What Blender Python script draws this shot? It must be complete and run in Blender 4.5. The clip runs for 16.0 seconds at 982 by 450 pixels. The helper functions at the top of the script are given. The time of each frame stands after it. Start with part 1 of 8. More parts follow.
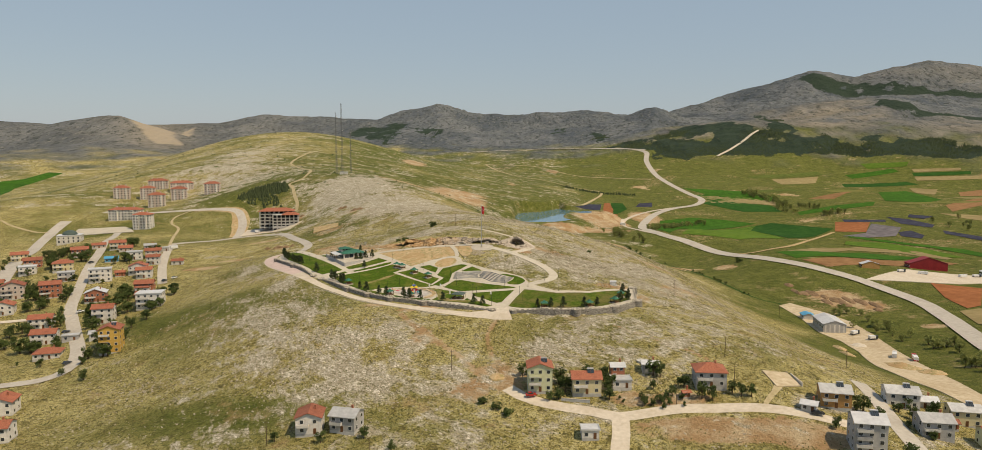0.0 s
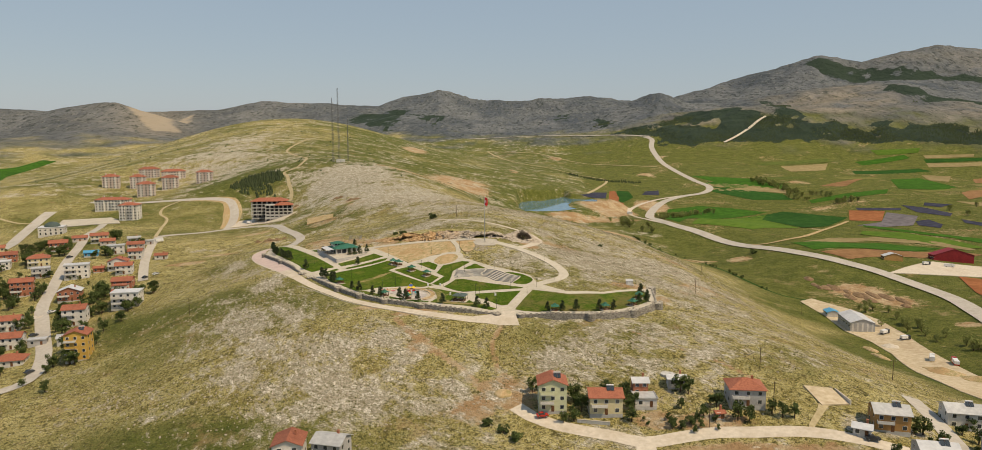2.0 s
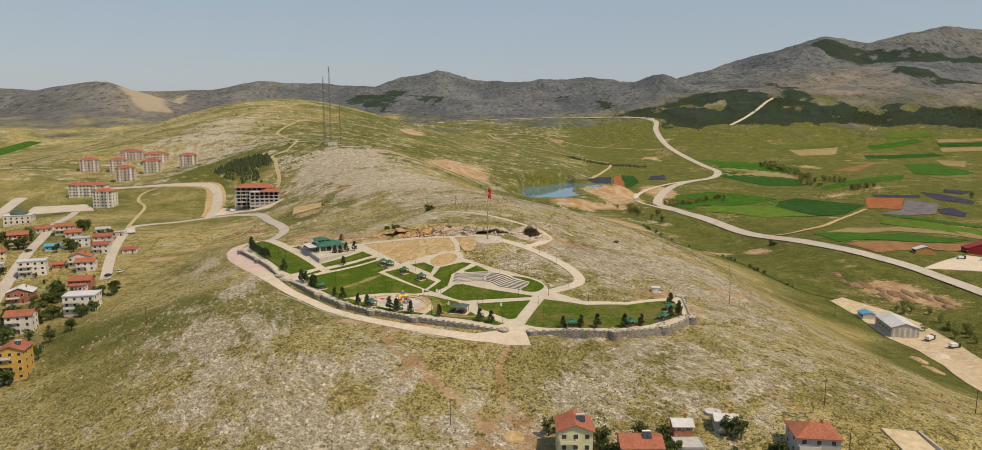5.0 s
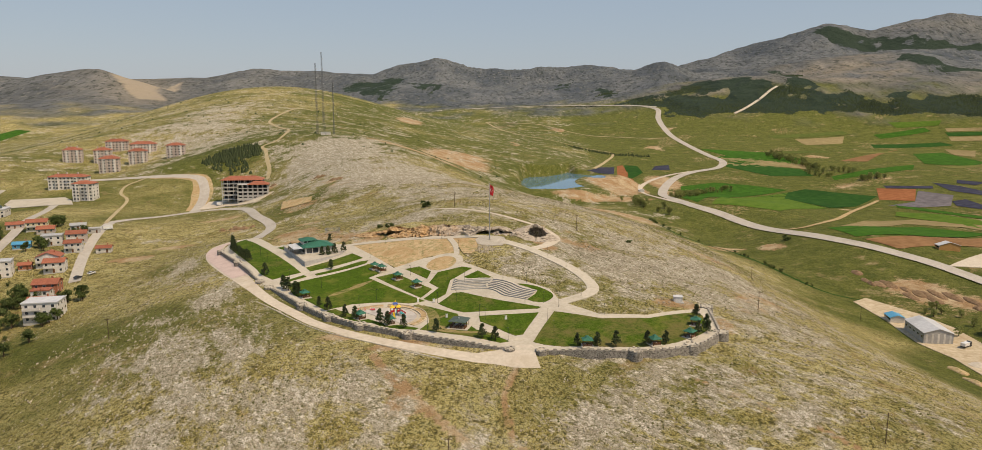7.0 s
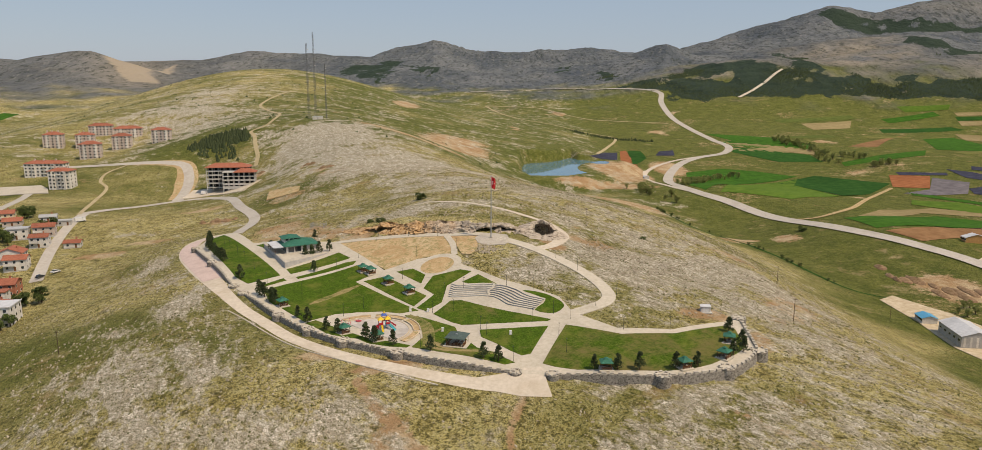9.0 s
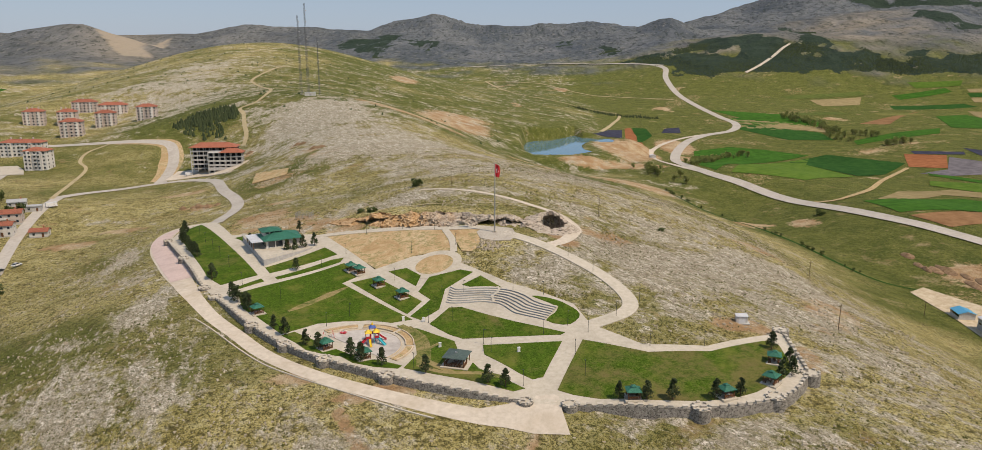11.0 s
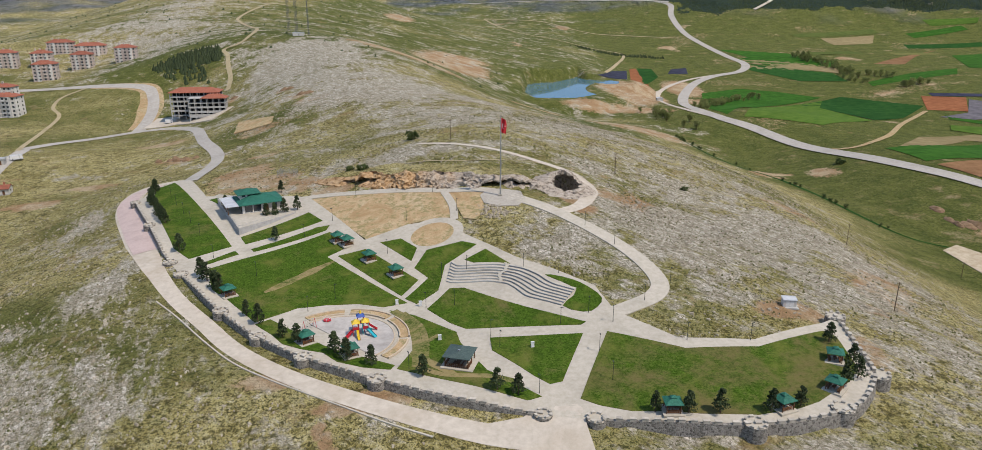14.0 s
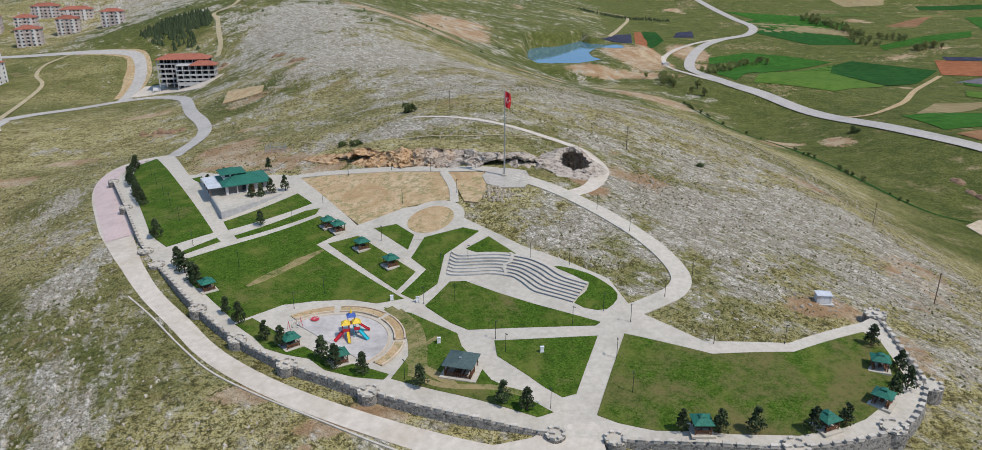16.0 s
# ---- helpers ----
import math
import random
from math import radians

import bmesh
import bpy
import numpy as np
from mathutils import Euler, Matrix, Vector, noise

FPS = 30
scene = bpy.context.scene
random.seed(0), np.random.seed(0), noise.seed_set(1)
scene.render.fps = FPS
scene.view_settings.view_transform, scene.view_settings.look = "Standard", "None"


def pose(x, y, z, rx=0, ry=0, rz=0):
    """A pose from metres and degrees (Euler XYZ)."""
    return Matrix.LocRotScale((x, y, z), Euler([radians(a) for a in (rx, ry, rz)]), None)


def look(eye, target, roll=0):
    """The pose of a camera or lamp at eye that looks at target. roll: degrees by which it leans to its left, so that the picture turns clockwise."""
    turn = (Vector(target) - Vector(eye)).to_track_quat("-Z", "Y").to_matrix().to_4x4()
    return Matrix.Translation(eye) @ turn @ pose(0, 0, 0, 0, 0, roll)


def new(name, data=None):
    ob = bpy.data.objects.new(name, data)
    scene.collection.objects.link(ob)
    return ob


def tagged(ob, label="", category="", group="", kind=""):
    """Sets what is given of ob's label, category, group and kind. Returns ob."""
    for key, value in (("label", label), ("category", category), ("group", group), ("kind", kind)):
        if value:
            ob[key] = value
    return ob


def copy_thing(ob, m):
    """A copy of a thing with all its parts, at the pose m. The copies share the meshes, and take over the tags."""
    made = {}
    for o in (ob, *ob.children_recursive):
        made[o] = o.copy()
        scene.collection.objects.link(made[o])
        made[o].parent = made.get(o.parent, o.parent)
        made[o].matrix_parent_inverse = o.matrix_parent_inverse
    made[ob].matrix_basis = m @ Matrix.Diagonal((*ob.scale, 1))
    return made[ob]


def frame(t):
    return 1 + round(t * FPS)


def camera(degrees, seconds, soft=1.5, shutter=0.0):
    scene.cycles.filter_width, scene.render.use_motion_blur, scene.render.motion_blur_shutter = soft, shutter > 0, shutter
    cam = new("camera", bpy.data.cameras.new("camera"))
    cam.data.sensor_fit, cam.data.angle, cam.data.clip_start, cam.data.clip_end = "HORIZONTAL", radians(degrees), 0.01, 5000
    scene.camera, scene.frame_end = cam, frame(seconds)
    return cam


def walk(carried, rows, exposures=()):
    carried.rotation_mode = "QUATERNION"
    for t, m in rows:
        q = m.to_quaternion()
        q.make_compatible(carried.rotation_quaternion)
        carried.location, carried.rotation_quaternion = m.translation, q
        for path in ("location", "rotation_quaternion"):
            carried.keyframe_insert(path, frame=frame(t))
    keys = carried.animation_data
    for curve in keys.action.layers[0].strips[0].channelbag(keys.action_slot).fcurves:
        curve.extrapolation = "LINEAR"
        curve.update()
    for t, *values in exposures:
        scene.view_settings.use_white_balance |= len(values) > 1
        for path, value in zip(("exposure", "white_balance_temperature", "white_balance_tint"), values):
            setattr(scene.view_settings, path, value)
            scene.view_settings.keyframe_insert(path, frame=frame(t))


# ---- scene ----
cam = camera(68.5, 16.0, soft=0.45)
PATH = [
    (0, (-2.425, -325.728, 77.547), (-3.075, -226.389, 66.229), -0.1),
    (1, (-2.982, -308.412, 77.251), (-3.932, -209.166, 64.987), -0.2),
    (2, (-3.886, -292.254, 77.022), (-4.786, -193.146, 63.912), -0.2),
    (3, (-4.919, -276.019, 76.998), (-5.769, -177.052, 62.994), -0.1),
    (4, (-5.859, -260.064, 77.180), (-6.609, -161.136, 62.327), -0.0),
    (6.5, (-8.406, -220.691, 77.400), (-9.006, -122.101, 60.610), 0.0),
    (8, (-9.510, -195.735, 76.964), (-9.810, -97.409, 58.785), 0.1),
    (9, (-10.155, -179.454, 76.795), (-10.455, -81.334, 57.374), 0.1),
    (11.5, (-12.135, -140.426, 76.671), (-12.335, -43.307, 52.841), 0.2),
    (12, (-12.596, -133.941, 76.658), (-12.696, -37.181, 51.543), 0.2),
    (13, (-13.476, -124.659, 76.634), (-13.426, -28.680, 48.651), 0.2),
    (14, (-14.081, -116.417, 76.457), (-14.031, -21.207, 45.856), 0.1),
    (15, (-14.613, -107.363, 76.382), (-14.413, -13.074, 43.120), 0.2),
    (16, (-14.899, -98.515, 76.245), (-14.899, -4.917, 41.013), 0.0),
]
EXPOSURES = [(0, -0.03, 9450, 11), (4, -0.03, 9450, 13), (8, -0.01, 8950, 15), (12, -0.03, 7700, 14.5), (14, -0.06, 6900, 13.5), (16, -0.06, 6350, 12)]
walk(cam, [(t, look(eye, target, roll)) for t, eye, target, roll in PATH], EXPOSURES)

# ---- light: a high hazy sun from the right, behind the camera ----
SUN_EL, SUN_AZ = radians(57), radians(122)      # azimuth from +y towards +x
world = bpy.data.worlds.new("sky")
scene.world = world
world.use_nodes = True
wn = world.node_tree.nodes
sky = wn.new("ShaderNodeTexSky")
sky.sky_type, sky.sun_disc = "NISHITA", False
sky.sun_elevation, sky.sun_rotation = SUN_EL, SUN_AZ
sky.air_density, sky.dust_density, sky.ozone_density, sky.altitude = 1.2, 1.6, 1.6, 1100
# haze: the clear sky seen through a pale even veil
veil = wn.new("ShaderNodeMix")
veil.data_type = "RGBA"
veil.inputs[0].default_value = 0.74
veil.inputs[7].default_value = (0.253, 0.415, 0.700, 1)
dim = wn.new("ShaderNodeVectorMath")
dim.operation = "SCALE"
dim.inputs["Scale"].default_value = 0.12
world.node_tree.links.new(sky.outputs["Color"], dim.inputs[0])
world.node_tree.links.new(dim.outputs["Vector"], veil.inputs[6])
world.node_tree.links.new(veil.outputs[2], wn["Background"].inputs["Color"])
wn["Background"].inputs["Strength"].default_value = 1.0
sun = new("sun", bpy.data.lights.new("sun", "SUN"))
sun.data.energy, sun.data.angle, sun.data.color = 3.75, radians(0.53), (1.0, 0.95, 0.87)
sun_from = Vector((math.sin(SUN_AZ) * math.cos(SUN_EL), math.cos(SUN_AZ) * math.cos(SUN_EL), math.sin(SUN_EL)))
sun.matrix_world = look(sun_from * 300, (0, 0, 0))

# ---- materials ----


def shader(name, rough=0.85, metal=0.0, spec=0.3):
    m = bpy.data.materials.new(name)
    m.use_nodes = True
    b = m.node_tree.nodes["Principled BSDF"]
    b.inputs["Roughness"].default_value, b.inputs["Metallic"].default_value = rough, metal
    b.inputs["Specular IOR Level"].default_value = spec
    return m, m.node_tree.nodes, m.node_tree.links, b


def noise_tex(n, l, pos, scale, detail=5.0, rough=0.6, stretch=None, turn=0.0, warp=0.0):
    if stretch:
        for key, value in (("Rotation", (0, 0, -radians(turn))), ("Scale", stretch)):
            mp = n.new("ShaderNodeMapping")
            mp.inputs[key].default_value = value
            l.new(pos, mp.inputs["Vector"])
            pos = mp.outputs["Vector"]
    t = n.new("ShaderNodeTexNoise")
    t.inputs["Scale"].default_value, t.inputs["Detail"].default_value, t.inputs["Roughness"].default_value = scale, detail, rough
    t.inputs["Distortion"].default_value = warp
    l.new(pos, t.inputs["Vector"])
    return t.outputs["Fac"]


def ramp(n, l, fac, stops):
    r = n.new("ShaderNodeValToRGB")
    e = r.color_ramp.elements
    while len(e) < len(stops):
        e.new(0.5)
    for el, (p, c) in zip(e, stops):
        el.position, el.color = p, (c if len(c) == 4 else (*c, 1)) if isinstance(c, tuple) else (c, c, c, 1)
    l.new(fac, r.inputs["Fac"])
    return r.outputs["Color"]


def mix(n, l, fac, a, b, kind="MIX"):
    x = n.new("ShaderNodeMix")
    x.data_type, x.blend_type = "RGBA", kind
    for sock, v in ((x.inputs[0], fac), (x.inputs[6], a), (x.inputs[7], b)):
        if isinstance(v, (int, float)):
            sock.default_value = v
        elif isinstance(v, tuple):
            sock.default_value = (*v, 1)
        else:
            l.new(v, sock)
    return x.outputs[2]


def bump(n, l, b, height, strength, distance):
    k = n.new("ShaderNodeBump")
    k.inputs["Strength"].default_value, k.inputs["Distance"].default_value = strength, distance
    l.new(height, k.inputs["Height"])
    l.new(k.outputs["Normal"], b.inputs["Normal"])


def place_of(n):
    return n.new("ShaderNodeNewGeometry").outputs["Position"]


def surface(name, dark, light, scale=1.0, rough=0.85, metal=0.0, spec=0.3, relief=0.02, spread=0.12, stain=None):
    """Two tones in fine grain, broad stains, and a variation from object to object."""
    m, n, l, b = shader(name, rough, metal, spec)
    pos = place_of(n)
    f = noise_tex(n, l, pos, scale, 6, 0.65)
    g = noise_tex(n, l, pos, scale * 0.13, 4, 0.6)
    col = ramp(n, l, f, [(0.35, dark), (0.65, light)])
    st = stain or tuple(0.72 * v for v in dark)
    col = mix(n, l, ramp(n, l, g, [(0.48, 0.0), (0.75, 0.55)]), col, st)
    if spread:
        rnd = n.new("ShaderNodeObjectInfo").outputs["Random"]
        col = mix(n, l, 1.0, col, ramp(n, l, rnd, [(0.0, 1 - spread), (1.0, 1.0)]), "MULTIPLY")
    l.new(col, b.inputs["Base Color"])
    if relief:
        bump(n, l, b, f, 0.5, relief)
    return m


def mask_attr(n, name):
    a = n.new("ShaderNodeAttribute")
    a.attribute_name = name
    return a.outputs["Fac"]


def total(n, l, *parts):
    """Adds up values, each (socket, factor)."""
    acc = None
    for sock, k in parts:
        t = n.new("ShaderNodeMath")
        t.operation = "MULTIPLY_ADD"
        t.inputs[1].default_value = k
        l.new(sock, t.inputs[0])
        if acc is None:
            t.inputs[2].default_value = 0.0
        else:
            l.new(acc, t.inputs[2])
        acc = t.outputs[0]
    return acc


def cells(n, l, pos, turn, squeeze, wobble):
    """Broken slabs: a tone for each cell and the distance to its edge."""
    wob = n.new("ShaderNodeTexNoise")
    wob.inputs["Scale"].default_value, wob.inputs["Detail"].default_value = 1.6 / wobble, 4
    l.new(pos, wob.inputs["Vector"])
    warp = n.new("ShaderNodeVectorMath")
    warp.operation = "MULTIPLY_ADD"
    warp.inputs[1].default_value = (wobble, wobble, wobble)
    l.new(wob.outputs["Color"], warp.inputs[0])
    l.new(pos, warp.inputs[2])
    turned, squeezed = n.new("ShaderNodeMapping"), n.new("ShaderNodeMapping")
    turned.inputs["Rotation"].default_value, squeezed.inputs["Scale"].default_value = (0, 0, radians(turn)), squeeze
    l.new(warp.outputs[0], turned.inputs["Vector"])
    l.new(turned.outputs[0], squeezed.inputs["Vector"])
    cell, edge = n.new("ShaderNodeTexVoronoi"), n.new("ShaderNodeTexVoronoi")
    edge.feature = "DISTANCE_TO_EDGE"
    for v in (cell, edge):
        v.inputs["Scale"].default_value = 1.0
        l.new(squeezed.outputs[0], v.inputs["Vector"])
    tone = n.new("ShaderNodeSeparateColor")
    l.new(cell.outputs["Color"], tone.inputs["Color"])
    return tone.outputs[0], tone.outputs[1], edge.outputs["Distance"]


def hillside_material():
    m, n, l, b = shader("hillside", 0.95, 0, 0.15)
    pos = place_of(n)
    broad = noise_tex(n, l, pos, 0.012, 6, 0.62)
    patch = noise_tex(n, l, pos, 0.07, 6, 0.68)
    mid = noise_tex(n, l, pos, 0.24, 5, 0.7)
    tuft = noise_tex(n, l, pos, 0.85, 5, 0.75, None, 0, 0.5)
    grain = noise_tex(n, l, pos, 2.4, 3, 0.7)
    east = noise_tex(n, l, pos, 0.30, 7, 0.74, (0.42, 1.05, 1.0), -38, 0.8)
    west = noise_tex(n, l, pos, 0.30, 7, 0.74, (0.42, 1.05, 1.0), -68, 0.8)
    sep = n.new("ShaderNodeSeparateXYZ")
    l.new(pos, sep.inputs[0])
    half = n.new("ShaderNodeMapRange")
    half.inputs["From Min"].default_value, half.inputs["From Max"].default_value = -90, 0
    l.new(sep.outputs["X"], half.inputs["Value"])
    strata = mix(n, l, half.outputs[0], west, east)
    tone_a, pick_a, edge_a = cells(n, l, pos, 52, (0.32, 0.85, 0.5), 6.0)
    tone_b, pick_b, edge_b = cells(n, l, pos, 35, (0.80, 1.6, 1.0), 2.2)
    # dry grass with tufts and bare gaps at three sizes; darkest specks add painted shade
    blotch = ramp(n, l, total(n, l, (patch, 0.6), (mid, 0.4)), [(0.42, 0.0), (0.58, 1.0)])
    dry = mix(n, l, blotch, (0.32, 0.264, 0.086), (0.57, 0.485, 0.212))
    dry = mix(n, l, ramp(n, l, mid, [(0.38, 0.80), (0.45, 0.0)]), dry, (0.110, 0.093, 0.032))
    dry = mix(n, l, ramp(n, l, mid, [(0.54, 0.0), (0.62, 0.6)]), dry, (0.60, 0.52, 0.28))
    dry = mix(n, l, ramp(n, l, tuft, [(0.41, 0.92), (0.475, 0.0)]), dry, (0.062, 0.056, 0.018))
    dry = mix(n, l, ramp(n, l, tuft, [(0.535, 0.0), (0.62, 0.7)]), dry, (0.56, 0.50, 0.30))
    dry = mix(n, l, ramp(n, l, grain, [(0.41, 0.90), (0.475, 0.0)]), dry, (0.070, 0.061, 0.022))
    # greener grass
    green = mix(n, l, blotch, (0.074, 0.096, 0.016), (0.148, 0.155, 0.036))
    green = mix(n, l, ramp(n, l, mid, [(0.54, 0.0), (0.66, 0.45)]), green, (0.22, 0.20, 0.075))
    green = mix(n, l, ramp(n, l, tuft, [(0.40, 0.8), (0.50, 0.0)]), green, (0.038, 0.052, 0.012))
    green = mix(n, l, ramp(n, l, tuft, [(0.56, 0.0), (0.66, 0.45)]), green, (0.27, 0.25, 0.105))
    g_amt = total(n, l, (mask_attr(n, "green"), 1.0), (ramp(n, l, broad, [(0.48, 0.0), (0.70, 0.28)]), 1.0), (mid, 0.9))
    grass = mix(n, l, ramp(n, l, g_amt, [(0.58, 0.0), (1.06, 1.0)]), dry, green)
    # bare soil
    soil = mix(n, l, ramp(n, l, patch, [(0.42, 0.0), (0.60, 1.0)]), (0.38, 0.235, 0.125), (0.53, 0.41, 0.265))
    soil = mix(n, l, ramp(n, l, tuft, [(0.38, 0.6), (0.50, 0.0)]), soil, (0.23, 0.145, 0.07))
    earthy = noise_tex(n, l, pos, 0.045, 7, 0.75)
    grass = mix(n, l, ramp(n, l, earthy, [(0.57, 0.0), (0.68, 0.55)]), grass, soil)
    bare = total(n, l, (mask_attr(n, "soil"), 1.0), (mid, 0.7), (tuft, 0.4))
    grass = mix(n, l, ramp(n, l, bare, [(0.86, 0.0), (1.10, 1.0)]), grass, soil)
    # single stones among the grass
    single = total(n, l, (pick_b, 0.55), (mask_attr(n, "rock"), 0.9), (patch, 1.0), (mid, 0.6))
    lone = mix(n, l, ramp(n, l, edge_b, [(0.05, 1.0), (0.16, 0.0)]), ramp(n, l, tone_b, [(0.0, (0.38, 0.32, 0.235)), (1.0, (0.66, 0.585, 0.47))]), grass)
    grass = mix(n, l, ramp(n, l, single, [(1.20, 0.0), (1.27, 0.9)]), grass, lone)
    # pale limestone breaking through in cracked bands
    both = total(n, l, (strata, 1.0), (mask_attr(n, "rock"), 1.0), (ramp(n, l, patch, [(0.34, 0.0), (0.70, 0.40)]), 1.0))
    stone = ramp(n, l, tone_a, [(0.0, (0.40, 0.35, 0.27)), (0.5, (0.57, 0.51, 0.42)), (1.0, (0.76, 0.70, 0.61))])
    stone = mix(n, l, ramp(n, l, tone_b, [(0.0, 0.6), (0.35, 0.0)]), stone, (0.23, 0.20, 0.125))
    stone = mix(n, l, ramp(n, l, edge_b, [(0.02, 0.6), (0.10, 0.0)]), stone, (0.16, 0.135, 0.075))
    stone = mix(n, l, ramp(n, l, tuft, [(0.39, 0.85), (0.48, 0.0)]), stone, (0.13, 0.125, 0.05))
    crack = ramp(n, l, edge_a, [(0.01, 0.45), (0.08, 0.0)])
    stone = mix(n, l, crack, stone, (0.075, 0.066, 0.030))
    grass = mix(n, l, ramp(n, l, edge_a, [(0.01, 0.28), (0.08, 0.0)]), grass, (0.09, 0.080, 0.028))
    col = mix(n, l, ramp(n, l, both, [(0.81, 0.0), (0.94, 0.95)]), grass, stone)
    # far slopes: scree and scrub, their colours blued to paint in distance haze; woods
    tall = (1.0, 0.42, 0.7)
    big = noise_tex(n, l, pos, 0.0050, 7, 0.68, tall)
    hazy_scrub = mix(n, l, ramp(n, l, big, [(0.42, 0.0), (0.60, 1.0)]), (0.072, 0.088, 0.106), (0.155, 0.165, 0.172))
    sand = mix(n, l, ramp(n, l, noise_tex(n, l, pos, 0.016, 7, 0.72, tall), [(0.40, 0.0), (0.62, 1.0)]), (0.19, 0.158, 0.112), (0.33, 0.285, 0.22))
    hazy_scrub = mix(n, l, ramp(n, l, noise_tex(n, l, pos, 0.026, 7, 0.72, tall), [(0.42, 0.5), (0.58, 0.0)]), hazy_scrub, (0.085, 0.096, 0.095))
    hazy_scrub = mix(n, l, ramp(n, l, noise_tex(n, l, pos, 0.065, 5, 0.78, tall), [(0.42, 0.9), (0.48, 0.0)]), hazy_scrub, (0.036, 0.047, 0.045))
    hazy_scrub = mix(n, l, ramp(n, l, noise_tex(n, l, pos, 0.07, 4, 0.75, tall), [(0.56, 0.0), (0.66, 0.55)]), hazy_scrub, (0.25, 0.24, 0.225))
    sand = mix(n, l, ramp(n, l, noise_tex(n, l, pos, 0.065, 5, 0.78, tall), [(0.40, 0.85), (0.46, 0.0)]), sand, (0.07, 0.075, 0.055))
    hazy_scrub = mix(n, l, mask_attr(n, "tan"), hazy_scrub, sand)
    col = mix(n, l, mask_attr(n, "hazy_scrub"), col, hazy_scrub)
    scar = total(n, l, (mask_attr(n, "scar"), 1.0), (noise_tex(n, l, pos, 0.012, 6, 0.7, tall), 0.6))
    col = mix(n, l, ramp(n, l, scar, [(0.70, 0.0), (0.86, 0.9)]), col, (0.34, 0.285, 0.215))
    wood_edge = total(n, l, (mask_attr(n, "wood"), 1.0), (noise_tex(n, l, pos, 0.03, 6, 0.8, tall), 0.6), (noise_tex(n, l, pos, 0.12, 3, 0.7, tall), 0.4))
    woods = mix(n, l, noise_tex(n, l, pos, 0.16, 4, 0.75, tall), (0.010, 0.024, 0.017), (0.038, 0.058, 0.037))
    col = mix(n, l, ramp(n, l, wood_edge, [(0.99, 0.0), (1.04, 1.0)]), col, woods)
    lump = n.new("ShaderNodeMath")
    lump.operation = "MULTIPLY"
    l.new(mask_attr(n, "hazy_scrub"), lump.inputs[0])
    l.new(total(n, l, (noise_tex(n, l, pos, 0.006, 6, 0.6, (1.0, 0.6, 0.8)), 45.0), (noise_tex(n, l, pos, 0.05, 4, 0.65, tall), 7.0)), lump.inputs[1])
    far_relief = lump.outputs[0]
    l.new(col, b.inputs["Base Color"])
    bump(n, l, b, total(n, l, (both, 0.5), (tuft, 1.0), (grain, 0.25), (ramp(n, l, edge_b, [(0.0, 0.0), (0.3, 1.0)]), 0.15), (far_relief, 1.0)), 1.0, 0.95)
    return m


def lawn_material(name, worn, bare=(0.150, 0.118, 0.050)):
    """Mown grass: blades, darker and yellower clumps, trodden brown patches."""
    m, n, l, b = shader(name, 0.95, 0, 0.05)
    pos = place_of(n)
    f = noise_tex(n, l, pos, 2.1, 6, 0.8)
    g = noise_tex(n, l, pos, 0.13, 6, 0.7)
    h = noise_tex(n, l, pos, 0.065, 7, 0.72, None, 0, 0.8)
    k = noise_tex(n, l, pos, 0.55, 5, 0.75)
    col = ramp(n, l, f, [(0.38, (0.018, 0.046, 0.004)), (0.62, (0.088, 0.152, 0.018))])
    col = mix(n, l, ramp(n, l, k, [(0.38, 0.7), (0.52, 0.0)]), col, (0.030, 0.056, 0.008))
    col = mix(n, l, ramp(n, l, g, [(0.48, 0.0), (0.66, 0.7)]), col, (0.135, 0.145, 0.032))
    brown = total(n, l, (h, 0.6), (k, 0.25), (f, 0.15))
    col = mix(n, l, ramp(n, l, brown, [(0.57 - worn, 0.0), (0.70 - worn, 0.85)]), col, bare)
    l.new(col, b.inputs["Base Color"])
    bump(n, l, b, f, 0.7, 0.08)
    return m


def stone_wall_material():
    m, n, l, b = shader("rubble_stone", 0.9, 0, 0.2)
    pos = place_of(n)
    v = n.new("ShaderNodeTexVoronoi")
    v.inputs["Scale"].default_value = 2.6
    l.new(pos, v.inputs["Vector"])
    e = n.new("ShaderNodeTexVoronoi")
    e.feature = "DISTANCE_TO_EDGE"
    e.inputs["Scale"].default_value = 2.6
    l.new(pos, e.inputs["Vector"])
    tone = n.new("ShaderNodeSeparateColor")
    l.new(v.outputs["Color"], tone.inputs["Color"])
    col = ramp(n, l, tone.outputs[0], [(0.0, (0.09, 0.082, 0.07)), (0.5, (0.19, 0.172, 0.148)), (1.0, (0.31, 0.285, 0.25))])
    col = mix(n, l, ramp(n, l, e.outputs["Distance"], [(0.0, 1.0), (0.05, 0.0)]), col, (0.34, 0.325, 0.30))
    l.new(col, b.inputs["Base Color"])
    bump(n, l, b, e.outputs["Distance"], 0.9, 0.2)
    return m


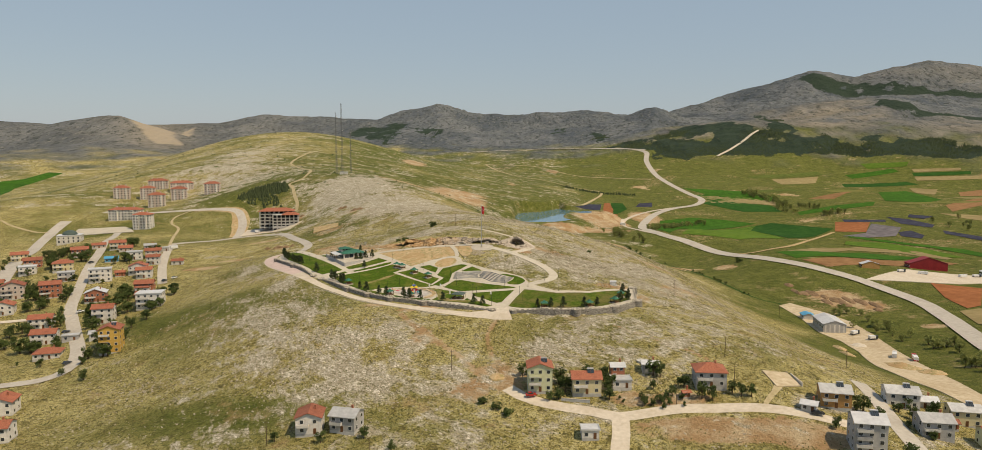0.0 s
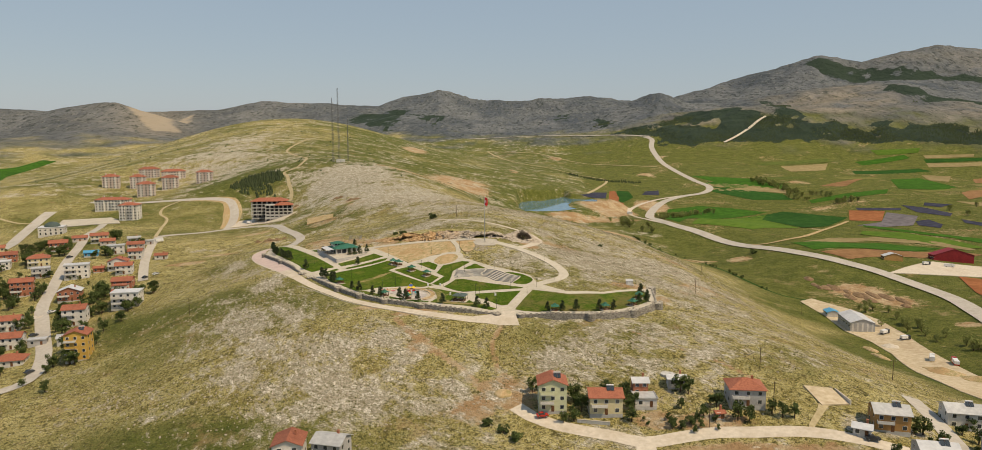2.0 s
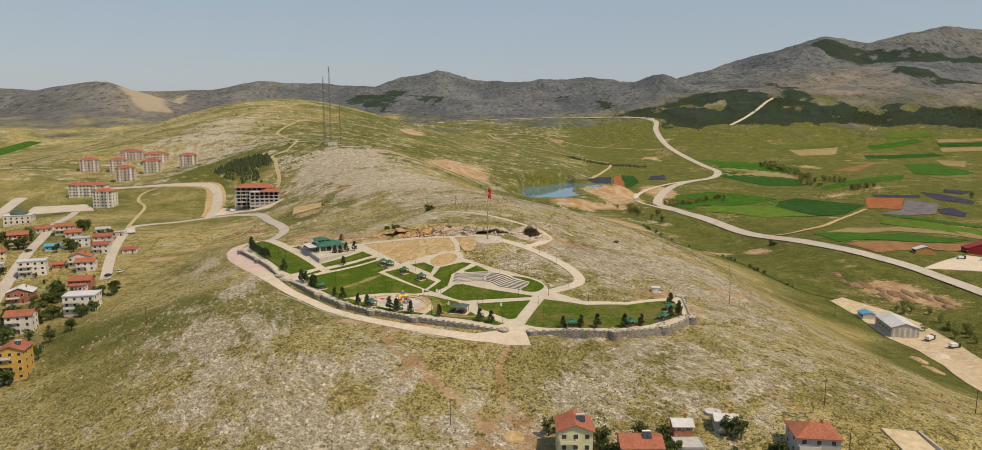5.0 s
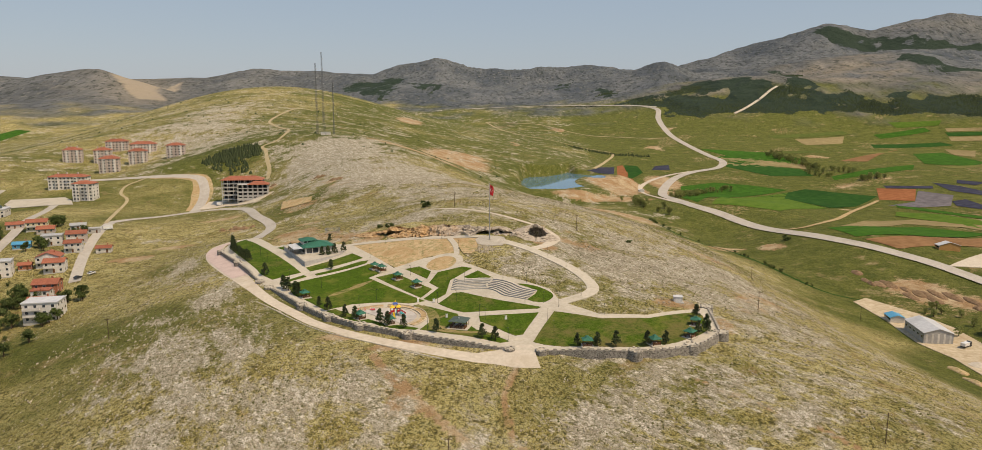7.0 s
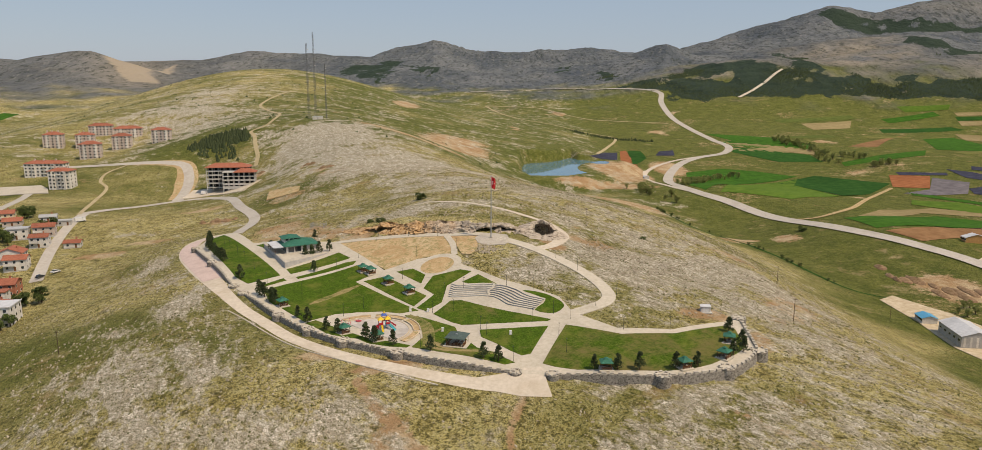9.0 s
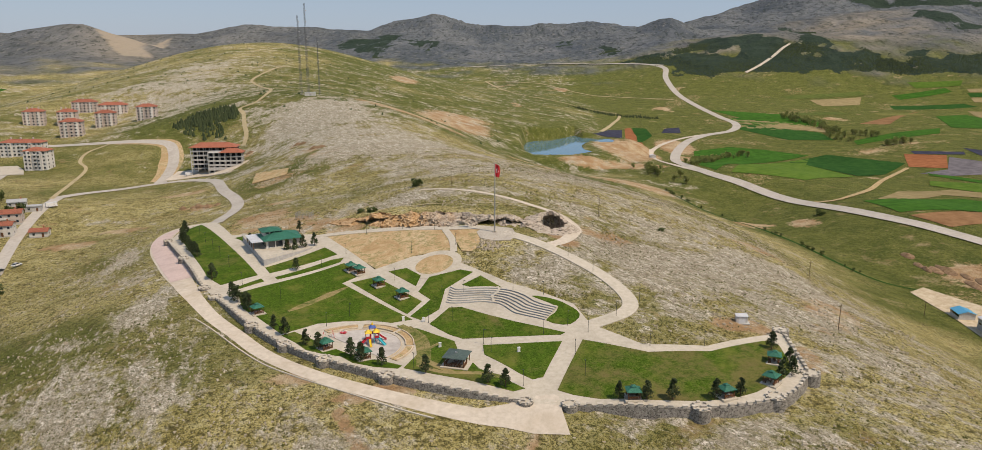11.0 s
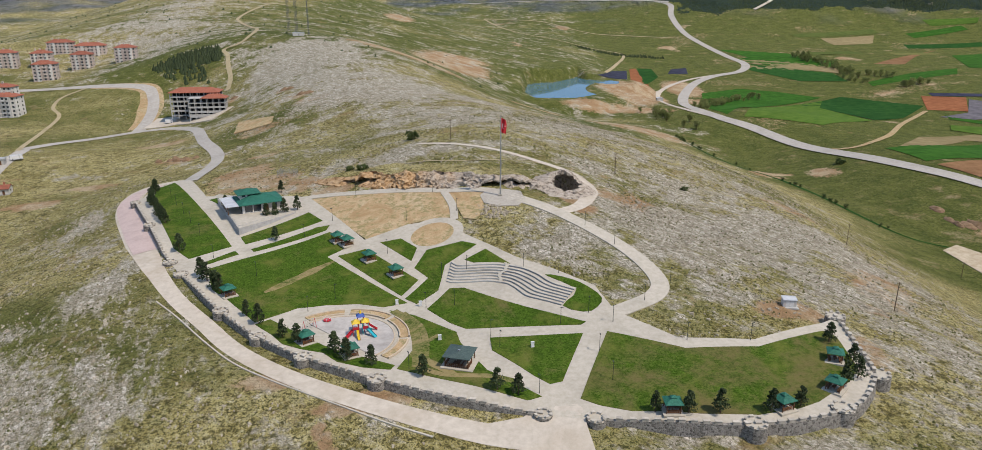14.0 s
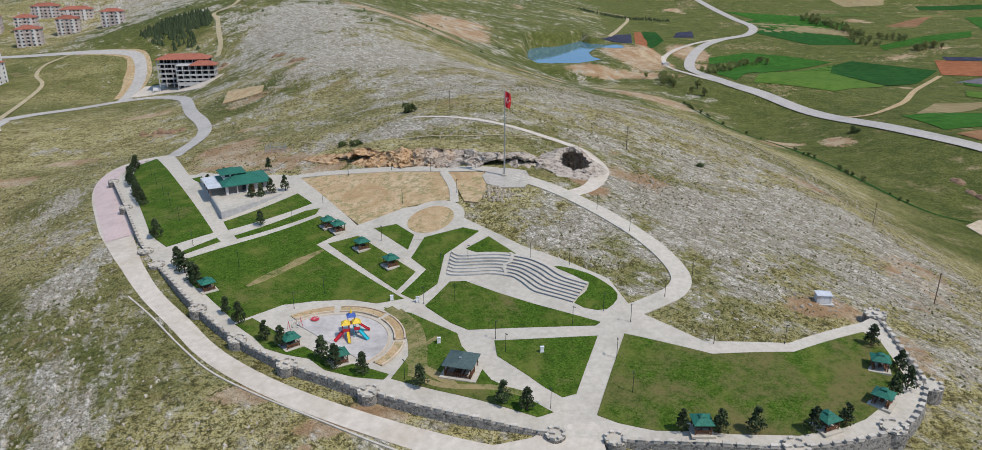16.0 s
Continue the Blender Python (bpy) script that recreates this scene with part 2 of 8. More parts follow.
M = {}
M["hill"] = hillside_material()
M["lawn"] = lawn_material("lawn", 0.035)
M["lawn_worn"] = lawn_material("worn_lawn", 0.07)
M["lawn_patchy"] = lawn_material("patchy_lawn", 0.125)
M["lawn_bare"] = lawn_material("bare_lawn", 0.145, (0.31, 0.235, 0.12))
M["rubble"] = stone_wall_material()
M["paving"] = surface("concrete_paving", (0.43, 0.385, 0.31), (0.525, 0.475, 0.395), 0.9, 0.85, relief=0.01, spread=0.06)
M["pink"] = surface("pink_block_paving", (0.50, 0.375, 0.34), (0.58, 0.46, 0.42), 1.5, 0.9, relief=0.01, spread=0.04)
M["trodden"] = surface("trodden_earth", (0.33, 0.265, 0.15), (0.46, 0.38, 0.24), 0.8, 0.95, relief=0.03, spread=0, stain=(0.24, 0.20, 0.09))
M["track"] = surface("dusty_track", (0.46, 0.40, 0.325), (0.58, 0.515, 0.43), 0.6, 0.95, relief=0.03, spread=0.05, stain=(0.38, 0.30, 0.21))
M["asphalt"] = surface("worn_road", (0.38, 0.345, 0.30), (0.47, 0.435, 0.385), 0.5, 0.9, relief=0.01, spread=0.05)
me_, ne_, le_, be_ = shader("bare_earth", 0.95, 0, 0.15)
pe_ = place_of(ne_)
fe_ = noise_tex(ne_, le_, pe_, 1.7, 7, 0.8, None, 0, 0.6)
ge_ = noise_tex(ne_, le_, pe_, 0.09, 7, 0.75, None, 0, 1.0)
ke_ = noise_tex(ne_, le_, pe_, 0.45, 6, 0.75)
ce_ = ramp(ne_, le_, ge_, [(0.38, (0.36, 0.235, 0.12)), (0.50, (0.47, 0.335, 0.19)), (0.62, (0.54, 0.42, 0.27))])
ce_ = mix(ne_, le_, ramp(ne_, le_, fe_, [(0.40, 0.75), (0.50, 0.0)]), ce_, (0.30, 0.205, 0.105))
ce_ = mix(ne_, le_, ramp(ne_, le_, total(ne_, le_, (ke_, 0.55), (fe_, 0.25), (ge_, 0.35)), [(0.575, 0.0), (0.63, 0.85)]), ce_, (0.23, 0.20, 0.085))
le_.new(ce_, be_.inputs["Base Color"])
bump(ne_, le_, be_, fe_, 0.5, 0.10)
M["earth"] = me_
M["plaster"] = surface("white_plaster", (0.56, 0.53, 0.49), (0.70, 0.675, 0.635), 0.8, 0.85, relief=0.005)
M["cream"] = surface("cream_plaster", (0.60, 0.52, 0.32), (0.70, 0.61, 0.40), 0.8, 0.85, relief=0.005)
M["palegreen"] = surface("pale_green_plaster", (0.55, 0.56, 0.36), (0.64, 0.65, 0.45), 0.8, 0.85, relief=0.005)
M["ochre"] = surface("ochre_plaster", (0.50, 0.30, 0.07), (0.60, 0.38, 0.11), 0.8, 0.85, relief=0.005)
M["orange"] = surface("orange_plaster", (0.42, 0.22, 0.08), (0.52, 0.29, 0.12), 0.8, 0.85, relief=0.005)
M["grey"] = surface("grey_plaster", (0.36, 0.35, 0.34), (0.46, 0.45, 0.44), 0.8, 0.85, relief=0.005)
M["pinkwall"] = surface("pinkish_plaster", (0.47, 0.39, 0.34), (0.57, 0.48, 0.43), 0.8, 0.85, relief=0.005)
M["brickred"] = surface("red_brick", (0.34, 0.12, 0.07), (0.46, 0.19, 0.12), 3.0, 0.9, relief=0.02)
M["concrete"] = surface("raw_concrete", (0.40, 0.39, 0.37), (0.52, 0.51, 0.49), 0.9, 0.9, relief=0.01)
# near-black tone that paints the shade inside the unfinished building
M["inshade"] = surface("interior_shade", (0.02, 0.02, 0.02), (0.04, 0.04, 0.04), 1.0, 0.9, relief=0)
M["tile"] = surface("red_roof_tile", (0.24, 0.075, 0.045), (0.42, 0.15, 0.09), 2.2, 0.8, relief=0.04, spread=0.25)
M["greyroof"] = surface("grey_sheet_roof", (0.42, 0.42, 0.42), (0.56, 0.56, 0.55), 0.7, 0.5, 0.2, relief=0.01, spread=0.2)
M["whiteroof"] = surface("white_sheet_roof", (0.50, 0.51, 0.53), (0.62, 0.63, 0.64), 0.6, 0.5, 0.1, relief=0.005)
M["greenroof"] = surface("green_shingle_roof", (0.012, 0.10, 0.068), (0.03, 0.17, 0.115), 2.5, 0.7, relief=0.02, spread=0.15)
M["slateroof"] = surface("slate_green_roof", (0.045, 0.075, 0.07), (0.085, 0.12, 0.11), 2.5, 0.7, relief=0.02)
M["wood"] = surface("stained_wood", (0.10, 0.042, 0.018), (0.20, 0.09, 0.04), 3.0, 0.65, relief=0.01)
M["steel"] = surface("galvanised_steel", (0.34, 0.35, 0.36), (0.48, 0.49, 0.50), 2.0, 0.45, 0.7, relief=0)
M["darksteel"] = surface("dark_green_steel", (0.025, 0.035, 0.03), (0.05, 0.06, 0.055), 2.0, 0.5, 0.4, relief=0)
M["redpaint"] = surface("red_sheet", (0.20, 0.012, 0.018), (0.30, 0.025, 0.03), 0.8, 0.5, relief=0)
M["bark"] = surface("bark", (0.07, 0.045, 0.028), (0.15, 0.10, 0.065), 6.0, 0.9, relief=0.02)
M["pine"] = surface("pine_foliage", (0.028, 0.048, 0.018), (0.082, 0.108, 0.042), 2.2, 0.85, relief=0.05, spread=0.35)
M["leaf"] = surface("broad_leaves", (0.045, 0.076, 0.016), (0.118, 0.155, 0.045), 1.6, 0.8, relief=0.05, spread=0.35)
M["yard"] = surface("dusty_yard", (0.38, 0.30, 0.195), (0.53, 0.445, 0.325), 0.35, 0.95, relief=0.05, spread=0, stain=(0.29, 0.20, 0.11))
M["redearth"] = surface("red_earth", (0.17, 0.100, 0.055), (0.33, 0.215, 0.13), 0.7, 0.95, relief=0.15, spread=0.2, stain=(0.15, 0.10, 0.045))
M["spring"] = surface("spring_leaves", (0.19, 0.225, 0.060), (0.34, 0.355, 0.120), 1.2, 0.8, relief=0.05, spread=0.3)
M["limestone"] = surface("limestone", (0.30, 0.27, 0.23), (0.52, 0.48, 0.42), 1.6, 0.9, relief=0.08, spread=0.35, stain=(0.22, 0.19, 0.15))
mo, no, lo, bo = shader("ochre_rock", 0.95, 0, 0.15)
at_ = place_of(no)
rough_ = noise_tex(no, lo, at_, 0.7, 7, 0.72)
# noise lows go near black: crevice shade put into the rock's colour
grey_ = ramp(no, lo, rough_, [(0.36, (0.070, 0.055, 0.042)), (0.47, (0.37, 0.31, 0.25)), (0.66, (0.50, 0.44, 0.37))])
warm_ = ramp(no, lo, rough_, [(0.36, (0.080, 0.042, 0.020)), (0.47, (0.42, 0.26, 0.13)), (0.66, (0.54, 0.40, 0.26))])
sp_ = no.new("ShaderNodeSeparateXYZ")
lo.new(at_, sp_.inputs[0])
along = total(no, lo, (sp_.outputs["X"], -0.03), (noise_tex(no, lo, at_, 0.16, 4, 0.6), 1.4))
lo.new(mix(no, lo, ramp(no, lo, total(no, lo, (along, 0.5)), [(0.72, 0.0), (0.98, 1.0)]), grey_, warm_), bo.inputs["Base Color"])
bump(no, lo, bo, total(no, lo, (rough_, 1.0), (noise_tex(no, lo, at_, 2.6, 4, 0.7), 0.3)), 0.8, 0.6)
M["ochrerock"] = mo
for key, a, c in (("f_green", (0.022, 0.085, 0.008), (0.050, 0.140, 0.017)), ("f_lime", (0.058, 0.122, 0.014), (0.105, 0.172, 0.028)),
                  ("f_dark", (0.012, 0.060, 0.009), (0.030, 0.096, 0.017)), ("f_brown", (0.20, 0.105, 0.05), (0.30, 0.17, 0.085)),
                  ("f_red", (0.23, 0.085, 0.035), (0.33, 0.13, 0.06)), ("f_tan", (0.23, 0.18, 0.085), (0.31, 0.245, 0.13)),
                  ("f_olive", (0.13, 0.135, 0.040), (0.19, 0.185, 0.060)), ("f_khaki", (0.20, 0.175, 0.075), (0.27, 0.235, 0.11)), ("f_moss", (0.070, 0.10, 0.022), (0.12, 0.145, 0.038)),
                  ("f_slate", (0.115, 0.105, 0.115), (0.185, 0.17, 0.18)), ("f_ink", (0.030, 0.033, 0.055), (0.06, 0.062, 0.09))):
    M[key] = surface("field_" + key[2:], a, c, 0.12, 0.95, spec=0.08, relief=0.1, spread=0.1)


def plain(name, colour, rough=0.4, metal=0.0, spec=0.5):
    return surface(name, tuple(0.85 * v for v in colour), colour, 3.0, rough, metal, spec, relief=0, spread=0.05)


M["glass"] = plain("window_glass", (0.035, 0.045, 0.055), 0.08, 0.0, 0.8)
M["flag"] = plain("red_cloth", (0.55, 0.012, 0.02), 0.8)
M["white"] = plain("white_paint", (0.78, 0.78, 0.76), 0.5)
M["play_red"] = plain("red_plastic", (0.55, 0.02, 0.03), 0.3)
M["play_blue"] = plain("turquoise_plastic", (0.02, 0.42, 0.50), 0.3)
M["play_yellow"] = plain("yellow_plastic", (0.75, 0.50, 0.02), 0.3)
M["play_navy"] = plain("blue_plastic", (0.02, 0.08, 0.35), 0.3)
M["blue_sheet"] = plain("blue_sheeting", (0.05, 0.30, 0.50), 0.5)
M["car_white"] = plain("white_car_paint", (0.75, 0.75, 0.75), 0.25)
M["car_red"] = plain("red_car_paint", (0.45, 0.03, 0.02), 0.25)
M["car_dark"] = plain("dark_car_paint", (0.04, 0.045, 0.05), 0.25)
M["rubber"] = plain("rubber", (0.02, 0.02, 0.02), 0.8)
mw, nw, lw, bw = shader("lake_water", 0.06, 0.0, 0.5)
lw.new(ramp(nw, lw, noise_tex(nw, lw, place_of(nw), 0.01, 4), [(0.3, (0.05, 0.15, 0.22)), (0.7, (0.070, 0.190, 0.265))]), bw.inputs["Base Color"])
bump(nw, lw, bw, noise_tex(nw, lw, place_of(nw), 0.6, 4), 0.08, 0.1)
M["water"] = mw

# ---- the lie of the land ----
# Rows of soft hills: corner, step, columns, breadth, and their heights in metres
LAND = [
    -1.1, 0.5, 6.6, -0.5, -8.9, -5.4,
    -9.3, -12.7, -6.3, -12.8, 2, 22.7,
    -14.6, -1.4, -17.2, 42.1, -8.5, 0.7,
    -6.1, 92.8, -79.1, 77.3, -17.6, -17.5,
    -57.5, 5.9, -25.2, 19.3, 16.1, -5.7,
    81, -25.5, -0.1, 151.3, -53.4, 22.3,
    -100.3, 49.8, -58.5, -5.1, -26.4, 22.2,
]
SLOPE = [
    0.2, -0.5, -0.7, 2.3, 0.7, -0.5, -8.5, 0.4, 4.7,
    0.4, 1.2, 3.6, 3.5, -2.2, 1.1, -8.3, 3.8, 9.5,
    2.1, 0.4, -3.5, -11.6, -1.2, 5.4, 5.4, -1.3, 4,
    2.6, -7.1, -6.8, -2.2, 5.3, 9.9, 8.9, -15.1, 1.2,
    -2.7, -11.3, -2.3, -0, -15.3, 17.7, 7.7, -8.5, 0.1,
    -12.5, -15.8, 8.7, -11.5, 11.4, 16.4, 1.3, 3.8, -4.2,
    -8.1, -18.3, -4, -40, 28.8, -8.2, 0.9, -13, 27.8,
    6.7, -8.8, -5.8, 2.1, 24, -9.5, 19.3, -14.8, 1.6,
    2.1, -28.7, -5, 12.6, -2.6, 11.9, -39.9, 27.1, 12.6,
]
PARK = [
    -2.5, 1.6, -0.8, -2.6, -2.1, -0.4, 2.2,
    -1.8, 3.5, 3.7, 4.8, 1, 1.7, -0.4,
    4.1, 2.3, -0.7, -5.7, -3.9, 2.5, -2.5,
    1.2, 4.6, -0.1, -1.1, 5.9, -1.3, -0.4,
    0, 4.3, -3.2, 2.1, -0.7, -6, -0,
    7.2, 2.6, 1.3, 5.7, -1.2, 0.9, 0.3,
]
HILLS = [(-1500, -400, 350, 6, 300, LAND), (-540, -220, 104, 9, 85, SLOPE), (-160, -40, 42, 7, 36, PARK)]

# The skyline seen from the south: bearing (tangent), height (tangent) of the far and of the middle range
BEARING = [(x - 784) / 1151.5 for x in (-300, 0, 100, 185, 240, 300, 400, 500, 600, 690, 760, 830, 925, 985, 1035, 1080, 1140, 1200, 1280, 1345, 1400, 1460, 1568, 1900)]
FAR = [(229 - y) / 1151.5 for y in (196, 196, 200, 200, 198, 192, 188, 187, 190, 172, 186, 184, 178, 186, 190, 178, 161, 143, 117, 128, 112, 107, 117, 138)]
MIDDLE = [(229 - y) / 1151.5 for y in (215, 213, 198, 187, 205, 222, 230, 230, 212, 206, 214, 216, 207, 190, 174, 190, 192, 185, 178, 168, 164, 176, 188, 200)]
FOOT = [(229 - y) / 1151.5 for y in (240, 240, 240, 238, 238, 238, 238, 238, 236, 236, 238, 238, 232, 222, 214, 208, 200, 196, 198, 204, 206, 208, 212, 215)]


LAKE = [(20, 688), (22, 760), (27, 806), (42, 827), (63, 832), (84, 864), (106, 905), (116, 862), (155, 842), (150, 814), (118, 802), (104, 770), (100, 735), (108, 709), (79, 681), (49, 677)]


def soft(a, b, v):
    u = np.clip((v - a) / (b - a), 0, 1)
    return u * u * (3 - 2 * u)


def lay(x, y):
    """Height of the land, before its fine relief, at arrays x, y."""
    x, y = np.asarray(x, float), np.asarray(y, float)
    side = soft(90, 230, x)
    west = -27 + 6 * soft(200, 600, y)
    east = -52 + 16 * soft(150, 1100, y) + 6 * soft(300, 700, x)
    z = west + (east - west) * side + 62 * soft(1050, 2300, y) * (1 - 0.6 * soft(500, 1000, x))
    for x0, y0, step, columns, breadth, rows in HILLS:
        for k, a in enumerate(rows):
            cx, cy = x0 + (k % columns) * step, y0 + (k // columns) * step
            z = z + a * np.exp(-((x - cx) ** 2 + (y - cy) ** 2) / (2 * breadth ** 2))
    # the reservoir's basin, with its dam
    near = np.where((np.abs(x - 80) < 300) & (np.abs(y - 790) < 340))[0]
    if len(near):
        xn, yn = x[near], y[near]
        d = away(LAKE + LAKE[:1], xn, yn)
        d = np.where(within(LAKE, xn, yn), -d, d)
        zn = np.maximum(z[near], -32.2 - 40 * soft(15, 100, d))
        z = z.copy()
        z[near] = zn + (-36.0 - zn) * (1 - soft(-8, 2, d))
    # mountain ranges
    dy = np.maximum(y + 326, 1.0)
    tan = np.clip(x / dy, BEARING[0], BEARING[-1])
    r = dy * np.sqrt(1 + tan * tan)
    for tops, foot, crest in ((FOOT, 1750, 2450), (MIDDLE, 2250, 3150), (FAR, 2950, 4250)):
        top = 77 + np.interp(tan, BEARING, tops) * dy * (crest / r)
        up = soft(foot, crest, r)
        low = z
        rise = low + (np.maximum(top, low) - low) * up ** 1.15
        z = np.where(r < crest, rise, np.maximum(top - (r - crest) * 0.12, np.minimum(low, top)) * 1.0)
    return z


def ground_z(x, y):
    return float(lay(np.array([x]), np.array([y]))[0])


# ---- building blocks ----
def emit(name, verts, faces, material, parent=None, label="", smooth=False):
    """One mesh object from vertices and faces; a part where a parent is given."""
    me = bpy.data.meshes.new(name)
    me.from_pydata([tuple(v) for v in verts], [], faces)
    me.materials.append(M[material] if isinstance(material, str) else material)
    if smooth:
        me.shade_smooth()
    ob = new(name, me)
    if parent:
        ob.parent = parent
    if label:
        ob["label"] = label
    return ob


class Shape:
    """Collects simple solids into one mesh."""

    def __init__(self):
        self.v, self.f = [], []

    def add(self, verts, faces):
        k = len(self.v)
        self.v += [tuple(p) for p in verts]
        self.f += [tuple(i + k for i in f) for f in faces]
        return self

    def box(self, x0, x1, y0, y1, z0, z1):
        return self.add([(x0, y0, z0), (x1, y0, z0), (x1, y1, z0), (x0, y1, z0), (x0, y0, z1), (x1, y0, z1), (x1, y1, z1), (x0, y1, z1)],
                        [(0, 3, 2, 1), (4, 5, 6, 7), (0, 1, 5, 4), (1, 2, 6, 5), (2, 3, 7, 6), (3, 0, 4, 7)])

    def tube(self, p0, p1, r0, r1=None, sides=8):
        r1 = r0 if r1 is None else r1
        p0, p1 = Vector(p0), Vector(p1)
        q = (p1 - p0).to_track_quat("Z", "Y")
        ring = [Vector((math.cos(a), math.sin(a), 0)) for a in (2 * math.pi * i / sides for i in range(sides))]
        vs = [p0 + q @ (d * r0) for d in ring] + [p1 + q @ (d * r1) for d in ring]
        fs = [(i, (i + 1) % sides, sides + (i + 1) % sides, sides + i) for i in range(sides)]
        return self.add(vs, fs + [tuple(range(sides))[::-1], tuple(range(sides, 2 * sides))])

    def prism(self, poly, z0, z1):
        n = len(poly)
        vs = [(x, y, z0) for x, y in poly] + [(x, y, z1) for x, y in poly]
        return self.add(vs, [tuple(range(n))[::-1], tuple(range(n, 2 * n))] + [(i, (i + 1) % n, n + (i + 1) % n, n + i) for i in range(n)])

    def slab(self, corners, t):
        """A thin plate: corners in order, thickened downwards."""
        n = len(corners)
        vs = list(corners) + [(x, y, z - t) for x, y, z in corners]
        return self.add(vs, [tuple(range(n)), tuple(range(n, 2 * n))[::-1]] + [(i, n + i, n + (i + 1) % n, (i + 1) % n) for i in range(n)])

    def out(self, name, material, parent=None, label="", smooth=False):
        return emit(name, self.v, self.f, material, parent, label, smooth)


def thing(name, x, y, z, turn=0.0, label="", category="", group=""):
    e = new(name)
    e.empty_display_size = 0.3
    e.matrix_world = pose(x, y, z, 0, 0, turn)
    return tagged(e, label, category, group)


def smooth_line(pts, step=2.0, closed=False):
    """A Catmull-Rom line through the points, with even steps."""
    p = [Vector(q) for q in pts]
    n = len(p)
    out = []
    for i in range(n if closed else n - 1):
        a, b, c, d = (p[(i - 1) % n], p[i], p[(i + 1) % n], p[(i + 2) % n]) if closed else (p[max(i - 1, 0)], p[i], p[i + 1], p[min(i + 2, n - 1)])
        k = max(1, int((c - b).length / step))
        for j in range(k):
            t = j / k
            out.append(0.5 * ((2 * b) + (c - a) * t + (2 * a - 5 * b + 4 * c - d) * t * t + (3 * b - a - 3 * c + d) * t ** 3))
    if not closed:
        out.append(p[-1])
    return out


def even_line(pts, step=2.0, closed=True):
    out, n = [], len(pts)
    for i in range(n if closed else n - 1):
        a, b = Vector(pts[i]), Vector(pts[(i + 1) % n])
        k = max(1, int((b - a).length / step))
        out += [a.lerp(b, j / k) for j in range(k)]
    return out


def within(poly, x, y):
    x, y = np.asarray(x, float), np.asarray(y, float)
    r = np.zeros(x.shape, bool)
    px, py = np.array([q[0] for q in poly]), np.array([q[1] for q in poly])
    for i in range(len(px)):
        x0, y0, x1, y1 = px[i - 1], py[i - 1], px[i], py[i]
        if y0 != y1:
            r ^= ((y0 > y) != (y1 > y)) & (x < (x1 - x0) * (y - y0) / (y1 - y0) + x0)
    return r


def away(line, x, y):
    """Distance from the points to an open line."""
    x, y = np.asarray(x, float), np.asarray(y, float)
    d = np.full(x.shape, 1e9)
    for (ax, ay), (bx, by) in zip(line[:-1], line[1:]):
        ex, ey = bx - ax, by - ay
        t = np.clip(((x - ax) * ex + (y - ay) * ey) / (ex * ex + ey * ey + 1e-9), 0, 1)
        d = np.minimum(d, np.hypot(x - ax - t * ex, y - ay - t * ey))
    return d


from mathutils.geometry import delaunay_2d_cdt


def draped(name, poly, height, material, step=2.5, depth=0.0, parent=None, rounded=False):
    """A sheet over the land inside the outline, height(x, y) metres high; depth gives it a rim."""
    rim = smooth_line(poly, step, True) if rounded else even_line(poly, step)
    rim = [Vector((p[0], p[1])) for p in rim]
    x0, x1 = min(p.x for p in rim), max(p.x for p in rim)
    y0, y1 = min(p.y for p in rim), max(p.y for p in rim)
    gx, gy = np.meshgrid(np.arange(x0 + step / 2, x1, step), np.arange(y0 + step / 2, y1, step))
    gx, gy = gx.ravel(), gy.ravel()
    ring = [tuple(p) for p in rim]
    keep = within(ring, gx, gy) & (away(ring + ring[:1], gx, gy) > step * 0.35)
    pts = rim + [Vector((a, b)) for a, b in zip(gx[keep], gy[keep])]
    n = len(rim)
    vs, _, fs, _, _, _ = delaunay_2d_cdt(pts, [(i, (i + 1) % n) for i in range(n)], [list(range(n))], 1, 1e-4)
    xs, ys = np.array([p.x for p in vs]), np.array([p.y for p in vs])
    zs = height(xs, ys)
    verts = [(a, b, c) for a, b, c in zip(xs, ys, zs)]
    faces = [tuple(f) for f in fs]
    if depth:
        edges = {}
        for f in faces:
            for i in range(len(f)):
                a, b = f[i], f[(i + 1) % len(f)]
                edges[(a, b)] = True
        low = {}
        for a, b in list(edges):
            if (b, a) not in edges:
                for q in (a, b):
                    if q not in low:
                        low[q] = len(verts)
                        verts.append((verts[q][0], verts[q][1], verts[q][2] - depth))
                faces.append((b, a, low[a], low[b]))
    return emit(name, verts, faces, material, parent, smooth=depth == 0)


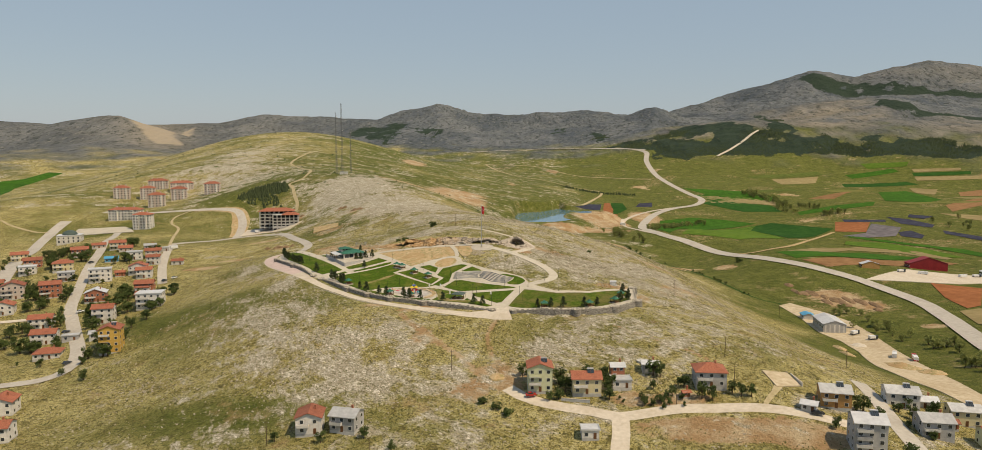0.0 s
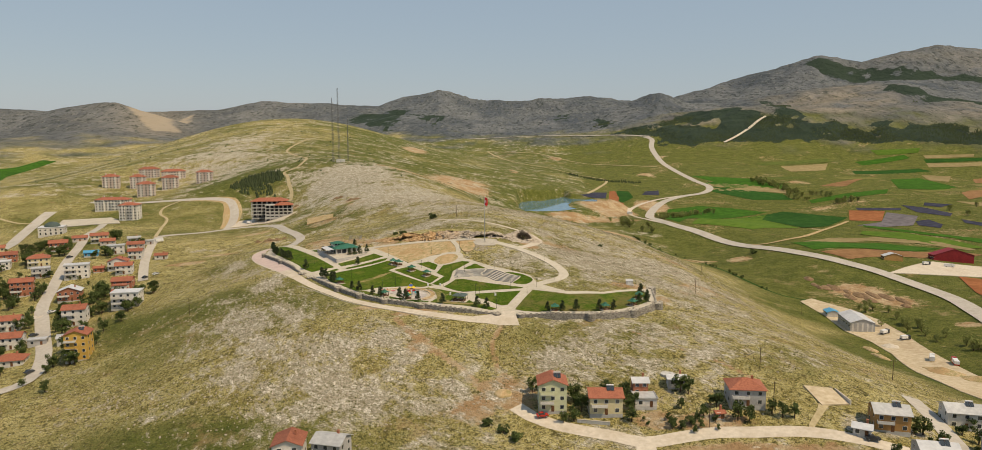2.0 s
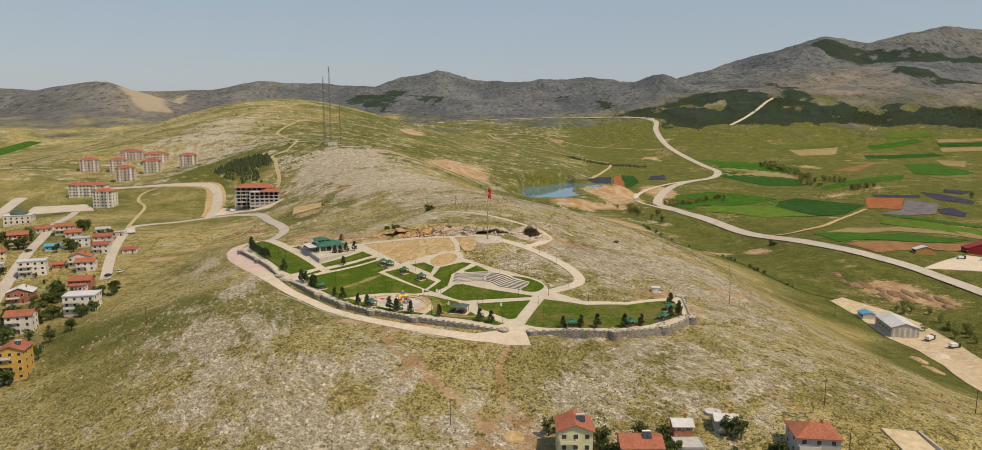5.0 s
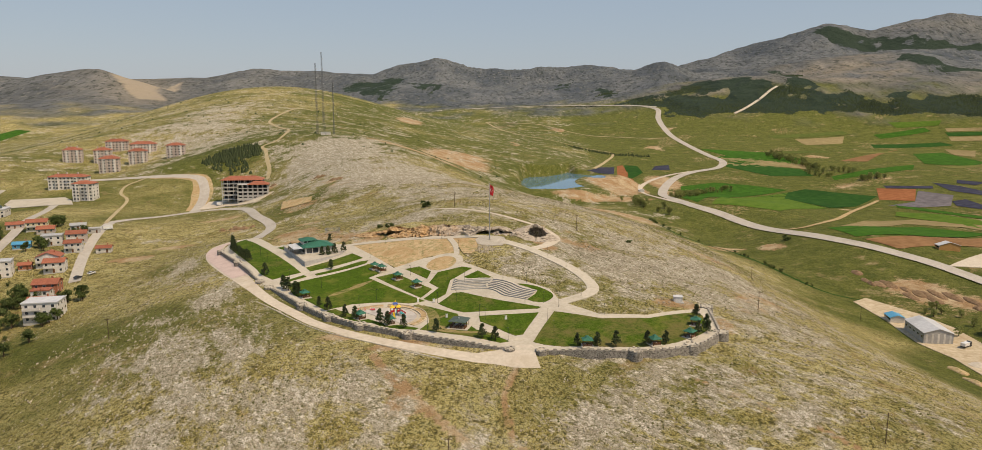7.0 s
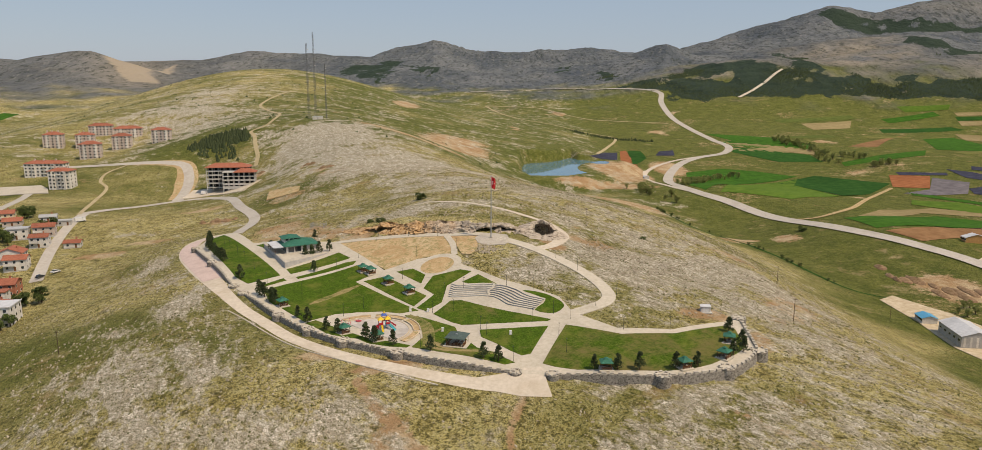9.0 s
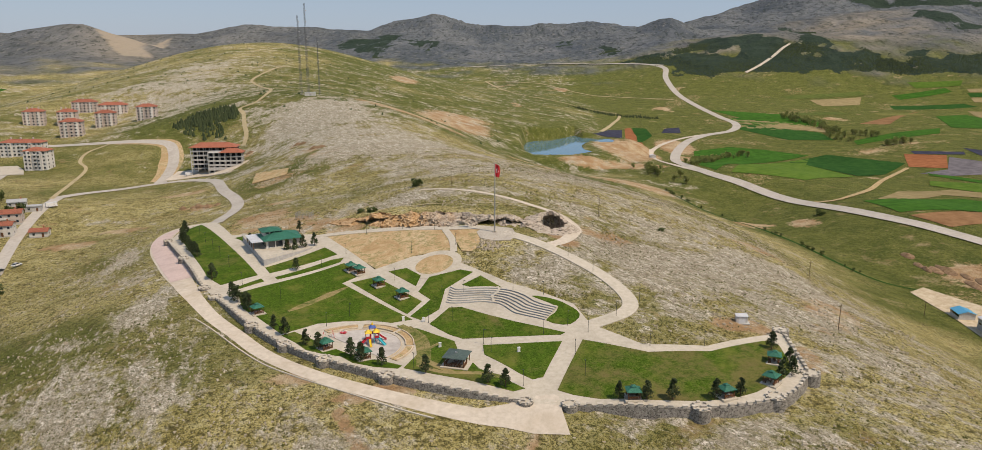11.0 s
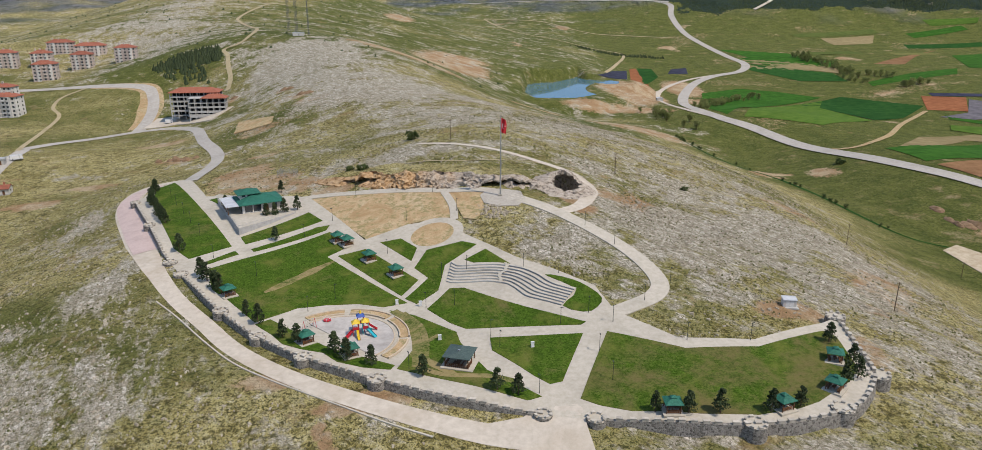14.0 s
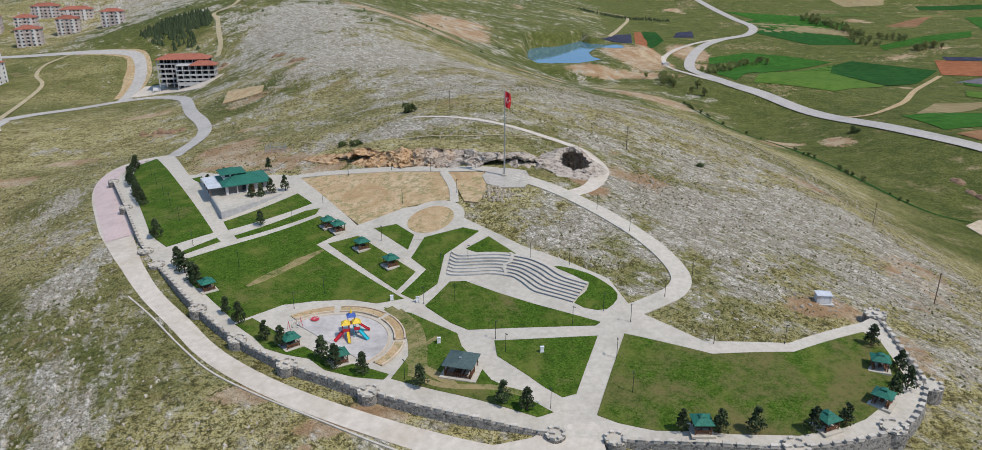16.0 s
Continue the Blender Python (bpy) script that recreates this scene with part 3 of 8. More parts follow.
def ribbon(name, line, width, height, material, step=3.0, across=3, widths=None, rim=0.0):
    """A road along a line."""
    pts = smooth_line(line, step)
    n = len(pts)
    verts, faces = [], []
    for i, p in enumerate(pts):
        d = pts[min(i + 1, n - 1)] - pts[max(i - 1, 0)]
        d.normalize()
        side = Vector((-d.y, d.x))
        wd = width if widths is None else float(np.interp(i / (n - 1), np.linspace(0, 1, len(widths)), widths))
        for k in range(across + 1):
            verts.append(p + side * wd * (0.5 - k / across))
    xs, ys = np.array([v.x for v in verts]), np.array([v.y for v in verts])
    zs = height(xs, ys)
    vs = [(a, b, c) for a, b, c in zip(xs, ys, zs)]
    for i in range(n - 1):
        for k in range(across):
            a = i * (across + 1) + k
            faces.append((a, a + across + 1, a + across + 2, a + 1))
    if rim:
        for k in (0, across):
            base = len(vs)
            for i in range(n):
                a = vs[i * (across + 1) + k]
                vs.append((a[0], a[1], a[2] - rim))
            for i in range(n - 1):
                a, b = i * (across + 1) + k, (i + 1) * (across + 1) + k
                faces.append((a, base + i, base + i + 1, b) if k == 0 else (b, base + i + 1, base + i, a))
    return emit(name, vs, faces, material, smooth=not rim)


def over(metres):
    return lambda x, y: lay(x, y) + metres


def structure(ob, label, category):
    return tagged(ob, label, category, kind="structure")


# ---- the park's plan ----
WALL_W = [(-146.7, 142.8), (-126.1, 109.0), (-112.6, 86.6), (-105.6, 76.4)]
WALL_S = [(-99.4, 68.5), (-87.1, 53.0), (-80.0, 44.8), (-69.9, 34.3), (-62.2, 27.8), (-54.2, 22.0), (-46.1, 17.5), (-37.0, 12.7), (-25.0, 7.6), (-16.3, 5.0), (-4.1, 2.5)]
WALL_E = [(5.8, 1.1), (12.4, -0.2), (19.0, -1.3), (26.5, -2.2), (34.7, -2.5), (41.0, -1.8), (47.5, -0.2), (53.6, 2.1), (59.2, 6.8), (64.6, 14.6),
          (65.9, 20.5), (66.6, 27.0), (67.7, 34.8), (68.2, 40.7)]
PAVED = [(-145.7, 179.2), (-138.0, 173.2), (-119.1, 140.3), (-82.8, 130.1), (-76.2, 124.7), (-51.7, 86.8), (-39.4, 92.5), (-28.8, 92.0), (-22.3, 82.5), (-18.8, 79.0),
         (-7.0, 66.5), (2.6, 59.0), (11.8, 50.3), (15.2, 38.2), (27.2, 26.3), (43.6, 26.2), (63.4, 36.8)] + WALL_E[::-1] + WALL_S[::-1] + WALL_W[::-1] + [(-150.1, 163.2)]
GATES = [(0.8, 1.8), (-102.5, 72.5)]


def terrace(x, y):
    """How far the park's fill stands above the land behind its retaining wall."""
    x, y = np.asarray(x, float), np.asarray(y, float)
    d = np.minimum(np.minimum(away(WALL_W, x, y), away(WALL_S, x, y)), away(WALL_E, x, y))
    up = 1.3 * np.exp(-d / 15)
    for gx, gy in GATES:
        up = up * soft(4.5, 22, np.hypot(x - gx, y - gy))
    return up


def park_z(lift):
    return lambda x, y: lay(x, y) + terrace(x, y) + lift


def park_at(x, y, lift=0.16):
    return float(park_z(lift)(np.array([x]), np.array([y]))[0])


# ---- the ground, one sheet to the horizon ----
def graded(lo, a, b, hi, fine, coarse, growth):
    mid = list(np.arange(a, b + fine / 2, fine))
    out, s = mid[:], fine
    while out[-1] < hi:
        s = min(s * growth, coarse)
        out.append(out[-1] + s)
    s = fine
    while out[0] > lo:
        s = min(s * growth, coarse)
        out.insert(0, out[0] - s)
    return np.array(out)


TAME = [[(-138, 172), (-153, 176), (-156, 163), (-149, 140.5), (-131.5, 109.5), (-106, 69.0), (-83.0, 41.5), (-61.5, 20.5), (-37, 6.4), (-14, -2.2), (4, -3)],
        [(-8, 103), (9.4, 87.1), (23.0, 68.2), (28.2, 50.4), (12.8, 36.8)], [(-116, 141), (-85.4, 127.2), (-48.5, 119.7), (-8, 103)], [(-43.6, 164.7), (-16.5, 153.1), (1.3, 143.8), (15.2, 135.1), (19.8, 121.0), (8, 92)],
        [(-282, 290), (-262, 372), (-235, 378), (-205, 345), (-158, 254), (-138, 172)], [(2, -62), (22, -76.5), (41, -83.5), (75, -80), (118, -89)], [(41, -83), (37.5, -103), (25, -170)], [(143, -44), (140, -63), (137, -81), (130, -140)],
        [(-46, 1), (-37, -14), (-14, -43)], [(60, -23), (74, -34), (87, -57)]]


FOREST = [[(219, 1929), (318, 1876), (394, 1881), (493, 1900), (595, 2003), (654, 1931), (734, 1940), (768, 1815), (834, 1752), (892, 1721), (926, 1679), (996, 1648), (1089, 1633), (1171, 1601), (1500, 1600), (1500, 1400), (1173, 1431), (1072, 1486), (973, 1534), (877, 1568), (804, 1550), (738, 1589), (669, 1578), (594, 1602), (508, 1591), (433, 1624), (439, 1716)],
          [(1551, 3421), (1628, 3226), (1720, 3168), (1749, 3053), (1838, 2957), (1923, 2865), (2065, 2802), (2300, 2760), (2300, 2500), (1983, 2672), (1845, 2822), (1683, 2819), (1622, 2964), (1506, 3016), (1479, 3229)],
          [(1421, 2412), (1474, 2338), (1536, 2212), (1634, 2137), (1900, 2100), (1900, 1990), (1574, 2044), (1454, 2109), (1374, 2116), (1369, 2225)],
          [(929, 2469), (851, 1892), (877, 1769), (909, 1720), (851, 1748), (775, 1812)], [(1029, 2584), (1047, 2403), (883, 1949), (977, 2338)], [(989, 1668), (1092, 1702), (1087, 1661), (1028, 1643)],
          [(-739, 3213), (-646, 3383), (-514, 3240), (-366, 2459), (-352, 2032), (-454, 2407), (-562, 2602)], [(-596, 3477), (-445, 3307), (-266, 2699), (-179, 2541), (-241, 2408), (-344, 2694), (-539, 3309)],
          [(234, 2607), (325, 3178), (399, 3168), (303, 2663), (248, 2618)], [(369, 2484), (421, 2211), (340, 2029)]]
BARE = [[(1060, 2601), (1133, 2504), (1357, 2798), (1475, 2768), (1363, 2297), (1325, 2101), (1199, 1801), (1039, 1735), (958, 1675), (917, 1737), (852, 1797), (825, 1897)], [(1111, 1673), (1498, 2147), (1574, 2044), (1500, 1600), (1171, 1601), (1130, 1617)],
        [(1662, 3235), (1908, 3500), (1973, 3452), (2400, 3300), (2300, 2816), (2075, 2816), (1931, 2880), (1856, 2991), (1759, 3074)], [(-1507, 2120), (-1521, 2334), (-1410, 2433), (-1168, 2163), (-960, 1676), (-1119, 1682)]]
SCAR = [(-1480, 2900), (-1410, 2440), (-1290, 2260), (-1160, 2120), (-1060, 2160), (-1200, 2389), (-1350, 2900), (-1450, 3208)]


def inside(poly, x, y, edge):
    """1 inside the outline, 0 outside, soft over the edge's width."""
    d = away(poly + poly[:1], x, y)
    return np.clip(0.5 + np.where(within(poly, x, y), d, -d) / edge, 0, 1)


def woodland(x, y):
    """How wooded the far slopes are, from -1 to 1; woods above 0.5."""
    x, y = np.asarray(x, float), np.asarray(y, float)
    w = np.zeros(len(x))
    for poly, strength in zip(FOREST, (1.0, 1.0, 0.95, 1.0, 0.95, 0.95, 0.92, 0.92, 0.85, 0.85)):
        w = np.maximum(w, strength * inside(poly, x, y, 50))
    on = np.where(w > 0.1)[0]
    k = np.full(len(x), -0.5)
    for i in on:
        k[i] = 1.0 * noise.fractal(Vector((x[i] * 0.011, y[i] * 0.0075, 7.0)), 0.6, 2.1, 5)
    return np.clip(w + k - 0.06, -1, 0.75)


def blobs(x, y, spots):
    out = np.zeros(len(x))
    for cx, cy, rx, ry, a in spots:
        out += a * np.exp(-(((x - cx) / rx) ** 2 + ((y - cy) / ry) ** 2))
    return out


STONY = ((-170, 485, 45, 55, 0.48), (-135, 415, 50, 60, 0.40), (-90, 345, 50, 55, 0.36), (-55, 305, 50, 40, 0.25), (32, 98, 18, 25, 0.34), (42, 62, 12, 20, 0.30), (75, 150, 40, 40, 0.18), (100, 128, 20, 14, 0.30),
         (120, 106, 24, 12, 0.34), (-162, 127, 14, 20, 0.32), (-141, 98, 12, 16, 0.36), (-119, 67, 9, 14, 0.36), (-48, 156, 30, 12, 0.34), (-88, -30, 35, 22, 0.30), (-60, -50, 25, 14, 0.26), (-150, -34, 18, 10, 0.32),
         (-45, -20, 18, 18, 0.26), (15, -33, 18, 12, 0.24), (50, -13, 25, 10, 0.20), (96, 50, 40, 50, 0.16), (-20, -65, 15, 20, 0.15), (-400, 735, 75, 120, 0.24), (-330, 640, 60, 80, 0.20), (-430, 900, 50, 90, 0.25), (20, 230, 70, 80, 0.20),
         (2, 75, 14, 16, 0.24), (-216, 230, 18, 6, 0.30), (-100, 12, 35, 28, 0.16), (-125, 35, 25, 22, 0.14), (60, 110, 22, 26, 0.22), (75, 70, 20, 22, 0.20))


PIT = (10.8, 117.0, 4.8, 6.5)      # the cave's mouth: centre and half widths


def build_ground():
    gx = graded(-3500, -230, 170, 3600, 2.0, 42, 1.030)
    gy = graded(-1300, -110, 330, 4500, 2.0, 40, 1.016)
    nx, ny = len(gx), len(gy)
    X, Y = np.meshgrid(gx, gy)
    X, Y = X.ravel(), Y.ravel()
    Z = lay(X, Y)
    dist = np.hypot(X, Y + 326)
    hilly = soft(1700, 2600, dist)
    rough = np.zeros(len(X))
    broad = np.zeros(len(X))
    ridge = np.zeros(len(X))
    for i in range(len(X)):
        p = Vector((X[i], Y[i], 0))
        rough[i] = noise.fractal(p * 0.16, 1.0, 2.2, 4) if dist[i] < 900 else 0
        broad[i] = noise.fractal(p * 0.011, 1.0, 2.1, 4)
        if hilly[i] > 0:
            ridge[i] = noise.ridged_multi_fractal(p * 0.0016, 0.9, 2.1, 6, 1.0, 2.0)
    tame = np.full(len(X), 1e9)
    for line in TAME:
        tame = np.minimum(tame, away(line, X, Y))
    tame = 0.12 + 0.88 * soft(5.5, 13, tame) * (1 - 0.85 * soft(130, 185, X)) * (1 - 0.85 * soft(-175, -225, X))
    Z = Z - tame * np.clip(0.28 + 0.30 * rough, 0, 0.8) * (1 - soft(500, 900, dist)) - np.clip(0.8 * broad, 0, 2) * soft(300, 700, dist) * 0.4
    # the slope drops away in front of the eastern wall
    front = away(WALL_E, X, Y)
    Z = Z - 0.7 * np.exp(-(front / 5.0) ** 2) * np.where(within(PAVED, X, Y), 0.0, 1.0)
    # the cave sinks below the slope
    Z = Z - 16.0 * (1 - soft(1.45, 2.05, np.hypot((X - PIT[0]) / PIT[2], (Y - PIT[1]) / PIT[3])))
    relief = soft(1750, 2500, dist) * (ridge - 1.2)
    high = np.clip((Z + 10) / 250, 0, 1)
    fine = np.array([noise.ridged_multi_fractal(Vector((a, b, 0)) * 0.0046, 0.9, 2.1, 4, 1.0, 2.0) if h > 0 else 1.1 for a, b, h in zip(X, Y, hilly)])
    Z = Z + relief * 26 * high + hilly * (fine - 1.1) * 9 * np.clip(high * 2, 0.15, 1)
    verts = np.column_stack([X, Y, Z])
    k = (np.arange(ny - 1)[:, None] * nx + np.arange(nx - 1)[None]).ravel()
    faces = np.column_stack([k, k + 1, k + nx + 1, k + nx])
    me = bpy.data.meshes.new("ground")
    me.from_pydata(verts.tolist(), [], faces.tolist())
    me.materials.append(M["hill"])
    me.shade_smooth()
    strata = np.array([noise.fractal(Vector((a * 0.012 + b * 0.004, b * 0.03 - a * 0.008, 3.0)), 1.0, 2.0, 5) for a, b in zip(X, Y)])

    def blob(cx, cy, rx, ry):
        return np.exp(-(((X - cx) / rx) ** 2 + ((Y - cy) / ry) ** 2))
    stony = 0.72 * blobs(X, Y, STONY)
    plain_w = soft(-190, -330, X) * (1 - soft(380, 560, Y))
    valley = soft(150, 260, X) * (1 - soft(1500, 2000, Y))
    rock = np.clip(0.075 + stony + 0.17 * strata - 0.45 * valley - 0.2 * plain_w - 0.12 * soft(-90, -170, X) * (1 - soft(120, 250, Y)), -0.4, 0.52)
    meadow = np.array([noise.fractal(Vector((a * 0.007, b * 0.011, 9.0)), 0.9, 2.1, 5) if v > 0 else 0.0 for a, b, v in zip(X, Y, valley)])
    green = np.clip(0.12 + 0.32 * soft(330, 620, Y) * soft(-420, -200, X) + 0.10 * soft(330, 480, Y) + 0.34 * broad + (0.88 + 0.9 * meadow) * valley + 0.1 * blob(-150, 30, 80, 60) + 0.55 * blob(-100, -73, 40, 20) + 0.30 * blob(-168, 52, 40, 20) + 0.3 * blob(-230, 350, 80, 60) + 0.45 * blob(-310, 520, 90, 60), 0, 1)
    tan = X / np.maximum(Y + 326, 1)
    # mask of the far scrub whose bluish colours carry the painted haze
    hazy_scrub = soft(2000, 2450, dist + 260 * broad)
    pale = np.exp(-((tan + 0.47) / 0.05) ** 2) * soft(2300, 2700, dist)
    wood = woodland(X, Y)
    hue = 0.45 * pale + 0.12 * soft(-0.15, -0.35, tan)
    for poly, strength in zip(BARE, (0.72, 0.62, 0.22, 0.25)):
        hue = np.maximum(hue, strength * inside(poly, X, Y, 160) * np.clip(0.75 + 0.9 * broad, 0, 1))
    hue = np.maximum(hue, 0.7 * inside(FOREST[0], X, Y, 200))
    scar = 0.70 * inside(SCAR, X, Y, 60)
    soil = np.clip(1.6 * (broad - 0.42), 0, 0.8) * soft(-300, 0, X) * (1 - hazy_scrub)
    soil = np.maximum(soil, valley * np.clip(1.9 * (-meadow - 0.20), 0, 0.32))
    for cx, cy, rx, ry in ((-178, 249, 12, 6), (-123, 221, 10, 4), (-156, 382, 9, 6), (-134, 345, 10, 7), (-204, 418, 7, 8), (-100, 158, 14, 8), (13, 104, 6, 6), (15, 96, 5, 5), (-20, 108, 9, 3), (-40, 114, 10, 4), (-56, 121, 10, 4), (-70, 131, 9, 6), (-88, 140, 10, 8), (100, 90, 5, 10), (94, 70, 5, 8), (86, 58, 6, 5), (278, 262, 22, 26), (292, 235, 14, 20), (232, 405, 13, 17), (200, 410, 14, 9), (150, 660, 40, 22), (95, 655, 35, 16), (185, 800, 22, 70), (0, -54, 13, 13), (-12, -62, 10, 10), (98, 78, 8, 20), (108, 165, 14, 8), (61, 45, 8, 6), (-175, 245, 9, 5), (-140, 345, 14, 10), (-122, 325, 12, 8), (-50, 785, 45, 26), (-198, 208, 14, 7), (-214, 184, 16, 8), (-116, 172, 13, 26), (-104, 150, 18, 14), (-80, 145, 16, 9), (-60, 15, 8, 4), (-45, 5, 6, 3), (-35, -22, 8, 10), (57, 43, 9, 5), (-38, 8, 10, 5), (285, 242, 24, 9), (301, 163, 10, 8), (-64, 112, 16, 10), (110, 500, 50, 40),
                           (150, 760, 40, 90), (-205, 300, 18, 10), (70, 30, 6, 10), (80, -93, 36, 8), (104, -98, 18, 8), (62, -73, 16, 5), (48, -72, 9, 6), (70, -89, 26, 5), (108, 92, 9, 22), (190, 405, 14, 20), (250, 890, 30, 70), (-160, 1080, 25, 60), (-90, 560, 60, 50), (-60, 720, 50, 90)):
        soil = np.maximum(soil, 0.9 * blob(cx, cy, rx, ry) * np.clip(0.85 + 0.4 * rough + 0.3 * broad, 0, 1))
    for line, wide, deep in (([(-46.3, 0.6), (-42, -8), (-37.5, -14.3), (-32, -20), (-29.7, -24.0), (-26, -27.5), (-21.1, -33.8), (-17, -38), (-14.2, -43.2), (-8, -52)], 1.7, 0.72),
                             ([(50, -14), (55, -20), (60, -23), (67, -29), (74, -34), (80, -41), (85, -50)], 1.5, 0.62), ([(-2, -8), (-6, -20), (-5, -34), (-1, -46)], 1.7, 0.55)):
        soil = np.maximum(soil, deep * np.exp(-(away(line, X, Y) / wide) ** 2))
    for nm, values in (("rock", rock), ("green", green), ("hazy_scrub", hazy_scrub), ("wood", wood), ("soil", soil), ("tan", np.clip(hue, 0, 1)), ("scar", scar)):
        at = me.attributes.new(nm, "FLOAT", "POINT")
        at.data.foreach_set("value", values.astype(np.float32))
    ob = new("ground", me)
    return structure(ob, "dry grassy hills with pale limestone, running to bare mountains", "ground")


ground = build_ground()

# ---- water, roads and tracks ----
LAKE_RIM = [(80 + 1.07 * (a - 80), 780 + 1.05 * (c - 780)) for a, c in LAKE]
lake = draped("lake", LAKE_RIM, lambda x, y: 0 * x - 33.0, "water", 14)
tagged(lake, "calm blue-grey reservoir lake below the hill", "lake", kind="structure")


def road(name, line, width, material, lift, label, step=4.0, widths=None):
    return structure(ribbon(name, line, width, over(lift), material, step, 4, widths), label, "road")


road("highway", [(395, 1760), (418, 1700), (400, 1608), (391, 1460), (391, 1301), (397, 1170), (402, 1090), (373, 1024), (320, 984), (273, 918), (230, 805), (207, 679), (213, 611), (238, 555),
                 (262, 474), (278, 392), (300, 345), (322, 303), (333, 242), (322, 187), (305, 134), (280, 60), (250, -60)], 13, "asphalt", 0.7,
     "pale grey main road curving along the valley", 8)
road("far_road", [(420, 1728), (300, 1850), (191, 1940), (74, 1958), (-63, 1910), (-173, 1834)], 9, "asphalt", 2.0, "pale far road along the mountain's foot", 12)
road("forest_track", [(585, 1596), (630, 1639), (684, 1699), (730, 1758), (760, 1790)], 8, "track", 2.0, "pale firebreak track through the far woods", 10)
road("old_road", [(349, 1010), (278, 957), (221, 875), (192, 770), (196, 654), (215, 600)], 6, "track", 0.6, "disused pale loop of road", 6)
road("field_track", [(264, 474), (290, 470), (347, 533), (420, 640), (488, 716)], 5, "earth", 0.6, "tan dirt track between the fields", 6)
road("valley_track", [(-31, 1658), (40, 1392), (94, 1297), (152, 1239), (219, 1204), (185, 1050), (147, 913)], 5, "trodden", 1.0, "pale dirt track across the valley", 8)
road("valley_track", [(-31, 1658), (80, 1625), (171, 1519), (257, 1449), (366, 1383)], 5, "trodden", 1.0, "pale dirt track along the valley's side", 8)
road("west_road", [(-330, 130), (-376, 222), (-413, 298), (-445, 362), (-461, 413), (-468, 449)], 12, "asphalt", 0.25, "wide pale concrete village road")
road("village_street", [(-380, 388), (-345, 300), (-319, 243), (-301, 195), (-282, 150), (-264, 108), (-250, 85), (-232, 57), (-215, 30), (-206, 8), (-210, -4), (-227, -10), (-300, -25)], 7.0, "asphalt", 0.2,
     "dusty village street between the houses")
road("side_street", [(-254, 92), (-277, 89), (-310, 84)], 4.5, "track", 0.2, "narrow village side street")
road("upper_street", [(-281, 290), (-268, 250), (-247, 195), (-225, 147)], 6, "asphalt", 0.2, "pale street along the village's edge")
road("hill_road", [(-282, 290), (-277, 330), (-262, 372), (-235, 378), (-205, 345), (-176, 285), (-158, 254), (-149, 232), (-143, 200), (-138, 172)], 6.5, "asphalt", 0.25,
     "pale road winding up to the park", 3)
structure(ribbon("road_cutting", [(-259, 384), (-265, 405), (-272, 430), (-280, 453), (-292, 472), (-315, 479), (-340, 481)], 17, over(0.12), "earth", 4, 6, [17, 15, 19, 17, 15, 12, 9]), "cut banks of bare orange earth beside the road", "bank")
road("upper_road", [(-258, 378), (-262, 398), (-269, 427), (-279, 453), (-291, 471), (-312, 479), (-340, 482), (-374, 484), (-405, 486), (-450, 492)], 8.5, "asphalt", 0.3, "pale concrete road to the apartment blocks")
road("plain_track", [(-560, 450), (-533, 439), (-519, 430), (-506, 423), (-476, 411), (-465, 412)], 2.6, "trodden", 0.3, "tan dirt track over the plain")
road("cart_track", [(-282, 285), (-312, 360), (-328, 407), (-344, 428), (-352, 455), (-345, 478)], 2.6, "trodden", 0.35, "earth track over the meadow")
road("mast_track", [(-216, 442), (-221, 465), (-231, 491), (-240, 517), (-248, 533), (-236, 552), (-247, 627), (-297, 730), (-312, 769), (-321, 857), (-319, 931), (-292, 932)], 3.6, "trodden", 0.6, "pale dirt track climbing to the hilltop", 5)
road("lower_road", [(2, -62), (7, -68), (13, -72.5), (22, -76.5), (32, -80), (41, -83.5), (54, -81), (64, -79.5), (75, -80), (86, -80), (98, -82), (108, -85), (118, -89)], 5.6, "track", 0.08,
     "pale dusty road past the houses")
road("lower_lane", [(41, -83), (39.5, -94), (37.5, -103), (33, -130), (25, -170)], 6.0, "track", 0.11, "pale dusty lane downhill")
road("east_street", [(143, -44), (140.4, -63), (137, -81), (134, -105), (130, -140)], 6.5, "asphalt", 0.16, "pale concrete street in the lower village")
# dark ribbon: green bank grass with the stream's shadow line painted in
structure(ribbon("stream_bank", [(150, 520), (170, 450), (190, 402), (197, 340), (203, 290), (214, 258), (240, 240)], 3, over(0.1), "f_dark", 4, 4, [1, 3, 2.5, 3.5, 2.5, 3, 1]), "dark green grassy stream bank at the hill's foot, its shadow line painted in", "stream bank")
QUARRY = [(224, 241), (236, 249), (252, 217), (257, 190), (254, 153), (241, 90), (232, 52), (222, 15), (212, -16), (202, -60), (186, -60), (191, -21), (190, 0), (202, 51), (222, 110), (226, 140), (222, 165), (226, 205)]
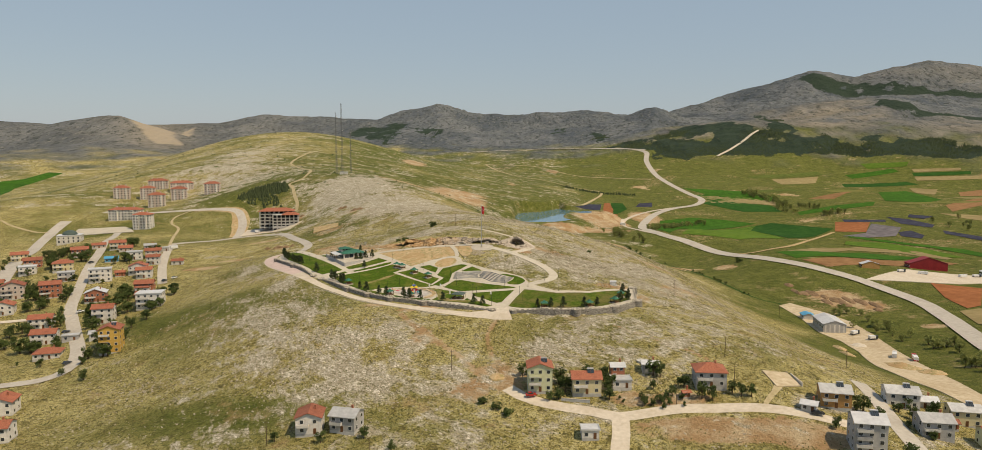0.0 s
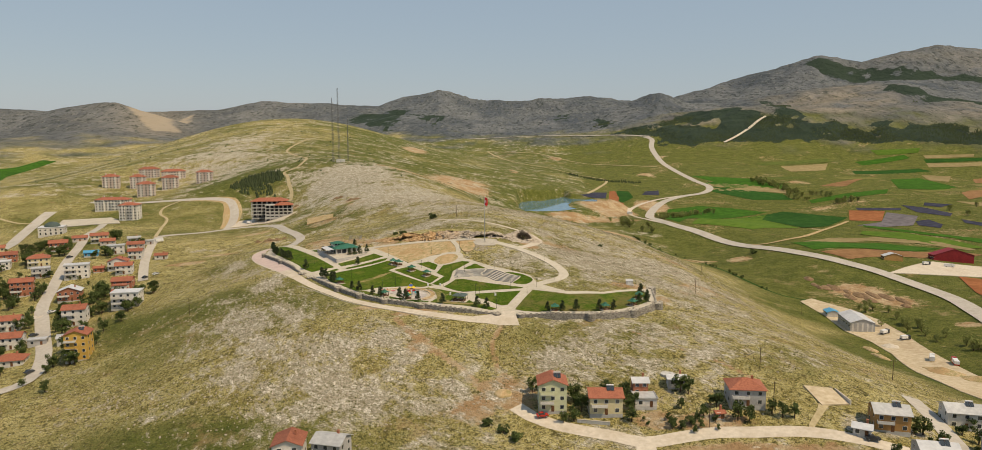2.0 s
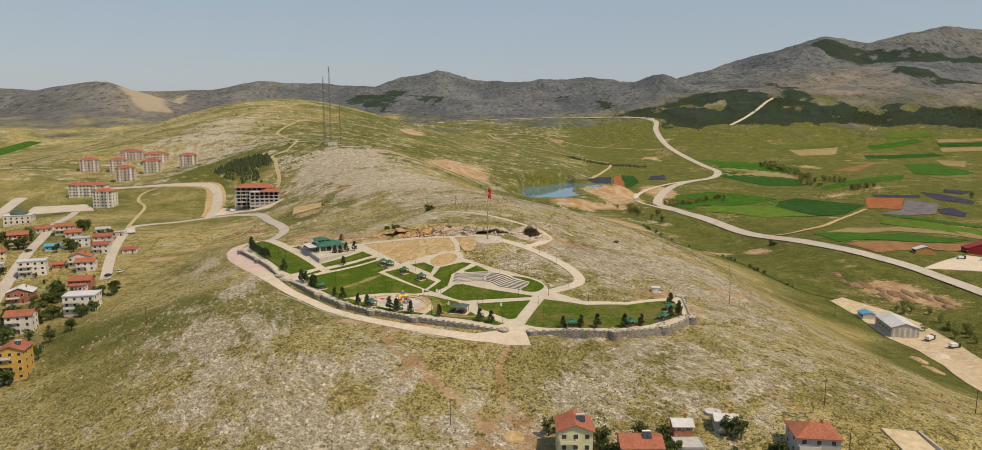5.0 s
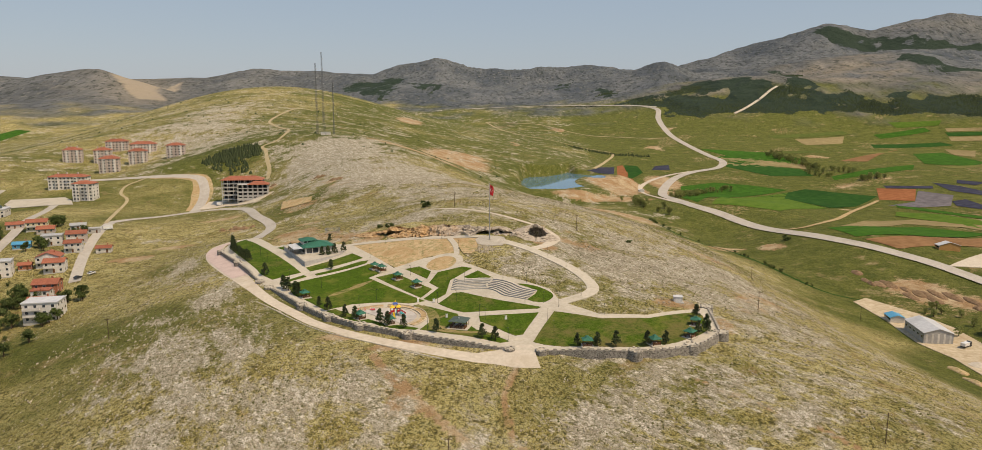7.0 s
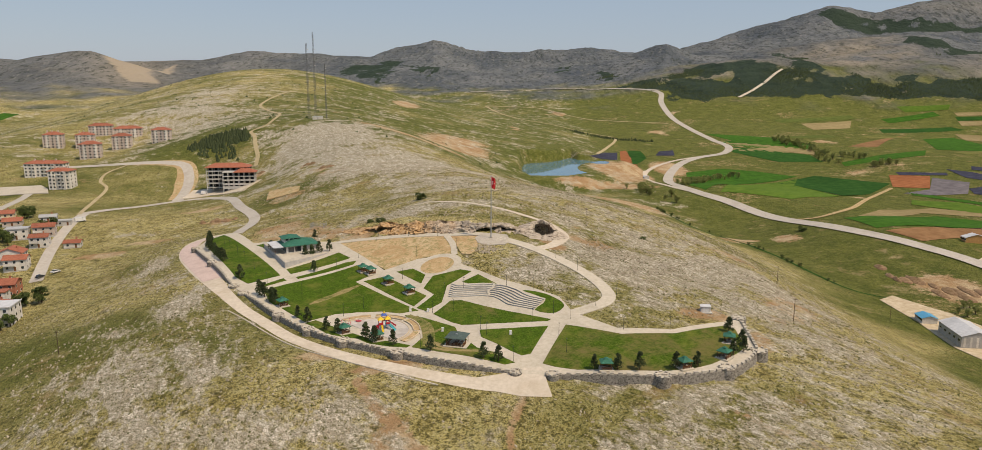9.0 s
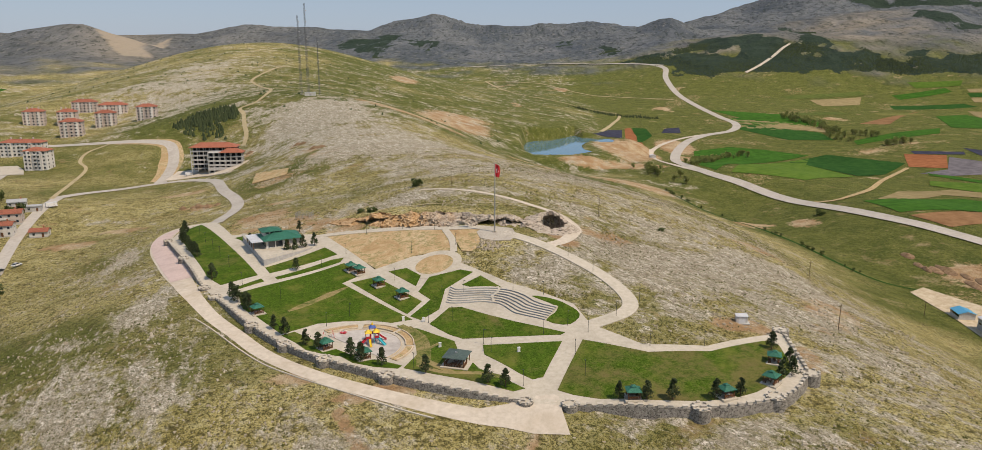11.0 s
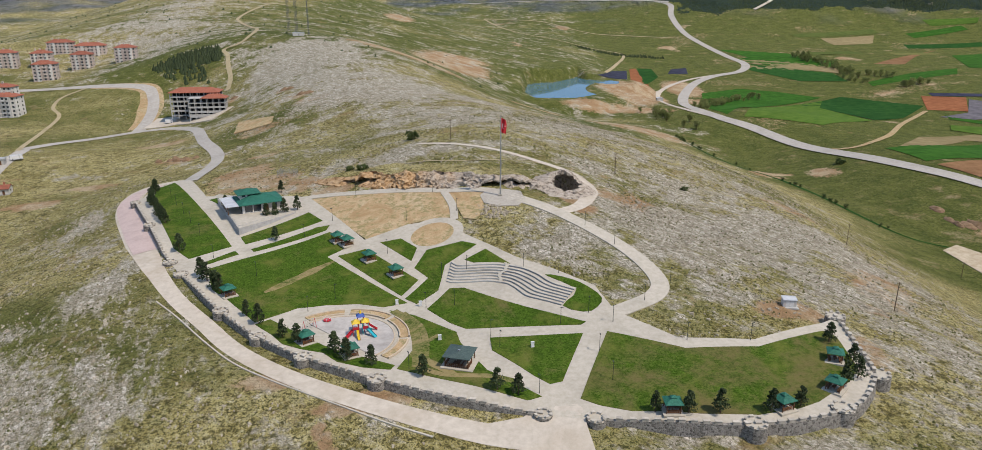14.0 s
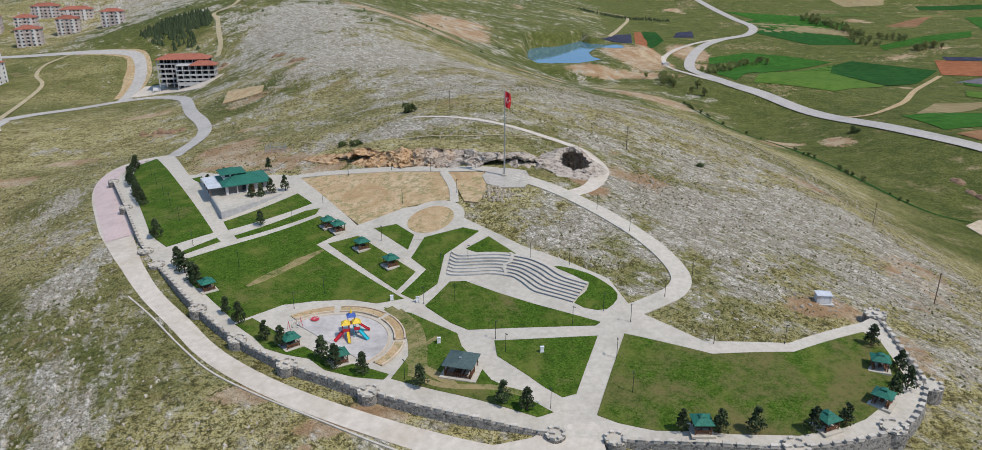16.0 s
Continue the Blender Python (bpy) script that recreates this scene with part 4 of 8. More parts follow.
for nm, outline, mat_key, lab, lift in (
        ("gravel_yard", [(326, 308), (393, 359), (447, 348), (480, 320), (406, 300)], "track", "pale gravel yard beside the main road", 0.4),
        ("quarry_yard", QUARRY, "yard", "pale dusty yard below the hill", 0.25),
        ("concrete_pad", [(101, -53), (111, -52.5), (112, -63), (102, -65.5)], "yard", "bare concrete pad cut into the slope", 0.25),
        ("school_yard", [(-439, 421), (-389, 419), (-374, 403), (-362, 384), (-419, 391), (-435, 406)], "paving", "pinkish paved yard before the white buildings", 0.5),
        ("building_yard", [(-258, 385), (-236, 388), (-205, 372), (-196, 395), (-228, 410), (-258, 410)], "track", "dusty yard round the unfinished building", 0.45),
        ("graded_pad", [(-165, 314), (-140, 301), (-137, 286), (-158, 284)], "earth", "graded patch of pale earth", 0.35)):
    structure(draped(nm, outline, over(lift), mat_key, 6, 0.5), lab, "yard")

structure(ribbon("pad_trail", [(104, -63), (100, -69), (94, -77), (92, -81)], 2.4, over(-0.02), "trodden", 1.5, 2, [3.5, 2.2, 2.0, 1.5]), "trodden earth ramp up to the concrete pad", "path")
# ---- fields of the valley ----
FIELDS = (
    ("f_green", [(403, 1243), (514, 1182), (552, 1084), (517, 1033), (436, 1136)]), ("f_tan", [(397, 1146), (476, 1113), (532, 1021), (512, 982), (414, 1096)]),
    ("f_dark", [(412, 1089), (500, 986), (493, 920), (431, 935), (391, 1035)]), ("f_green", [(268, 856), (329, 892), (373, 866), (413, 820), (310, 750), (226, 615), (220, 660)]),
    ("f_lime", [(303, 737), (406, 802), (381, 752), (396, 654), (303, 568), (238, 600)]), ("f_dark", [(366, 774), (438, 822), (502, 745), (441, 678), (400, 660), (381, 752)]),
    ("f_green", [(300, 450), (316, 456), (431, 527), (478, 486), (370, 406), (298, 390)]), ("f_brown", [(300, 380), (368, 402), (478, 472), (490, 436), (425, 386), (348, 361), (312, 349)]),
    ("f_tan", [(317, 459), (387, 552), (459, 582), (507, 535), (509, 475), (498, 468), (478, 528), (429, 548), (343, 466)]),
    ("f_lime", [(467, 634), (507, 612), (526, 541), (525, 477), (496, 492), (480, 561), (451, 607)]), ("f_red", [(530, 802), (573, 780), (528, 702), (493, 722)]),
    ("f_slate", [(569, 768), (590, 724), (546, 658), (508, 659), (482, 680), (524, 696)]), ("f_ink", [(621, 825), (638, 789), (642, 730), (625, 708), (606, 755)]),
    ("f_ink", [(566, 688), (587, 694), (581, 651), (564, 628), (552, 656)]), ("f_ink", [(665, 838), (689, 808), (661, 789), (648, 811)]),
    ("f_ink", [(624, 682), (637, 618), (618, 590), (612, 656)]), ("f_ink", [(548, 819), (605, 796), (596, 778), (542, 797)]),
    ("f_green", [(793, 1178), (873, 1215), (835, 1027), (780, 983), (719, 1010)]), ("f_green", [(515, 909), (601, 962), (697, 1003), (663, 947), (579, 914), (507, 879)]),
    ("f_brown", [(598, 1061), (812, 1258), (716, 1152), (643, 1052)]),
    ("f_tan", [(905, 1262), (951, 1235), (888, 1139), (868, 1167)]), 
    ("f_green", [(-1200, 1150), (-1083, 1318), (-1078, 1408), (-1042, 1403), (-1037, 1313), (-1028, 1203), (-922, 1004)]),
    ("f_tan", [(645, 1371), (767, 1402), (730, 1330), (638, 1291)]), ("f_lime", [(908, 1489), (1018, 1468), (997, 1440), (907, 1448)]),
    ("f_tan", [(997, 1418), (1096, 1388), (1086, 1372), (991, 1396)]), ("f_dark", [(983, 1392), (1101, 1359), (1089, 1339), (975, 1366)]), ("f_tan", [(973, 1363), (1103, 1322), (1088, 1299), (961, 1331)]),
    ("f_dark", [(786, 1323), (935, 1326), (947, 1296), (770, 1276)]), ("f_brown", [(786, 940), (942, 1077), (847, 934), (746, 855)]), ("f_tan", [(715, 844), (760, 804), (726, 752), (717, 782)]),
    ("f_brown", [(967, 1189), (1030, 1211), (962, 1107), (919, 1106)]), ("f_green", [(493, 688), (561, 537), (562, 505), (545, 480), (536, 557), (486, 665)]), ("f_red", [(380, 301), (413, 283), (367, 215), (352, 208), (360, 248)]),
    ("f_tan", [(341, 200), (361, 206), (330, 140), (326, 157)]), ("f_lime", [(700, 640), (800, 720), (860, 640), (740, 560)]),
    ("f_ink", [(128, 867), (169, 862), (192, 997), (165, 959), (139, 890)]), ("f_dark", [(190, 868), (235, 972), (239, 1042), (217, 1044)]), ("f_ink", [(255, 1000), (287, 1004), (298, 1059), (271, 1046)]), ("f_red", [(200, 1020), (213, 1040), (203, 880), (173, 852)]),
    ("f_green", [(395, 1135), (470, 1180), (520, 1090), (440, 1060)]), ("f_khaki", [(390, 1085), (480, 1040), (478, 1010), (386, 1055)]))
for mat_key, outline in FIELDS:
    ob = draped("field", outline, over(0.4), mat_key, 14)
    words = {"f_green": "green cereal field", "f_lime": "light green meadow field", "f_dark": "dark green crop field", "f_brown": "ploughed brown field", "f_red": "ploughed red-brown field",
             "f_tan": "dry tan stubble field", "f_slate": "grey field under mulch sheets", "f_ink": "dark blue-black sheeted field", "f_khaki": "faded khaki meadow"}[mat_key]
    structure(ob, words + " on the valley floor", "field")

strips = random.Random(41)
for row in range(10):
    y = 900 + 52 * row + strips.uniform(-10, 10)
    x = 470 + 12 * row + strips.uniform(0, 60)
    while x < 820 + 0.55 * (y - 900):
        long, deep = strips.uniform(60, 190), strips.uniform(18, 46)
        tilt = strips.uniform(0.12, 0.34)
        quad = [(x, y), (x + long, y + tilt * long + strips.uniform(-8, 8)), (x + long - strips.uniform(0, 14), y + tilt * long + deep * strips.uniform(0.5, 1.0)), (x - strips.uniform(0, 14), y + deep)]
        cx, cy = x + long / 2, y + tilt * long / 2 + deep / 2
        if strips.random() < 0.55 and not any(within(o, np.array([cx, x, x + long]), np.array([cy, y, y + tilt * long])).any() for _, o in FIELDS):
            key = strips.choice(("f_olive", "f_khaki", "f_moss", "f_moss", "f_olive", "f_green"))
            structure(draped("field", quad, over(0.45), key, 16), {"f_olive": "olive green strip of meadow", "f_khaki": "faded khaki strip of fallow land", "f_moss": "mossy green strip field", "f_green": "narrow bright green strip field"}[key], "field")
        x += long + strips.uniform(6, 70)

# ---- the park: paving, lawns, paths ----
structure(draped("park_paving", PAVED, park_z(0.10), "paving", 2.2, 0.4), "pale concrete paving and paths of the park", "pavement")
LAWNS = (
    ("lawn", 0, [(-148.6, 164.1), (-145.0, 173.3), (-91.3, 86.5), (-101.2, 78.9), (-108.4, 85.8), (-123.6, 112.1), (-138.7, 138.5)]),
    ("lawn", 0, [(-91.0, 93.7), (-74.3, 112.2), (-67.8, 103.6), (-87.8, 88.2)]), ("lawn", 0, [(-84.9, 84.4), (-68.9, 98.7), (-64.7, 99.6), (-65.1, 96.0), (-83.5, 82.5)]),
    ("lawn", 0, [(-96.6, 75.2), (-89.3, 83.3), (-87.4, 80.9), (-95.0, 74.0)]), ("lawn", 0, [(-115.9, 134.9), (-113.1, 136.8), (-108.7, 126.8)]),
    ("lawn", 0, [(-93.0, 71.5), (-63.6, 94.5), (-54.5, 84.8), (-61.1, 78.1), (-34.9, 49.9), (-40.9, 48.5), (-47.5, 50.8), (-55.4, 50.4), (-62.3, 48.6), (-67.8, 42.7), (-70.2, 39.9), (-74.7, 45.2),
                 (-81.1, 52.3), (-86.8, 57.6)]),
    ("lawn", 0, [(-58.0, 78.2), (-50.4, 80.9), (-33.2, 61.1), (-36.9, 53.7)]), ("lawn", 0, [(-46.5, 83.8), (-40.5, 84.4), (-35.1, 77.8), (-36.1, 71.3)]),
    ("lawn", 0, [(-35.8, 52.1), (-30.6, 61.6), (-34.9, 67.4), (-32.2, 76.0), (-22.2, 77.9), (-18.0, 75.3), (-26.5, 67.0), (-27.5, 54.9), (-32.5, 49.1)]),
    ("lawn", 0, [(-21.2, 68.3), (-15.5, 72.3), (-8.9, 63.6), (-17.5, 65.4)]), ("lawn", 1, [(0.0, 56.7), (7.0, 53.2), (12.2, 46.4), (12.5, 42.3), (9.7, 38.8), (7.7, 38.7), (3.2, 42.0), (7.1, 48.6)]),
    ("lawn", 0, [(-29.7, 46.1), (-24.6, 55.3), (-20.9, 54.8), (-13.6, 48.9), (-5.6, 43.0), (7.8, 34.3), (6.6, 33.2), (-10.4, 34.6), (-19.7, 35.1), (-23.5, 38.3)]),
    ("lawn", 0, [(-14.2, 30.3), (6.6, 29.6), (0.5, 12.4), (-2.1, 11.6), (-5.2, 14.4), (-13.7, 24.7)]),
    ("lawn_worn", 0, [(-39.0, 46.6), (-32.5, 43.4), (-21.9, 33.9), (-20.8, 28.9), (-14.8, 16.7), (-4.0, 7.9), (-6.8, 6.7), (-16.4, 10.4), (-25.4, 13.9), (-33.6, 17.5), (-31.2, 25.8), (-31.5, 35.3)]),
    ("lawn_patchy", 0, [(12.0, 29.8), (27.6, 22.2), (43.7, 23.3), (61.5, 32.5), (63.7, 30.3), (62.4, 17.2), (58.1, 11.9), (53.8, 8.5), (48.8, 4.6), (44.3, 2.4), (35.9, 0.4), (30.6, 0.6), (25.0, 0.8), (12.8, 2.6),
                 (6.8, 5.0), (3.5, 7.0)]),
    ("lawn", 0, [(-69.8, 38.8), (-67.1, 42.0), (-57.9, 34.2), (-49.0, 26.6), (-39.4, 21.8), (-34.2, 19.1), (-34.9, 17.2), (-40.6, 18.0), (-46.7, 20.5), (-50.6, 24.8), (-55.8, 26.4), (-60.5, 28.7), (-64.5, 33.7)]))
for mat_key, rounded, outline in LAWNS:
    ob = draped("lawn", outline, park_z(0.19), mat_key, 2.0, 0.12, rounded=bool(rounded))
    structure(ob, "mown green lawn with worn patches" if mat_key == "lawn_worn" else "mown green park lawn between pale paths", "lawn")
for outline in ([(-76.0, 123.0), (-60, 121.5), (-48.2, 117.5), (-30.5, 110.0), (-25.7, 93.5), (-32.4, 94.0), (-39.0, 94.0), (-42.0, 87.0), (-49.5, 87.0)],
                [(-27.0, 109.0), (-17.3, 106.5), (-16.5, 96.6), (-18.5, 90.2), (-22.2, 92.0)]):
    ox, oy = sum(p[0] for p in outline) / len(outline), sum(p[1] for p in outline) / len(outline)
    outline = [(ox + 1.10 * (a - ox), oy + 1.10 * (c - oy)) for a, c in outline]
    structure(draped("earth_plot", outline, park_z(0.05), "earth", 2.5, 0.9), "bare tan earth plot with dry grass", "ground")
# the round plaza
CX, CY, CR = -31.2, 84.2, 9.2
ring = [(CX + CR * math.cos(a), CY + CR * math.sin(a)) for a in (2 * math.pi * i / 40 for i in range(40))]
structure(draped("round_plaza", ring, park_z(0.17), "paving", 2.0, 0.25), "round plaza with a pale paved ring", "pavement")
disc = [(CX + 6.3 * math.cos(a), CY + 6.3 * math.sin(a)) for a in (2 * math.pi * i / 36 for i in range(36))]
structure(draped("plaza_earth", disc, park_z(0.21), "earth", 1.6, 0.1), "bare tan earth inside the round plaza", "ground")


def path(name, line, width, label, material="paving", lift=0.16, widths=None):
    return structure(ribbon(name, line, width, over(lift), material, 1.5, 3, widths, 0.3 if material == "paving" else 0.0), label, "path")


path("loop_road", [(-8, 103), (-4.2, 100.2), (2, 95), (9.4, 87.1), (17, 77.5), (23.0, 68.2), (27.0, 58.6), (28.2, 50.4), (25.5, 44.5), (19.7, 40.4), (12.8, 36.8)], 4.6, "pale concrete road looping over the rocky slope", "paving", 0.2)
path("upper_path", [(-116, 141), (-100, 132), (-85.4, 127.2), (-70.6, 126.2), (-48.5, 119.7), (-29.3, 112.4), (-14, 108.5), (-8, 103)], 3.2, "narrow pale path above the earth plot")
path("link_path", [(-29.3, 110.9), (-26.1, 100.6), (-25.0, 90.8)], 2.4, "narrow pale link path", lift=0.2)
structure(ribbon("slope_trail", [(-87, 167), (-69, 152), (-54, 145), (-45, 143), (-37, 141.5), (-24, 138), (-12, 139), (-1, 140.5), (6, 141)], 0.55, over(0.0), "trodden", 1.5, 1), "narrow pale trail above the rock cutting", "path")
path("cave_track", [(-43.6, 164.7), (-16.5, 153.1), (1.3, 143.8), (15.2, 135.1), (19.8, 121.0), (17.5, 108), (13.2, 97.3), (8, 92)], 2.6, "beige earth track behind the cave", "track", 0.08, [1.6, 1.8, 2.2, 2.8, 3.6, 4.2, 4.5, 4.0])
APRON = [(-3.5, 5.5), (3.5, 5.5), (4, -1), (5, -8.5), (-3, -8.0), (-12, -5), (-15, 0.5), (-8, 2.2)]
OUTER = [(-141, 176), (-153, 176), (-156, 163), (-149, 140.5), (-131.5, 109.5), (-116, 84), (-106, 69.0), (-95, 54.5), (-83.0, 41.5), (-72.5, 29.8), (-61.5, 20.5), (-50.0, 13.0), (-37, 6.4), (-25, 1.4), (-14, -2.2), (-4, -3.8), (4, -3.0)]
structure(ribbon("outer_road", OUTER, 7, over(0.06), "track", 1.5, 4, [5, 7.5, 8.5, 8.5, 8.5, 8.5, 8.5, 6.6, 5.0, 4.4, 4.4, 4.4, 4.5, 4.6, 4.8, 5.4, 5.5], 0.0), "pale dusty road outside the park wall", "road")
structure(draped("gate_apron", APRON, over(0.10), "track", 2.0), "pale dusty apron before the park gate", "road")
structure(ribbon("block_road", [(-150, 173), (-155.5, 166), (-154.2, 153), (-148.5, 140), (-131.5, 110.5), (-117.5, 87)], 7.5, over(0.17), "pink", 1.5, 4, [5, 7, 8, 8, 8, 7], 0.05), "pink block-paved stretch of road", "road")
# low kerb line on the outer side of the road
kerb = [(-99.8, 53.6), (-90.6, 44.6), (-79.0, 32.0), (-69.5, 22.6), (-59.6, 15.6), (-50, 10.0), (-34.1, 1.4), (-24.5, -2.8)]
structure(ribbon("road_kerb", kerb, 0.35, over(0.18), "paving", 1.5, 1, None, 0.35), "low pale concrete kerb along the road", "kerb")

for line, wd in (([(-38.0, 46.2), (-33.5, 40.5), (-31.2, 33.0), (-30.0, 25.0), (-29.5, 18.5)], 1.3), ([(-35.5, 45.0), (-30.5, 37.5), (-28.5, 29.0), (-27.5, 21.0), (-22, 15.5)], 0.9), ([(-25.8, 33.2), (-28.9, 28.7), (-31.0, 23.6), (-28.3, 21.9), (-24, 18.3), (-20.7, 14.3)], 0.7), ([(-29.8, 19.0), (-24.0, 15.2), (-15.0, 14.4), (-12.3, 13.8), (-8.9, 12.4)], 0.9)):
    structure(ribbon("worn_track", line, 1.7 * wd, park_z(0.20), "lawn_bare", 1.0, 2), "trodden tan track across the lawn", "path")
structure(ribbon("dry_streak", [(-73, 57), (-68, 64), (-61.5, 72), (-58.5, 75)], 2.4, park_z(0.20), "lawn_bare", 1.0, 4, [0.8, 2.2, 3.0, 2.4, 3.2, 2.0, 0.8]), "dry yellowed streak across the lawn", "lawn")

# ---- the park's stone wall, with bastions and merlons ----
def wall_run(name, line, lengths_from=0.0):
    root = new(name)
    root.empty_display_size = 0.3
    structure(root, "low rubble-stone retaining wall with pale merlons", "wall")
    pts = smooth_line(line, 1.0)
    n = len(pts)
    xs, ys = np.array([p.x for p in pts]), np.array([p.y for p in pts])
    top = park_z(0.30)(xs, ys)
    low = lay(xs, ys) - 2.6
    vs, fs = [], []
    sides = []
    for i, p in enumerate(pts):
        d = (pts[min(i + 1, n - 1)] - pts[max(i - 1, 0)]).normalized()
        s = Vector((-d.y, d.x))
        sides.append((d, s))
        for k, z in ((-0.75, low[i]), (-0.36, top[i]), (0.36, top[i]), (0.45, low[i])):
            vs.append((p.x + s.x * k, p.y + s.y * k, z))
    for i in range(n - 1):
        a, b = 4 * i, 4 * i + 4
        fs += [(a, b, b + 1, a + 1), (a + 1, b + 1, b + 2, a + 2), (a + 2, b + 2, b + 3, a + 3)]
    fs += [(0, 1, 2, 3), (4 * n - 4, 4 * n - 1, 4 * n - 2, 4 * n - 3)]
    emit("stone_wall", vs, fs, "rubble", root)
    k = 1.6
    run = 0.0
    for i in range(1, n):
        run += (pts[i] - pts[i - 1]).length
        if run >= k:
            k += 2.25
            d, s = sides[i]
            ob = new("merlon", MERLON)
            ob.parent = root
            ob.matrix_basis = pose(pts[i].x, pts[i].y, top[i], 0, 0, math.degrees(math.atan2(d.y, d.x)) + random.uniform(-3, 3))
    return root


def merlon_mesh():
    s = Shape()
    s.box(-0.58, 0.58, -0.32, 0.32, -0.1, 0.50)
    s.box(-0.64, 0.64, -0.38, 0.38, 0.50, 0.62)
    me = bpy.data.meshes.new("merlon")
    me.from_pydata(s.v, [], s.f)
    me.materials.append(M["limestone_pale"])
    return me


M["limestone_pale"] = surface("pale_stone_coping", (0.45, 0.405, 0.34), (0.60, 0.545, 0.465), 1.8, 0.9, relief=0.03, spread=0.25)
MERLON = merlon_mesh()
wall_run("wall_west", WALL_W)
wall_run("wall_south", WALL_S)
wall_run("wall_east", WALL_E)


def bastion(x, y, r=1.9):
    z = park_at(x, y, 0.0)
    low = ground_z(x, y) - 2.8
    b = thing("bastion", x, y, z, random.uniform(0, 40), "round rubble-stone bastion with pale merlons on the wall", "bastion", "bastions on the park wall")
    ring = lambda rad, n=20: [(rad * math.cos(2 * math.pi * i / n), rad * math.sin(2 * math.pi * i / n)) for i in range(n)]
    s = Shape()
    n = 20
    s.add([(p[0], p[1], low - z) for p in ring(r * 1.07)] + [(p[0], p[1], 0.45) for p in ring(r)], [(i, (i + 1) % n, n + (i + 1) % n, n + i) for i in range(n)])
    s.out("drum", "rubble", b)
    Shape().prism(ring(r - 0.02), 0.30, 0.48).out("paved_top", "paving", b)
    for i in range(8):
        a = 2 * math.pi * i / 8
        m = new("merlon", MERLON)
        m.parent = b
        m.matrix_basis = pose((r - 0.28) * math.cos(a), (r - 0.28) * math.sin(a), 0.46, 0, 0, math.degrees(a) + 90) @ Matrix.Diagonal((0.62, 0.75, 0.72, 1))
    return b


for bx, by, br in ((-146.7, 142.8, 1.9), (-126.1, 109.0, 1.9), (-105.6, 76.4, 2.0), (-99.4, 68.5, 2.0), (-80.0, 44.8, 1.9), (-67.0, 31.8, 1.9), (-54.2, 22.0, 2.0), (-37.0, 12.7, 2.0), (-4.1, 2.5, 1.8), (5.8, 1.1, 1.9),
                   (34.3, -2.4, 2.2), (52.4, 2.4, 2.2), (65.6, 15.1, 2.4), (68.2, 40.7, 2.3)):
    bastion(bx, by, br)


# ---- amphitheatre ----
AM_TOP = [(-24.6, 68.2), (-22.9, 66.2), (-20.1, 65.6), (-17.6, 65.4), (-12.4, 64.3), (-8.2, 62.5), (-5.4, 61.0), (-3.5, 59.5), (-1.2, 57.2), (0.7, 54.3), (2.6, 52.0), (4.7, 50.4), (7.1, 48.8)]
AM_BOT = [(-25.6, 58.6), (-24.4, 57.8), (-22.9, 57.4), (-19.9, 56.9), (-15.0, 56.4), (-10.6, 54.6), (-9.0, 53.2), (-7.6, 51.3), (-6.5, 49.4), (-5.2, 47.6), (-2.9, 46.0), (-0.1, 44.2), (2.9, 42.1)]


